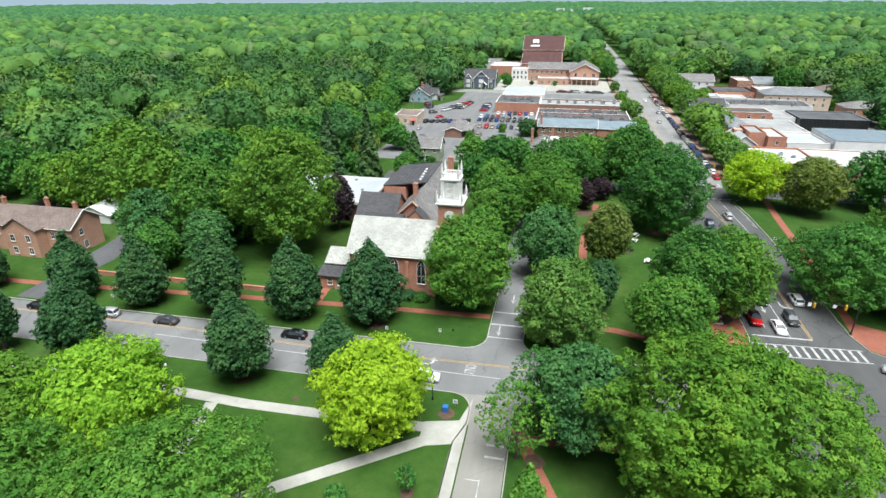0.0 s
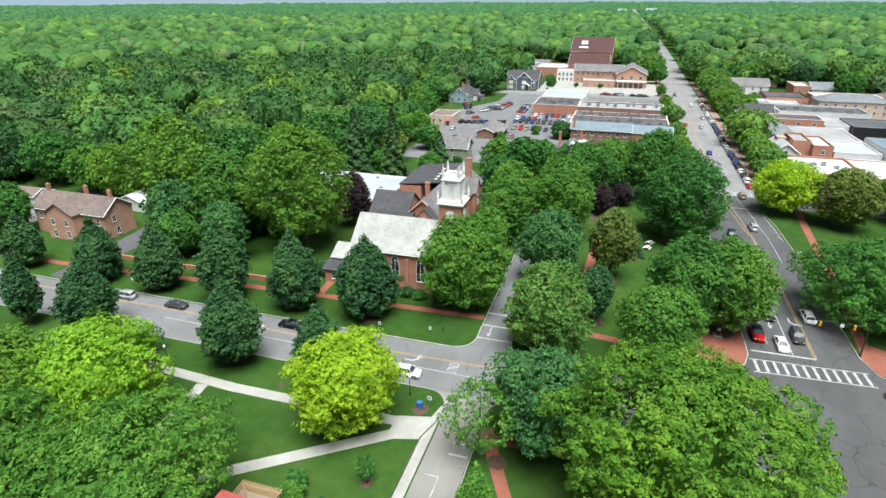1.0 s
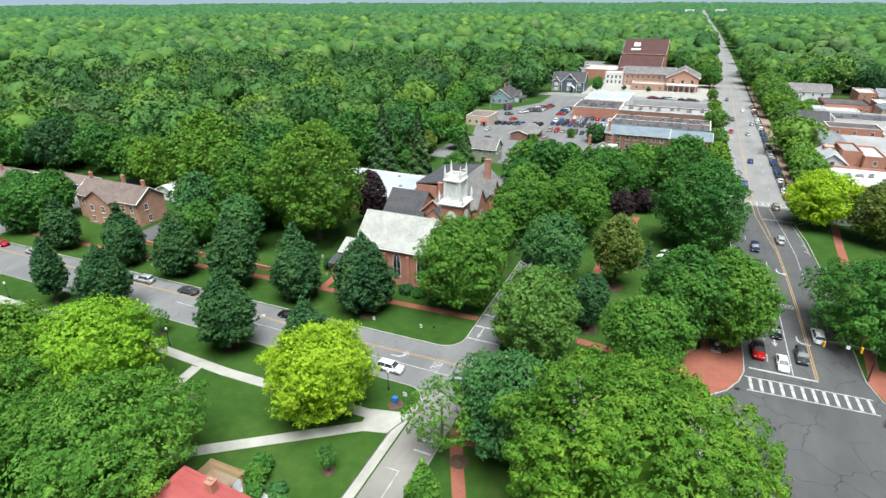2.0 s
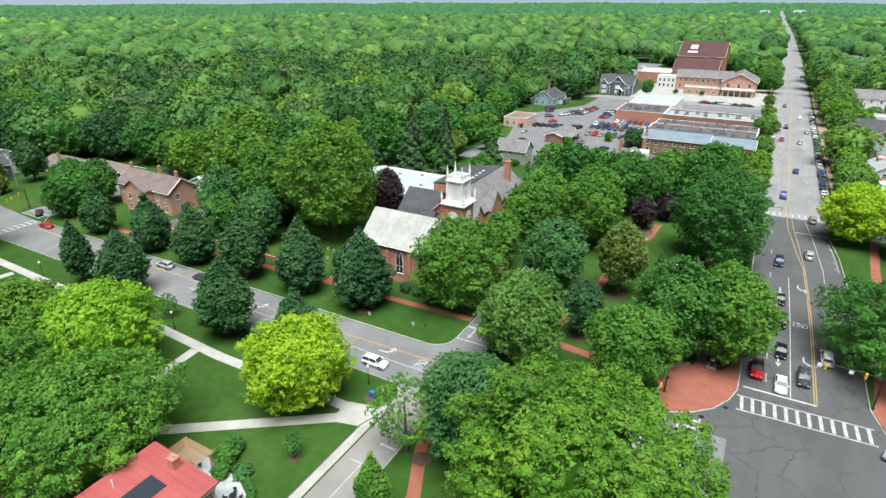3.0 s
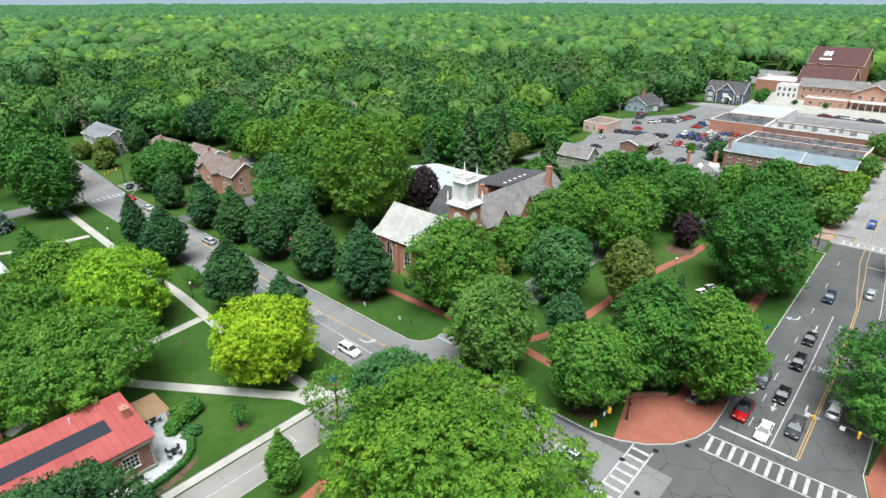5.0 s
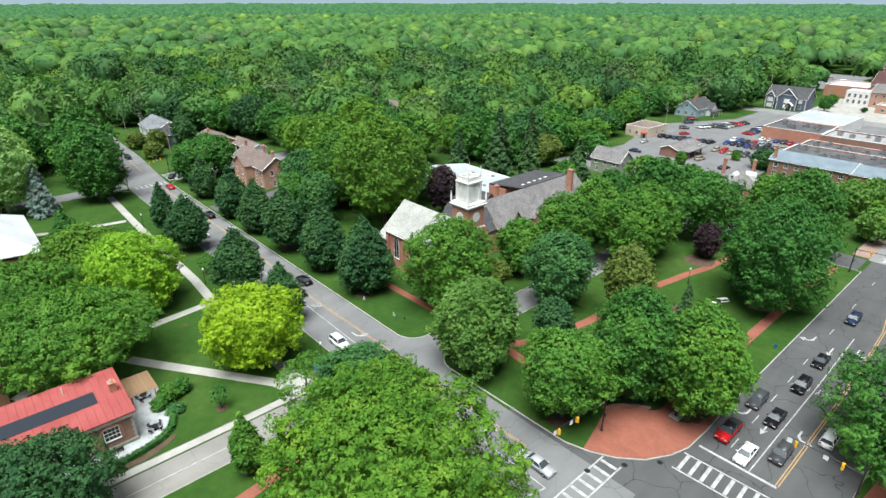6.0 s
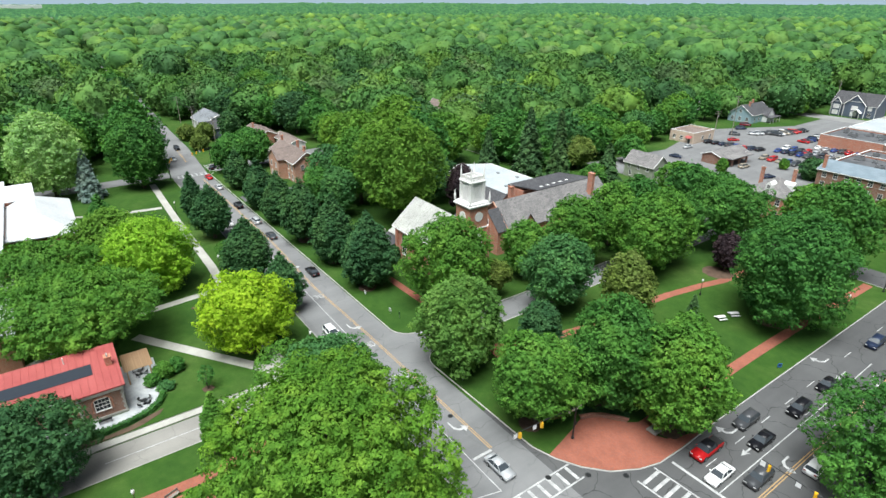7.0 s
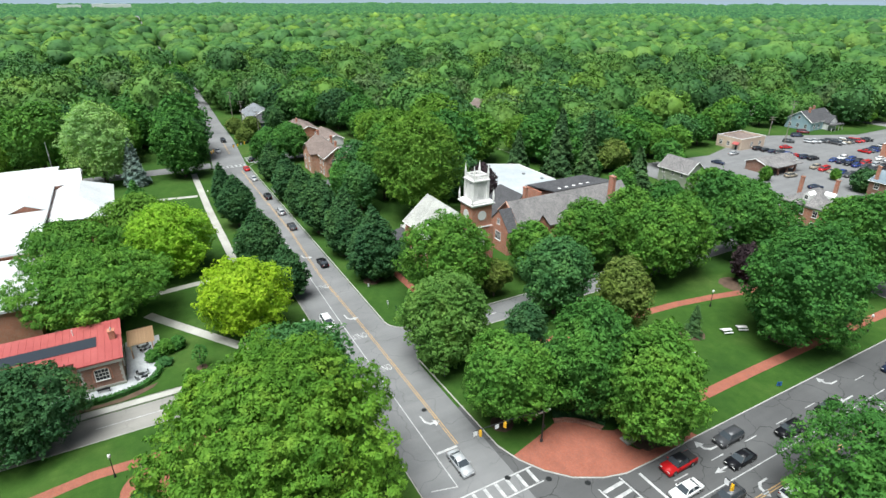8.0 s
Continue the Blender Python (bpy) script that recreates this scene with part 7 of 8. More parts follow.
flat_block("brick_shop_back", 84, 352.5, 104.8, 372, 8.0, BRICK, SLATE_MEMBRANE, "red brick shop with a dark flat roof", "shop", windows=row("S", 99, 104, 2, 4.6, 1.0, 1.5), coping=SOLAR)
flat_block("white_canopy_shop", 84, 343, 98, 352.3, 6.2, WHITE_WALL, WHITE_ROOF, "low shop under a white flat roof", "shop", windows=row("S", 84.5, 97.5, 4, 1.0, 2.2, 2.2, 3))
flat_block("white_roof_back", 108, 358, 140, 372, 8.6, BRICK, WHITE_ROOF, "brick building with a white flat roof", "building", parapet=0.3)
house("teal_street_house", 65.5, 382, 75, 396, 5.6, 8.8, "y", SIDING_BLUE, ASH_ROOF, "pale teal clapboard house beside the main street", windows=row("S", 66, 74.5, 2, 3.4, 1.0, 1.5) + row("W", 383, 395, 3, 3.4, 1.0, 1.5))
flat_block("tan_stair_block", 104, 452, 110, 458, 9.5, STUCCO, TAN_ROOF, "tall tan stuccoed block behind the shops", "building", parapet=0.3)
house("far_brick_house", 146, 372, 168, 388, 6.6, 10, "x", BRICK_PALE, BROWN_ROOF, "brick house at the edge of the woods", hip=True, windows=row("S", 147, 167, 5, 3.6, 1.0, 1.5))
house("far_brick_store", 140, 322, 162, 336, 5.6, 8.4, "x", BRICK_PALE, SLATE_ROOF, "brick building with grey hipped roof", category="building", hip=True, windows=row("S", 141, 161, 4, 3.0, 1.0, 1.5))
flat_block("pale_brick_shop", 109, 404, 118.4, 424, 7.6, BRICK, TAN_ROOF, "pale brick shop with white roof box", "shop", windows=row("S", 110, 118, 2, 4.2, 1.0, 1.5))
house("grey_gable_shop", 118.6, 402, 132, 420, 6.2, 9.4, "x", SIDING_WHITE, ASH_ROOF, "white shop with a pale grey gable roof", category="shop", windows=row("S", 119.5, 131, 3, 3.4, 1.0, 1.5))
house("white_street_house", 74, 412, 97, 428, 5.8, 9.4, "x", SIDING_WHITE, SLATE_ROOF, "white street house with a grey roof", windows=row("S", 71, 95, 5, 3.2, 1.0, 1.5))
for x, y, w, d, z in ((64, 622, 38, 20, 8.0), (106, 612, 26, 18, 6.0), (66, 578, 24, 14, 5.0), (120, 576, 10, 12, 9.0)):
    house("far_street_house", x, y, x + w, y + d, z, z + 3.4, "x", BRICK_PALE if w > 20 else SIDING_WHITE, SLATE_ROOF, "distant gabled building along the main street", hip=w > 30, windows=row("S", x + 1, x + w - 1, 6, 3.6, 1.1, 1.6))
for k in range(10):
    rooftop_unit(69 + k * 1.8 + rng.uniform(-0.6, 0.6), rng.uniform(209, 226), 5.05, rng.uniform(1.0, 2.6), 1.2, rng.uniform(0.7, 1.2)) if k % 2 else rooftop_unit(86 + k * 3.6, rng.uniform(319, 333), 6.3, 2.2, 1.4, 1.2)

for x, y, w, z in ((-3110, -90, 90, 24.0), (-3180, 95, 120, 25.0), (-3160, 20, 50, 27.0), (-24, 1990, 26, 20.0), (62, 2020, 30, 21.0)):
    flat_block("far_warehouse", x - w / 2, y - w / 2, x + w / 2, y + w / 2, z, WHITE_WALL, WHITE_ROOF, "white flat-roofed building on the horizon", "building")

for i, (x, y) in enumerate(HOMES):
    house("woodland_house", x - 6, y - 4, x + 6, y + 4, 5.0, 8.4, "x" if i % 3 else "y", (SIDING_WHITE, SIDING_GREY, BRICK_PALE)[i % 3], (SLATE_ROOF, BROWN_ROOF, DARK_ROOF)[i % 3], "gabled house half hidden among the woodland trees", windows=row("S", x - 5.5, x + 5.5, 3, 2.8, 1.0, 1.4) + row("E", y - 3.5, y + 3.5, 2, 2.8, 1.0, 1.4))

# ---- the white-roofed town hall beyond the green ----
def town_hall():
    t = thing("town_hall", pose(-95, 18, 0.1), "brick hall with broad white roofs and small gables", "hall")
    part("wall", boxed(-43, -24, 0, 30, 8.0, 8.2), BRICK, t)
    part("roof", boxed(-43.5, -24.5, 8.2, 30.5, 8.5, 8.8), WHITE_ROOF, t)
    part("north_wall", boxed(-43, 8.01, 0, -5, 14, 6.5), BRICK, t)
    part("north_roof", boxed(-43.5, 8.51, 6.5, -4.5, 14.5, 7.0), WHITE_ROOF, t)
    for x0, y0, x1, y1, ez, rz, ax in ((-30, 4, -21, 15, 8.8, 11.6, "y"), (-8, 0, 2, 7.9, 8.8, 10.4, "x")):
        bm = bmesh.new()
        gable_wall(bm, x0, y0, x1, y1, ez, rz, ax)
        part("gable_wall", bm, BRICK, t)
        bm = bmesh.new()
        gable_roof(bm, x0, y0, x1, y1, ez, rz, ax, 0.5)
        part("gable_roof", bm, WHITE_ROOF, t)
    bm = bmesh.new()
    tube(bm, [(-48, 6, 0), (-48, 6, 16)], [0.16, 0.12], 8)
    part("flue_pipe", bm, STEEL, t)
    part("north_block_wall", boxed(-23, 14.02, 0, 6.5, 22.5, 5.6), BRICK, t)
    bm = bmesh.new()
    hip_roof(bm, -23, 8.52, 6.5, 22.5, 7.1, 10.6, 0.6)
    for v in bm.verts:
        v.co.z -= 0.9 if v.co.y > 21 else 0
    part("north_block_roof", bm, WHITE_ROOF, t, "pale metal hipped roof")
    part("low_wing_wall", boxed(30.01, -20, 0, 55.5, 9.5, 7.0), BRICK, t)
    part("low_wing_roof", boxed(30.6, -20.5, 7.0, 56, 10, 7.5), WHITE_ROOF, t)


town_hall()


# ---- road markings ----
def marking(name, bm, mat, label):
    return tagged(mesh_object(name, bm, mat), label, "road marking", kind="structure")


def strip(bm, x0, y0, x1, y1, w, z=0.018):
    ribbon(bm, [(x0, y0), (x1, y1)], w, z - 0.006, z)


bm = bmesh.new()
for o in (-0.17, 0.17):
    ribbon(bm, [(47.6 + o, 100.6), (47.6 + o, 126), (47.3 + o, 142), (46.8 + o, 156), (46.2 - 0.35 + o * 2.6, 165), (44.95 + o * 3.6, 175), (44.1 + o * 4, 183), (43.3 + o * 3, 206)], 0.16, 0.012, 0.018)
    strip(bm, 43.3 + o, 207, 44.8 + o, 470, 0.14)
    strip(bm, 20.8, 81.4 + o, -14.5, 81.2 + o, 0.14)
    ribbon(bm, [(-14.5, 81.2 + o), (-40, 80.6 + o), (-70, 81.8 + o), (-138, 81.6 + o)], 0.14, 0.012, 0.018)
    strip(bm, -165, 82 + o * 0.9, -192, 83.4 + o * 0.9, 0.14)
marking("road_marking_yellow", bm, ROAD_YELLOW, "double yellow centre lines")
bm = bmesh.new()
ribbon(bm, [(44.1, 100.5), (44.0, 128), (43.7, 149)], 0.16, 0.012, 0.018)
strip(bm, 37.3, 100.2, 47.7, 100.3, 0.42)
ribbon(bm, [(50.8, 142), (50.7, 156), (49.6, 172), (47.7, 191)], 0.14, 0.012, 0.018)
strip(bm, 44.9, 180.6, 53.3, 180.6, 0.36)
ribbon(bm, [(53.9, 157), (53.5, 166), (52.5, 177)], 0.14, 0.012, 0.018)
for k in range(5):
    strip(bm, 52.6 + 0.1 * k, 175.5 - 4 * k, 53.3 + 0.1 * k, 174.3 - 4 * k, 0.14)
strip(bm, 27.6, 77.6, -17, 77.9, 0.16)
ribbon(bm, [(-17, 77.9), (-48, 78.4), (-72, 78.8)], 0.16, 0.012, 0.018)
strip(bm, 21.1, 77.9, 21.1, 81.2, 0.42)
strip(bm, 27.5, 77.6, 26.6, 74.2, 0.16)
strip(bm, -11, 94.6, -4.2, 94.6, 0.45)
strip(bm, -10.9, 99.2, -4.2, 99.2, 0.45)
strip(bm, -10.8, 90.0, -4.2, 90.0, 0.3)
for y in (62.5, 60.2):
    strip(bm, -7.4, y, -4.7, y, 0.4)
strip(bm, -7.5, 36, -7.5, 56, 0.14)
strip(bm, -9.4, 55.8, -7.5, 55.8, 0.14)
marking("road_marking_white", bm, ROAD_WHITE, "white lane and stop lines")
bm = bmesh.new()
for k, y in enumerate((104.6, 112, 119.4, 126.8, 134.2, 148.6, 163.2, 178.4)):
    strip(bm, 40.5 - 0.01 * (y - 104), y - 1.3, 40.5 - 0.01 * (y - 104), y + 1.3, 0.14)
for y in range(210, 460, 11):
    strip(bm, 40.4, y, 40.4, y + 3, 0.14)
    strip(bm, 49.2, y, 49.2, y + 3, 0.14)
marking("road_marking_dashes", bm, ROAD_WHITE, "dashed white lane lines")


def crosswalk(name, p0, p1, depth, bars, label):
    """Two border lines and the bars between them, each bar a piece of its own."""
    p0, p1 = Vector(p0), Vector(p1)
    d = (p1 - p0).normalized()
    n = Vector((-d.y, d.x))
    bm = bmesh.new()
    for s in (-0.5, 0.5):
        a, b = p0 + n * depth * s, p1 + n * depth * s
        strip(bm, a.x, a.y, b.x, b.y, 0.24)
    base = marking(name, bm, ROAD_WHITE, label)
    me = None
    L = (p1 - p0).length
    for k in range(bars):
        c = p0 + d * L * (k + 0.5) / bars
        if me is None:
            b = bmesh.new()
            strip(b, 0, -depth / 2 + 0.2, 0, depth / 2 - 0.2, 0.5)
            me = bpy.data.meshes.new("stripe")
            b.to_mesh(me)
            b.free()
            me.materials.append(ROAD_WHITE)
        ob = new("stripe", me)
        ob.parent = base
        ob.matrix_basis = pose(c.x, c.y, 0, 0, 0, math.degrees(math.atan2(d.y, d.x)))


crosswalk("crosswalk_north", (36.6, 95.4), (55.0, 96.3), 3.8, 12, "white ladder crosswalk over the main street")
crosswalk("crosswalk_west", (30.7, 74.4), (30.7, 88.2), 2.8, 8, "white ladder crosswalk over the cross street")
crosswalk("crosswalk_far", (-145, 74), (-145.4, 85), 3.0, 7, "faded ladder crosswalk at the far crossing")
crosswalk("crosswalk_far_side", (-156.6, 87.6), (-146.6, 87.6), 2.6, 6, "faded ladder crosswalk over the side street")
crosswalk("crosswalk_shops", (37.4, 194.6), (53.4, 195.2), 2.8, 10, "ladder crosswalk by the shops")


def arrow(x, y, turn, kind):
    """A lane arrow: straight or bent to one side."""
    bm = bmesh.new()
    z0, z1 = 0.012, 0.018
    if kind == "straight":
        slab(bm, [(-0.1, -1.5), (0.1, -1.5), (0.1, 0.5), (0.42, 0.3), (0, 1.5), (-0.42, 0.3), (-0.1, 0.5)], z0, z1)
    else:
        s = 1 if kind == "right" else -1
        pts = [(-0.11, -1.5), (0.11, -1.5), (0.13, -0.4), (0.5, 0.15), (0.95, 0.2), (0.95, -0.2), (1.75, 0.4), (0.95, 1.0), (0.95, 0.55), (0.4, 0.5), (-0.08, -0.1)]
        slab(bm, [(s * a, b) for a, b in (pts if s > 0 else pts[::-1])], z0, z1)
    ob = marking("road_arrow", bm, ROAD_WHITE, "white painted lane arrow")
    ob.matrix_basis = pose(x, y, 0, 0, 0, turn) @ Matrix.Diagonal((1.25, 1.25, 1, 1))


for x, y, turn, kind in ((46.1, 112.6, 180, "left"), (45.5, 143.6, 180, "left"), (42.2, 111.0, 180, "straight"), (39.0, 112.2, 180, "right"), (38.7, 142.6, 180, "right"), (42.1, 140.8, 180, "straight"),
                         (14.8, 79.4, -90, "left"), (-19.5, 79.5, -90, "left"), (-52, 80.0, -90, "left"), (-8.9, 92.5, 180, "straight"), (-7.3, 105, 180, "straight")):
    arrow(x, y, turn, kind)


def road_word(word, x, y, turn):
    cu = bpy.data.curves.new("road_word", "FONT")
    cu.body, cu.size, cu.align_x, cu.align_y, cu.extrude = word, 1.3, "CENTER", "CENTER", 0.003
    cu.materials.append(ROAD_WHITE)
    ob = new("road_word", cu)
    ob.matrix_basis = pose(x, y, 0.016, 0, 0, turn) @ Matrix.Diagonal((0.78, 2.0, 1, 1))
    tagged(ob, "white painted ONLY lettering on the lane", "road marking", kind="structure")


for x, y, turn in ((45.7, 126.6, 180), (42.1, 126.2, 180), (-1.0, 79.4, -90), (-12.5, 79.4, -90), (-35, 79.4, -90)):
    road_word("ONLY", x, y, turn)
for x, y in ((32.2, 88.9), (29.4, 84.2), (35.2, 93.0), (33.5, 80.0), (12.0, 80.6)):
    bm = bmesh.new()
    tube(bm, [(x, y, 0.0), (x, y, 0.022)], [0.42, 0.42], 18)
    for k in range(4):
        box(bm, x - 0.28, y - 0.24 + k * 0.14, 0.02, x + 0.28, y - 0.19 + k * 0.14, 0.028)
    tagged(mesh_object("manhole_cover", bm, IRON), "dark cast-iron manhole cover set in the asphalt", "manhole", kind="structure")


# ---- vehicles ----
PAINTS = {}
for key, c0, metal in (("black", (0.009, 0.009, 0.011), 0.0), ("dark_grey", (0.06, 0.062, 0.066), 0.4), ("silver", (0.42, 0.43, 0.44), 0.6), ("white", (0.75, 0.75, 0.74), 0.0), ("red", (0.42, 0.012, 0.014), 0.1), ("blue", (0.02, 0.05, 0.2), 0.3), ("navy", (0.02, 0.03, 0.06), 0.3), ("green", (0.03, 0.12, 0.08), 0.2), ("maroon", (0.13, 0.012, 0.02), 0.2), ("yellow", (0.7, 0.38, 0.02), 0.0), ("tan", (0.3, 0.26, 0.2), 0.3)):
    PAINTS[key] = paint("car_paint_" + key, c0, 0.3, metal * 0.3, 0.12)
    PAINTS[key].node_tree.nodes["Principled BSDF"].inputs["Specular IOR Level"].default_value = 0.2
HEADLIGHT = paint("headlight_lens", (0.7, 0.7, 0.68), 0.1)
TAILLIGHT = paint("taillight_lens", (0.25, 0.008, 0.008), 0.2)
ALLOY = paint("alloy_rim", (0.45, 0.46, 0.47), 0.3, 0.9)
CAR_GLASS = paint("car_glass", (0.045, 0.054, 0.062), 0.12)
CAR_GLASS.node_tree.nodes["Principled BSDF"].inputs["Specular IOR Level"].default_value = 0.25
# side outlines: nose to tail along x, height; half-widths follow the height
SHAPES = {
    "sedan": dict(L=4.75, W=1.82, body=[(-2.37, 0.35), (-2.36, 0.72), (-2.2, 0.86), (-1.6, 0.92), (-1.05, 0.97), (1.5, 1.0), (2.1, 0.99), (2.34, 0.9), (2.37, 0.4)], cabin=[(-1.15, 0.95), (-0.4, 1.42), (0.55, 1.46), (1.05, 1.38), (1.75, 0.98)], wheel=0.33),
    "suv": dict(L=4.7, W=1.88, body=[(-2.35, 0.42), (-2.34, 0.85), (-2.2, 1.0), (-1.5, 1.08), (-1.1, 1.12), (2.2, 1.14), (2.32, 1.05), (2.35, 0.45)], cabin=[(-1.2, 1.1), (-0.55, 1.66), (1.5, 1.72), (1.95, 1.62), (2.25, 1.12)], wheel=0.37),
    "van": dict(L=5.1, W=1.96, body=[(-2.55, 0.42), (-2.54, 0.85), (-2.3, 1.02), (-1.8, 1.12), (2.5, 1.2), (2.55, 0.45)], cabin=[(-1.9, 1.1), (-1.1, 1.75), (2.2, 1.82), (2.5, 1.2)], wheel=0.36),
    "pickup": dict(L=5.5, W=1.95, body=[(-2.75, 0.5), (-2.74, 1.0), (-2.6, 1.12), (-1.5, 1.16), (2.7, 1.18), (2.75, 0.55)], cabin=[(-1.35, 1.14), (-0.85, 1.82), (0.75, 1.84), (1.0, 1.16)], wheel=0.41),
}


def loft(bm, prof, floor, hw, lean):
    """A closed shell over a side outline, narrowed with height."""
    zs = [z for _, z in prof]
    z0, z1 = min(zs), max(zs)

    def wide(z):
        return hw - lean * max(0.0, (z - z0) / max(z1 - z0, 0.01)) ** 1.6
    sides = []
    for s in (-1, 1):
        sides.append(([bm.verts.new((x, s * wide(z), z)) for x, z in prof], [bm.verts.new((x, s * hw * 0.97, floor)) for x, z in (prof[0], prof[-1])]))
    (a, al), (b, bl) = sides
    n = len(prof)
    for i in range(n - 1):
        bm.faces.new((a[i], a[i + 1], b[i + 1], b[i]))
    bm.faces.new((al[0], a[0], b[0], bl[0]))
    bm.faces.new((a[-1], al[1], bl[1], b[-1]))
    bm.faces.new((al[1], al[0], bl[0], bl[1]))
    bm.faces.new([al[0]] + [al[1]] + a[::-1])
    bm.faces.new([bl[1]] + [bl[0]] + b)
    bmesh.ops.recalc_face_normals(bm, faces=bm.faces[:])


def car(kind, colour):
    s = SHAPES[kind]
    names = {"sedan": "car", "suv": "car", "van": "van", "pickup": "pickup_truck"}
    look_of = {"sedan": "sedan", "suv": "sport utility car", "van": "passenger van", "pickup": "crew-cab pickup truck"}
    t = thing(names[kind], Matrix(), f"{colour.replace('_', ' ')} {look_of[kind]} standing on the asphalt", "car", "cars on the streets")
    hw = s["W"] / 2
    bm = bmesh.new()
    loft(bm, s["body"], 0.24, hw, 0.07)
    bmesh.ops.bevel(bm, geom=bm.edges[:], offset=0.05, segments=2, affect="EDGES")
    body = part("body", bm, PAINTS[colour], t)
    for p in body.data.polygons:
        p.use_smooth = True
    bm = bmesh.new()
    cab = s["cabin"]
    loft(bm, cab, cab[0][1] - 0.05, hw - 0.06, 0.2)
    part("glasshouse", bm, CAR_GLASS, t)
    skin = PAINTS["black"] if colour == "red" and kind == "pickup" else PAINTS[colour]
    top = max(z for _, z in cab)
    bm = bmesh.new()
    loft(bm, [(cab[1][0] - 0.02, cab[1][1] - 0.01)] + [(x, z + 0.03) for x, z in cab[1:-1]] + [(cab[-2][0] + 0.03, cab[-2][1] - 0.01)], min(cab[1][1], cab[-2][1]) - 0.03, hw - 0.22, 0.07)
    roof = part("roof", bm, skin, t)
    for p in roof.data.polygons:
        p.use_smooth = len(p.vertices) == 4
    m = (cab[1][0] + cab[-2][0]) / 2
    for y in (-1, 1):
        for foot, head, r in (((cab[0][0] + 0.06, cab[0][1]), (cab[1][0], cab[1][1] + 0.01), 0.045), ((cab[-1][0] - 0.06, cab[-1][1]), (cab[-2][0], cab[-2][1] + 0.01), 0.055), ((m, cab[0][1]), (m, top - 0.01), 0.04)):
            bm = bmesh.new()
            tube(bm, [(foot[0], y * (hw - 0.08), foot[1]), (head[0], y * (hw - 0.25), head[1])], [r, r], 5)
            part("pillar", bm, skin, t)
    if kind == "pickup":
        part("cargo_bed", boxed(1.15, -hw + 0.16, 1.0, 2.62, hw - 0.16, 1.22), RUBBER, t)
    r = s["wheel"]
    for x in (-s["L"] * 0.31, s["L"] * 0.3):
        for y in (-1, 1):
            bm = bmesh.new()
            tube(bm, [(x, y * (hw - 0.2), r), (x, y * (hw - 0.16), r), (x, y * (hw + 0.0), r), (x, y * (hw + 0.03), r)], [r * 0.9, r, r, r * 0.88], 16)
            w = part("wheel", bm, RUBBER, t)
            bm = bmesh.new()
            tube(bm, [(x, y * (hw + 0.0), r), (x, y * (hw + 0.045), r)], [r * 0.62, r * 0.56], 12)
            part("rim", bm, ALLOY, w)
    for y in (-1, 1):
        zf, zr = s["body"][1][1] - 0.08, s["body"][-2][1] - 0.12
        part("headlight", boxed(-s["L"] / 2 - 0.015, y * (hw - 0.3) - 0.2, zf - 0.13, -s["L"] / 2 + 0.1, y * (hw - 0.3) + 0.2, zf + 0.02), HEADLIGHT, t)
        part("taillight", boxed(s["L"] / 2 - 0.1, y * (hw - 0.25) - 0.16, zr - 0.15, s["L"] / 2 + 0.015, y * (hw - 0.25) + 0.16, zr + 0.02), TAILLIGHT, t)
        part("mirror", boxed(cab[0][0] + 0.25, y * (hw + 0.08) - 0.09, cab[0][1] + 0.02, cab[0][0] + 0.37, y * (hw + 0.08) + 0.09, cab[0][1] + 0.16), PAINTS[colour], t)
    return t


CARS = {}


def place_car(kind, colour, x, y, heading, z=0.012):
    """heading: degrees of the nose, 0 to the east, 90 to the north."""
    m = pose(x, y, z, 0, 0, heading + 180)
    if (kind, colour) in CARS:
        return copy_thing(CARS[kind, colour], m)
    CARS[kind, colour] = car(kind, colour)
    CARS[kind, colour].matrix_basis = m
    return CARS[kind, colour]


S, N, E, W = -90, 90, 0, 180
for c in (
    # waiting at the signals and driving on the main street
    ("pickup", "red", 39.0, 105.7, S), ("sedan", "white", 42.6, 102.9, S), ("suv", "dark_grey", 39.0, 116.1, S), ("sedan", "black", 42.5, 113.9, S), ("suv", "dark_grey", 45.9, 106.6, S), ("suv", "black", 42.3, 125.4, S), ("sedan", "black", 42.1, 135.4, S), ("suv", "navy", 41.6, 156, S), ("suv", "white", 49.5, 115.0, N), ("suv", "silver", 47.9, 163.5, N), ("suv", "tan", 49.4, 191.5, N),
    ("sedan", "silver", 24.6, 79.7, E), ("suv", "silver", 57.5, 91.5, 160),
    ("suv", "blue", 42, 212, S), ("sedan", "blue", 45.6, 246, N), ("sedan", "red", 40.5, 300, S), ("sedan", "silver", 47.5, 297, N), ("suv", "silver", 50.5, 322, N), ("suv", "black", 42, 330, S), ("sedan", "white", 48, 360, N), ("suv", "dark_grey", 41, 395, S),
    # the cross street
    ("sedan", "black", -46.0, 83.0, W), ("sedan", "dark_grey", -72.6, 82.8, W), ("suv", "silver", -85.8, 83.0, W), ("suv", "black", -101.6, 82.9, W), ("suv", "white", -19.2, 75.4, E), ("sedan", "white", -88.5, 76.2, E), ("sedan", "silver", -124, 83.2, W), ("sedan", "red", -137.6, 83.4, W), ("sedan", "black", -150, 88, 150), ("suv", "black", -188, 83.4, E), ("sedan", "silver", -170.5, 78.4, E), ("suv", "tan", -30, 179.5, E),
):
    place_car(*c)
rng = random.Random(21)
COLOURS = ["black", "black", "black", "dark_grey", "dark_grey", "silver", "silver", "white", "white", "white", "red", "blue", "navy", "maroon", "tan"]


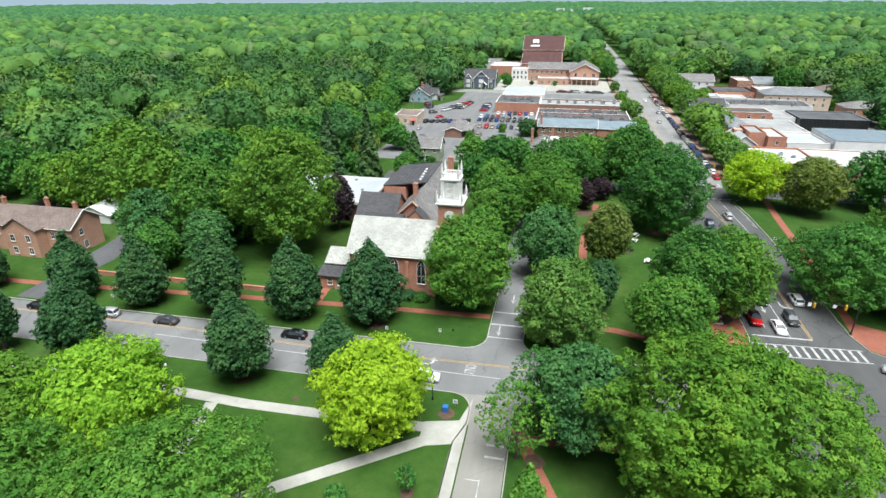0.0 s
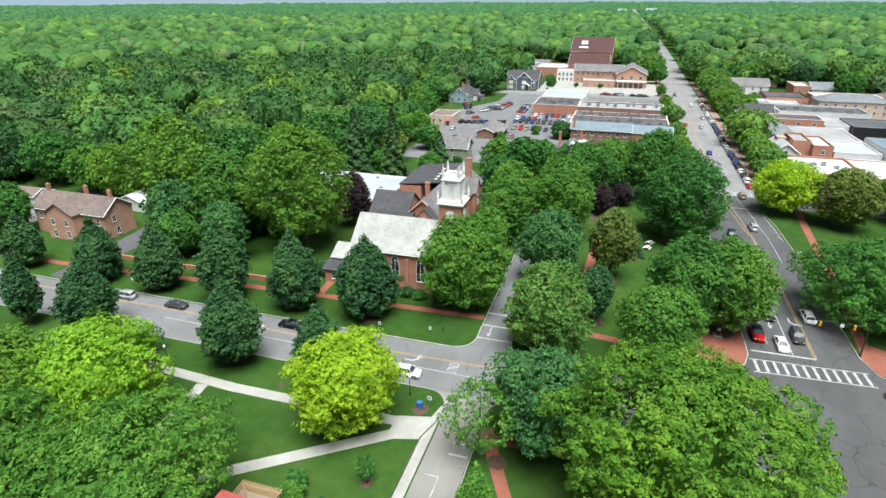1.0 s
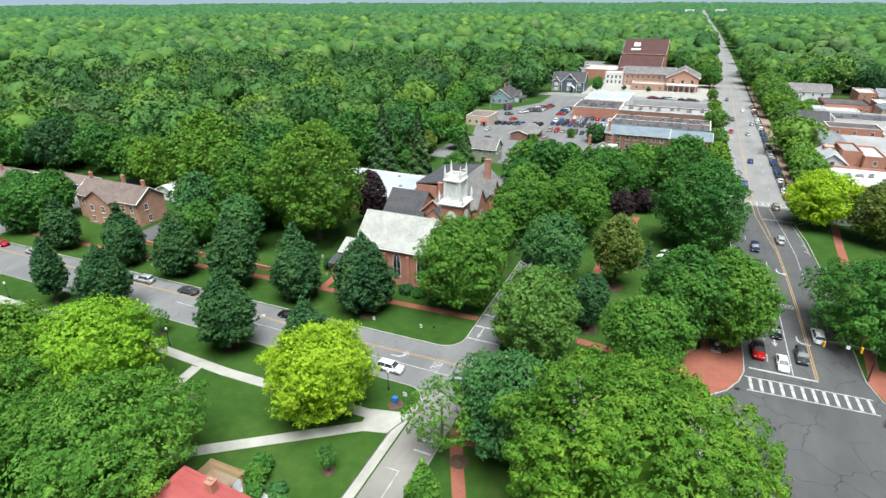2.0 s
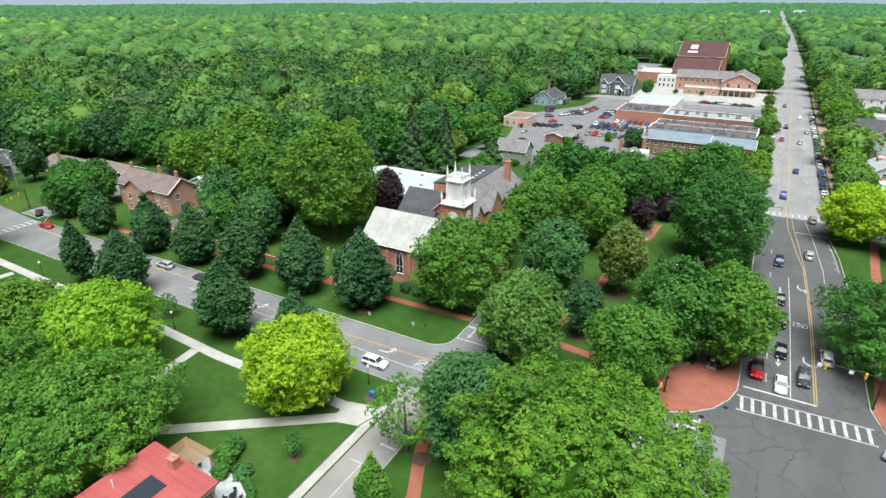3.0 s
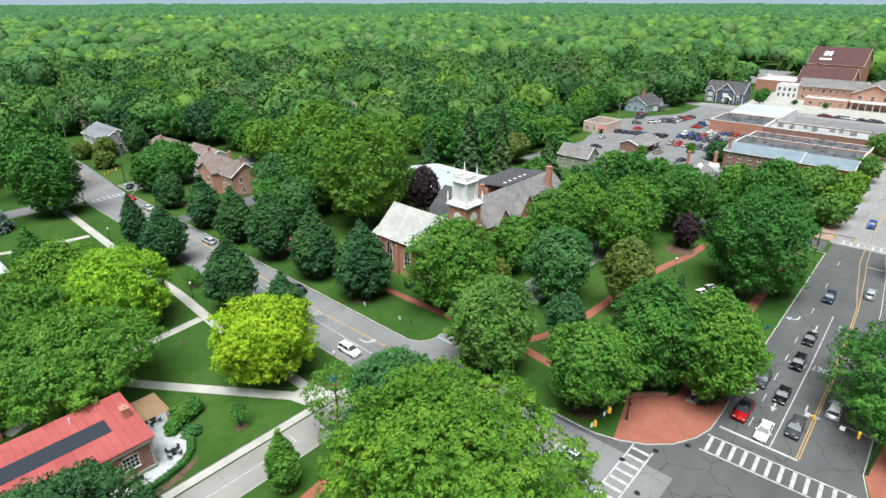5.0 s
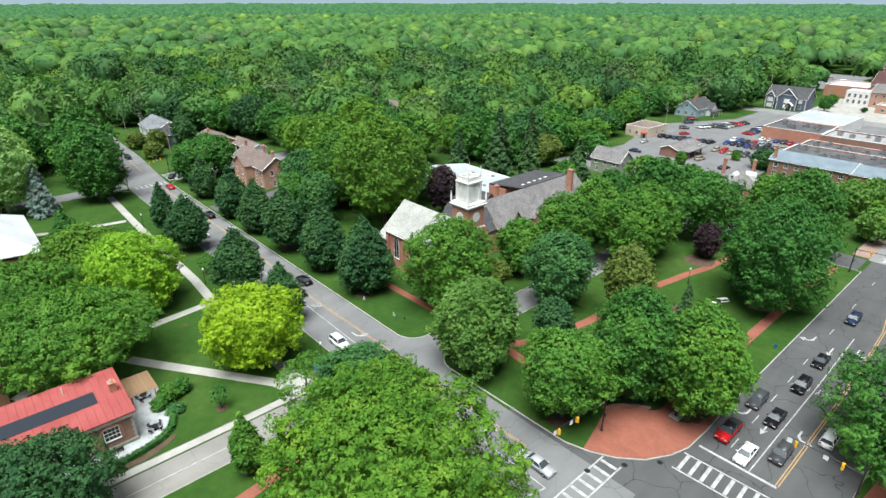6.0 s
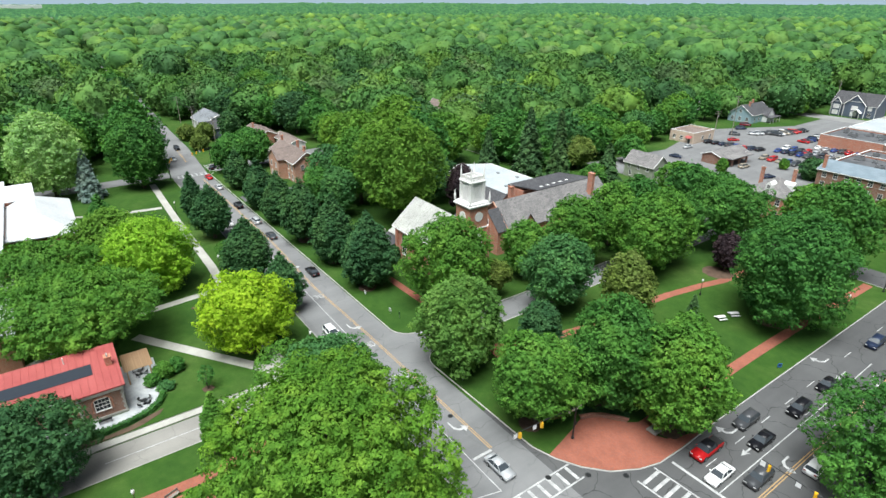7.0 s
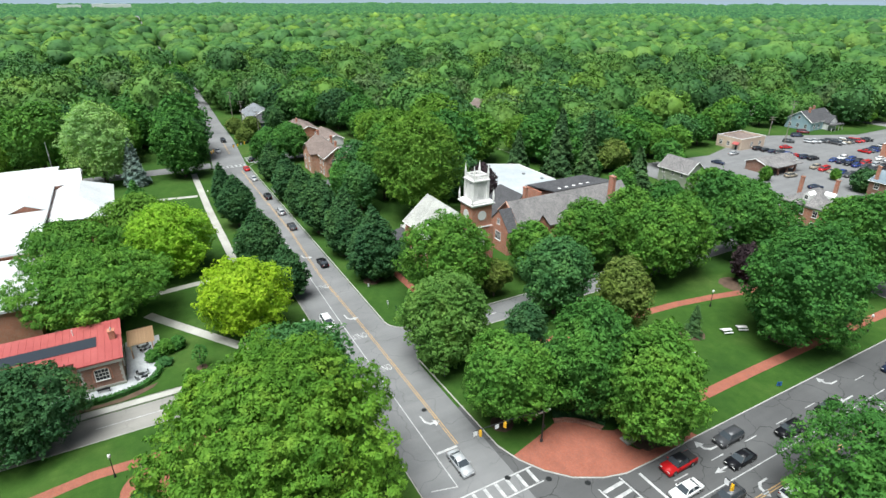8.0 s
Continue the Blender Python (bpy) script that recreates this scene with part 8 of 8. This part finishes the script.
def any_car(x, y, heading, z=0.014):
    place_car(rng.choice(("sedan", "suv", "suv", "sedan", "van")), rng.choice(COLOURS), x + rng.uniform(-0.15, 0.15), y + rng.uniform(-0.3, 0.3), heading + rng.uniform(-2, 2), z)


for k in range(30):
    y = 203 + k * 6.0
    if rng.random() < 0.08:
        continue
    any_car(53.4, y, N)
    if rng.random() < 0.5 and y > 262:
        any_car(36.6, y, S)
for k in range(9):
    any_car(-40.5 + k * 2.9, 286.5, N if k % 2 else S)
    any_car(-40.5 + k * 2.9, 292.8, S)
    if k < 8:
        any_car(-33 + k * 2.9, 305.5, N)
for k in range(7):
    any_car(-63 + k * 1.2, 309 + k * 3.0, 20)
    any_car(-42.0, 312 + k * 2.9, 0 if k % 2 else 180)
for k in range(9):
    any_car(-38 + k * 3.0, 270.5, S)
for k in range(8):
    any_car(-66 + k * 2.9, 277.5 + k * 0.6, 82)
    any_car(-56 + k * 0.4, 316 + k * 2.9, 8)
    any_car(-2 + k * 3.6, 385.5, 0 if k % 2 else 180)
for x, y, h in ((-68, 302, 30), (-73, 316, 60), (-66, 262, 90), (-36, 252, 80), (-24, 246, 70), (-60, 244, 10), (-76, 326, 40), (-6, 302, 0), (4, 302, 0), (14, 302, 180), (22, 302, 0), (-88, 560, 0), (-80, 560, 0), (-72, 560, 0), (110, 196, 90), (118, 196, 90), (126, 197, 90), (92, 272, 0), (96, 276, 20), (145, 300, 90), (150, 300, 90), (-60, 176, 10), (-62, 290, 60)):
    any_car(x, y, h)

# ---- signals, lamps, signs ----
def traffic_head(parent, x, y, z, turn, back=True):
    bm = bmesh.new()
    box(bm, -0.17, -0.13, -0.5, 0.17, 0.13, 0.5, 0.03)
    for k in range(3):
        tube(bm, [(0, -0.13, 0.32 - 0.32 * k), (0, -0.32, 0.32 - 0.32 * k)], [0.12, 0.13], 10)
    h = part("signal_head", bm, SIGNAL_YELLOW, parent)
    h.matrix_basis = pose(x, y, z, 0, 0, turn)
    bm = bmesh.new()
    for k in range(3):
        tube(bm, [(0, -0.14, 0.32 - 0.32 * k), (0, -0.17, 0.32 - 0.32 * k)], [0.09, 0.09], 10)
    part("lens", bm, RUBBER, h)


def sign_plate(parent, x, y, z, turn, w=0.6, h=0.75, bars=True):
    bm = bmesh.new()
    box(bm, -w / 2, -0.02, -h / 2, w / 2, 0.02, h / 2, 0.01)
    p = part("sign_plate", bm, SIGN_WHITE, parent)
    p.matrix_basis = pose(x, y, z, 0, 0, turn)
    bm = bmesh.new()
    for k in range(2 if bars else 1):
        box(bm, -w * 0.32, -0.028, h * (0.12 - 0.3 * k), w * 0.32, -0.021, h * (0.24 - 0.3 * k))
    part("sign_bar", bm, IRON, p)


def mast(x, y, dx, dy, reach, heads, signs, label):
    t = thing("traffic_signal", pose(x, y, 0.1), label, "traffic signal", "traffic signals at the crossings")
    bm = bmesh.new()
    tube(bm, [(0, 0, 0), (0, 0, 0.35), (0, 0, 0.4), (0, 0, 6.2)], [0.26, 0.22, 0.13, 0.1], 12)
    part("pole", bm, IRON, t)
    bm = bmesh.new()
    tube(bm, [(0, 0, 5.7), (dx * reach * 0.5, dy * reach * 0.5, 6.0), (dx * reach, dy * reach, 6.1)], [0.09, 0.07, 0.05], 8)
    part("mast_arm", bm, IRON, t)
    turn = math.degrees(math.atan2(dx, -dy)) + 90
    for d in heads:
        traffic_head(t, dx * d, dy * d, 5.5, turn)
    for d in signs:
        sign_plate(t, dx * d, dy * d, 5.6, turn + 180)
    bm = bmesh.new()
    tube(bm, [(0.14, 0.14, 2.6), (0.14, 0.14, 3.1)], [0.14, 0.14], 8)
    part("walk_signal", bm, IRON, t)
    return t


t = mast(26.2, 92.3, -0.06, -1.0, 11.0, (6.4, 10.2), (7.6, 10.9), "black mast-arm signal with yellow heads over the cross street")
bm = bmesh.new()
box(bm, -0.2, -1.3, 5.0, -0.14, 1.3, 5.35)
part("street_name_plate", bm, SIGN_WHITE, t)
mast(55.2, 103.6, -1.0, -0.02, 8.6, (2.2, 7.5), (4.1, 8.3), "black mast-arm signal with yellow heads over the main street")
mast(-144.6, 72.2, -0.9, 0.4, 6.0, (3.0, 5.6), (4.4,), "black mast-arm signal at the far crossing")
mast(-158.4, 89.6, 0.55, -0.84, 9.0, (3.0, 6.5, 8.6), (4.8,), "black mast-arm signal beyond the far crossing")
mast(57.6, 198.5, -1.0, 0.0, 7.0, (3.0, 6.6), (), "black mast-arm signal by the shops")
mast(34.2, 181.0, 1.0, 0.0, 7.0, (3.0, 6.6), (), "black mast-arm signal at the park corner")


def street_lamp(x, y, label="black iron post lamp with a white globe"):
    t = thing("street_lamp", pose(x, y, 0.12), label, "street lamp", "post lamps")
    bm = bmesh.new()
    tube(bm, [(0, 0, 0), (0, 0, 0.5), (0, 0, 0.6), (0, 0, 3.3)], [0.16, 0.13, 0.07, 0.05], 10)
    part("post", bm, IRON, t)
    bm = bmesh.new()
    tube(bm, [(0, 0, 3.3), (0, 0, 3.4), (0, 0, 3.6), (0, 0, 3.85), (0, 0, 3.95)], [0.1, 0.19, 0.22, 0.17, 0.05], 12)
    part("globe", bm, WHITE_PAINT, t)
    bm = bmesh.new()
    tube(bm, [(0, 0, 3.95), (0, 0, 4.15)], [0.08, 0.02], 8)
    part("finial", bm, IRON, t)


for x, y in ((-16.9, 70.4), (4.2, 38.4), (31.6, 105.5), (-18.0, 98.6), (-60, 66), (12, 147), (33.0, 165), (-106, 66), (56.8, 128), (33, 205), (33, 235), (33, 275), (58.2, 215), (58.2, 255), (58.2, 300)):
    street_lamp(x, y)


def post_sign(x, y, turn, w, h, top, mat, label):
    t = thing("post_sign", pose(x, y, 0.12, 0, 0, turn), label, "sign")
    bm = bmesh.new()
    tube(bm, [(0, 0, 0), (0, 0, top)], [0.035, 0.03], 6)
    part("post", bm, STEEL, t)
    p = part("plate", boxed(-w / 2, -0.06, top - h, w / 2, -0.035, top, 0.008), mat, t)
    bm = bmesh.new()
    for k in range(3):
        box(bm, -w * 0.34, -0.068, top - h * (0.3 + 0.22 * k), w * 0.34, -0.061, top - h * (0.18 + 0.22 * k))
    part("lettering_bar", bm, IRON, p)


BLUE_SIGN = paint("sign_blue", (0.03, 0.14, 0.4), 0.4)
for x, y, turn, w, h, top, mat, label in ((-29.7, 88.2, 10, 0.55, 0.7, 1.0, SIGN_WHITE, "small white yard sign on the street lawn"), (-19.5, 88.4, 10, 0.5, 0.75, 1.6, SIGN_WHITE, "white post sign near the lane corner"), (-17.2, 89.2, 10, 0.4, 0.6, 1.4, LEAF_DARK, "green post sign near the lane corner"),
                                          (-13.0, 68.7, 0, 0.7, 0.7, 2.0, SIGN_WHITE, "white traffic sign on the kerb corner"), (35.0, 134.2, 60, 0.8, 0.8, 1.0, BLUE_SIGN, "blue and white yard sign by the kerb"), (6.2, 87.4, -90, 0.6, 0.75, 2.2, SIGN_WHITE, "white lane sign beside the kerb"), (-88, 87.4, 0, 0.6, 0.6, 2.1, SIGN_WHITE, "small post sign on the street lawn"), (55.5, 148, 0, 0.8, 0.6, 1.0, SIGN_WHITE, "white yard sign on the east lawn"), (-118, 71.6, 0, 0.6, 0.6, 2.0, SIGN_WHITE, "small post sign at the kerb"), (-192, 93, 60, 0.9, 0.9, 1.4, SIGN_WHITE, "white yard sign at the far crossing")):
    post_sign(x, y, turn, w, h, top, mat, label)
t = thing("drop_box", pose(-14.4, 68.0, 0.12), "blue plastic bin standing in a mulch bed", "bin")
part("bin_body", boxed(-0.4, -0.35, 0, 0.4, 0.35, 1.0, 0.05), BLUE_SIGN, t)
part("bin_lid", boxed(-0.43, -0.38, 1.0, 0.43, 0.38, 1.12, 0.04), BLUE_SIGN, t)


def mulch(x, y, r):
    bm = bmesh.new()
    tube(bm, [(x, y, 0.1), (x, y, 0.15), (x, y, 0.24)], [r, r * 0.96, r * 0.4], 18)
    rr = random.Random(int(x * 10 + y))
    for v in bm.verts:
        v.co.x += rr.uniform(-0.12, 0.12) * r
        v.co.y += rr.uniform(-0.12, 0.12) * r
    tagged(mesh_object("mulch_bed", bm, SOIL), "brown bark mulch ring round a trunk", "mulch", kind="structure")


for x, y, r in ((-14.2, 67.6, 1.3), (-16.2, 52, 0.9), (-23.2, 61.5, 1.5), (-48.9, 69.9, 1.6), (17.3, 135, 2.4), (-64.8, 68.5, 0.6), (-33, 70.6, 1.4), (20.5, 89.3, 1.8), (33.2, 105.6, 2.2), (25, 101.8, 2.0), (22, 57.5, 2.5), (1.7, 90.6, 1.8), (-32.3, 90.2, 2.0), (-49, 90.4, 2.0), (-65.2, 89.5, 2.0), (-1.4, 50.2, 1.4), (-0.6, 60.5, 1.4), (9.5, 101.6, 2.0), (11.6, 120.9, 2.2), (26.5, 149, 3.0), (-38, 66.4, 0.5), (-45, 56.5, 0.5), (8.2, 160.5, 3.4)):
    mulch(x, y, r)
bm = bmesh.new()
slab(bm, [(-13.8, 27.0), (-12.5, 27.0), (-12.5, 39.8), (-12.9, 41.6), (-14.1, 44.2), (-15.2, 45.0), (-14.6, 42.8), (-13.7, 40.2), (-13.3, 37.0), (-13.5, 33.8)], 0.1, 0.156)
setting("mulch_border", bm, SOIL, "brown mulch border outside the hedge", "mulch")
bm = bmesh.new()
slab(bm, arc(8.5, 43.0, 4.2, 0, 330, 22), 0.1, 0.142)
setting("pavement_seating", bm, PAVER, "red brick seating circle under the maple", "pavement")


def park_bench(x, y, turn, mat, label, top=0.12):
    t = thing("park_bench", pose(x, y, top, 0, 0, turn), label, "bench", "park benches")
    for k in range(4):
        part("seat_slat", boxed(-0.9, -0.25 + k * 0.13, 0.42, 0.9, -0.15 + k * 0.13, 0.46), mat, t)
    for k in range(3):
        part("back_slat", boxed(-0.9, 0.3, 0.52 + k * 0.13, 0.9, 0.34, 0.62 + k * 0.13), mat, t)
    for x0 in (-0.8, 0.8):
        bm = bmesh.new()
        tube(bm, [(x0, -0.22, 0), (x0, -0.2, 0.42), (x0, 0.26, 0.44), (x0, 0.36, 0.9)], [0.03] * 4, 6)
        tube(bm, [(x0, 0.3, 0), (x0, 0.26, 0.44)], [0.03] * 2, 6)
        tube(bm, [(x0, -0.22, 0.42), (x0, -0.2, 0.64), (x0, 0.3, 0.66)], [0.025] * 3, 6)
        part("bench_end", bm, IRON, t)


park_bench(4.2, 42.4, 110, TIMBER, "weathered timber bench on the brick circle")
park_bench(7.4, 42.6, 185, TIMBER, "weathered timber bench on the brick circle")
park_bench(-16.7, 37.2, -90, IRON, "dark metal bench against the office wall", 0.14)
park_bench(-18.0, 29.4, -90, IRON, "dark metal bench against the office wall", 0.14)
park_bench(-40.2, 97.6, 0, TIMBER, "timber bench by the church path")


def picnic_table(x, y, turn):
    t = thing("picnic_table", pose(x, y, 0.12, 0, 0, turn), "white-topped picnic table on the park lawn", "picnic table", "picnic tables")
    part("tabletop", boxed(-0.95, -0.38, 0.7, 0.95, 0.38, 0.75, 0.01), WHITE_PAINT, t)
    for y0 in (-0.72, 0.72):
        part("seat_plank", boxed(-0.95, y0 - 0.14, 0.42, 0.95, y0 + 0.14, 0.46, 0.01), WHITE_PAINT, t)
    for x0 in (-0.65, 0.65):
        bm = bmesh.new()
        tube(bm, [(x0, -0.62, 0), (x0, -0.3, 0.7)], [0.035, 0.035], 6)
        tube(bm, [(x0, 0.62, 0), (x0, 0.3, 0.7)], [0.035, 0.035], 6)
        tube(bm, [(x0, -0.75, 0.4), (x0, 0.75, 0.4)], [0.03, 0.03], 6)
        part("leg_frame", bm, STEEL, t)


for x, y, turn in ((20.2, 141.1, 70), (20.9, 144.6, 60), (22.2, 128.7, 80)):
    picnic_table(x, y, turn)


def patio_set(x, y, turn):
    t = thing("patio_table", pose(x, y, 0.14, 0, 0, turn), "dark metal patio table on the flagstones", "table", "patio tables")
    bm = bmesh.new()
    tube(bm, [(0, 0, 0.7), (0, 0, 0.74)], [0.5, 0.5], 18)
    part("tabletop", bm, IRON, t)
    bm = bmesh.new()
    tube(bm, [(0, 0, 0), (0, 0, 0.05), (0, 0, 0.1), (0, 0, 0.7)], [0.26, 0.26, 0.04, 0.04], 10)
    part("pedestal", bm, IRON, t)
    for k in range(4):
        a = k * 90 + 20
        c = thing("patio_chair", pose(x, y, 0.14, 0, 0, turn + a) @ pose(0, -0.95, 0), "dark metal patio chair beside its table", "chair", "patio chairs")
        part("seat", boxed(-0.22, -0.22, 0.42, 0.22, 0.22, 0.46, 0.01), IRON, c)
        part("backrest", boxed(-0.22, -0.25, 0.5, 0.22, -0.21, 0.9, 0.01), IRON, c)
        for lx in (-0.2, 0.2):
            for ly in (-0.2, 0.2):
                b = bmesh.new()
                tube(b, [(lx, ly, 0), (lx, ly, 0.42)], [0.02, 0.02], 5)
                part("leg", b, IRON, c)


patio_set(-18.0, 42.8, 15)
patio_set(-26.8, 43.6, 40)
bm = bmesh.new()
ribbon(bm, [(24.0, 96.4), (24.6, 98.0), (25.6, 99.4), (27.0, 100.6), (28.6, 101.6)], 0.42, 0.1, 0.62)
ribbon(bm, [(23.95, 96.25), (24.6, 98.0), (25.6, 99.4), (27.0, 100.6), (28.75, 101.7)], 0.54, 0.62, 0.7)
tagged(mesh_object("seat_wall", bm, BRICK_DARK), "low curved brown brick seat wall round the plaza", "wall")
t = thing("pedestal_planter", pose(32.1, 103.3, 0.14), "pale stone pedestal with a lantern on the plaza", "pedestal")
part("plinth", boxed(-0.8, -0.8, 0, 0.8, 0.8, 0.25, 0.03), CONCRETE, t)
part("column", boxed(-0.22, -0.22, 0.25, 0.22, 0.22, 1.3, 0.02), IRON, t)
part("cap", boxed(-0.32, -0.32, 1.3, 0.32, 0.32, 1.55, 0.04), WHITE_PAINT, t)


# ---- utility poles and wires ----
def utility_pole(x, y, h, turn, label="weathered timber utility pole with crossarm"):
    t = thing("utility_pole", pose(x, y, 0, 0, 0, turn), label, "utility pole", "utility poles")
    bm = bmesh.new()
    tube(bm, [(0, 0, 0), (0, 0, h)], [0.18, 0.11], 8)
    part("pole", bm, TIMBER, t)
    for z in (h - 0.5, h - 1.5):
        a = part("crossarm", boxed(-1.3, -0.07, z, 1.3, 0.07, z + 0.12), TIMBER, t)
        bm = bmesh.new()
        for k in (-1.2, -0.6, 0.6, 1.2):
            tube(bm, [(k, 0, z + 0.12), (k, 0, z + 0.28)], [0.05, 0.03], 6)
        part("insulator", bm, STEEL, a)
    bm = bmesh.new()
    tube(bm, [(0.3, 0, h - 3.0), (0.3, 0, h - 2.2)], [0.22, 0.22], 10)
    part("transformer", bm, STEEL, t)


POLES = [(-182, 98, 13), (-214, 97, 13), (-246, 97.5, 13), (-280, 99, 13), (-318, 101, 13), (-360, 103, 13), (-410, 104.5, 13), (-68.5, 300, 18), (-80, 306, 9), (-76, 425, 15), (-40, 412, 12)]
for x, y, h in POLES:
    utility_pole(x, y, h, 92 if x < -150 else 40)
wires = bmesh.new()
for (x0, y0, h0), (x1, y1, h1) in zip(POLES[:6], POLES[1:7]):
    for o in (-1.2, -0.6, 0.6, 1.2):
        pts = []
        for k in range(7):
            u = k / 6
            pts.append((x0 + (x1 - x0) * u, y0 + (y1 - y0) * u + o, h0 - 0.2 + (h1 - h0) * u - 1.2 * 4 * u * (1 - u)))
        tube(wires, pts, [0.025] * 7, 4)
tagged(mesh_object("power_line", wires, IRON), "sagging dark power wires between timber poles", "power line")

# gravestones in the churchyard and a low brick wall
for k in range(16):
    x, y = -46 - (k % 5) * 3.1 + rng.uniform(-0.8, 0.8), 101.5 + (k // 5) * 4.0 + rng.uniform(-1, 1)
    if math.hypot(x + 60.4, y - 115.4) < 1.5:
        continue
    bm = bmesh.new()
    h = rng.uniform(0.7, 1.2)
    pts = [(-0.3, 0), (0.3, 0), (0.3, h * 0.75), (0.18, h * 0.95), (0, h), (-0.18, h * 0.95), (-0.3, h * 0.75)]
    a = [bm.verts.new((px_, -0.07, z)) for px_, z in pts]
    b = [bm.verts.new((px_, 0.07, z)) for px_, z in pts]
    bm.faces.new(a)
    bm.faces.new(b[::-1])
    for i in range(7):
        bm.faces.new((a[i], b[i], b[(i + 1) % 7], a[(i + 1) % 7]))
    bmesh.ops.recalc_face_normals(bm, faces=bm.faces[:])
    g = mesh_object("gravestone", bm, CONCRETE)
    g.matrix_basis = pose(x, y, 0.1, rng.uniform(-4, 4), 0, rng.uniform(-15, 15))
    tagged(g, "weathered pale gravestone in the churchyard grass", "gravestone", "churchyard gravestones")
bm = bmesh.new()
box(bm, -104, 98.0, 0, -55, 98.35, 1.1)
box(bm, -104.05, 97.95, 1.1, -54.95, 98.4, 1.22)
setting("wall_churchyard", bm, BRICK, "low red brick churchyard wall with coping", "wall")
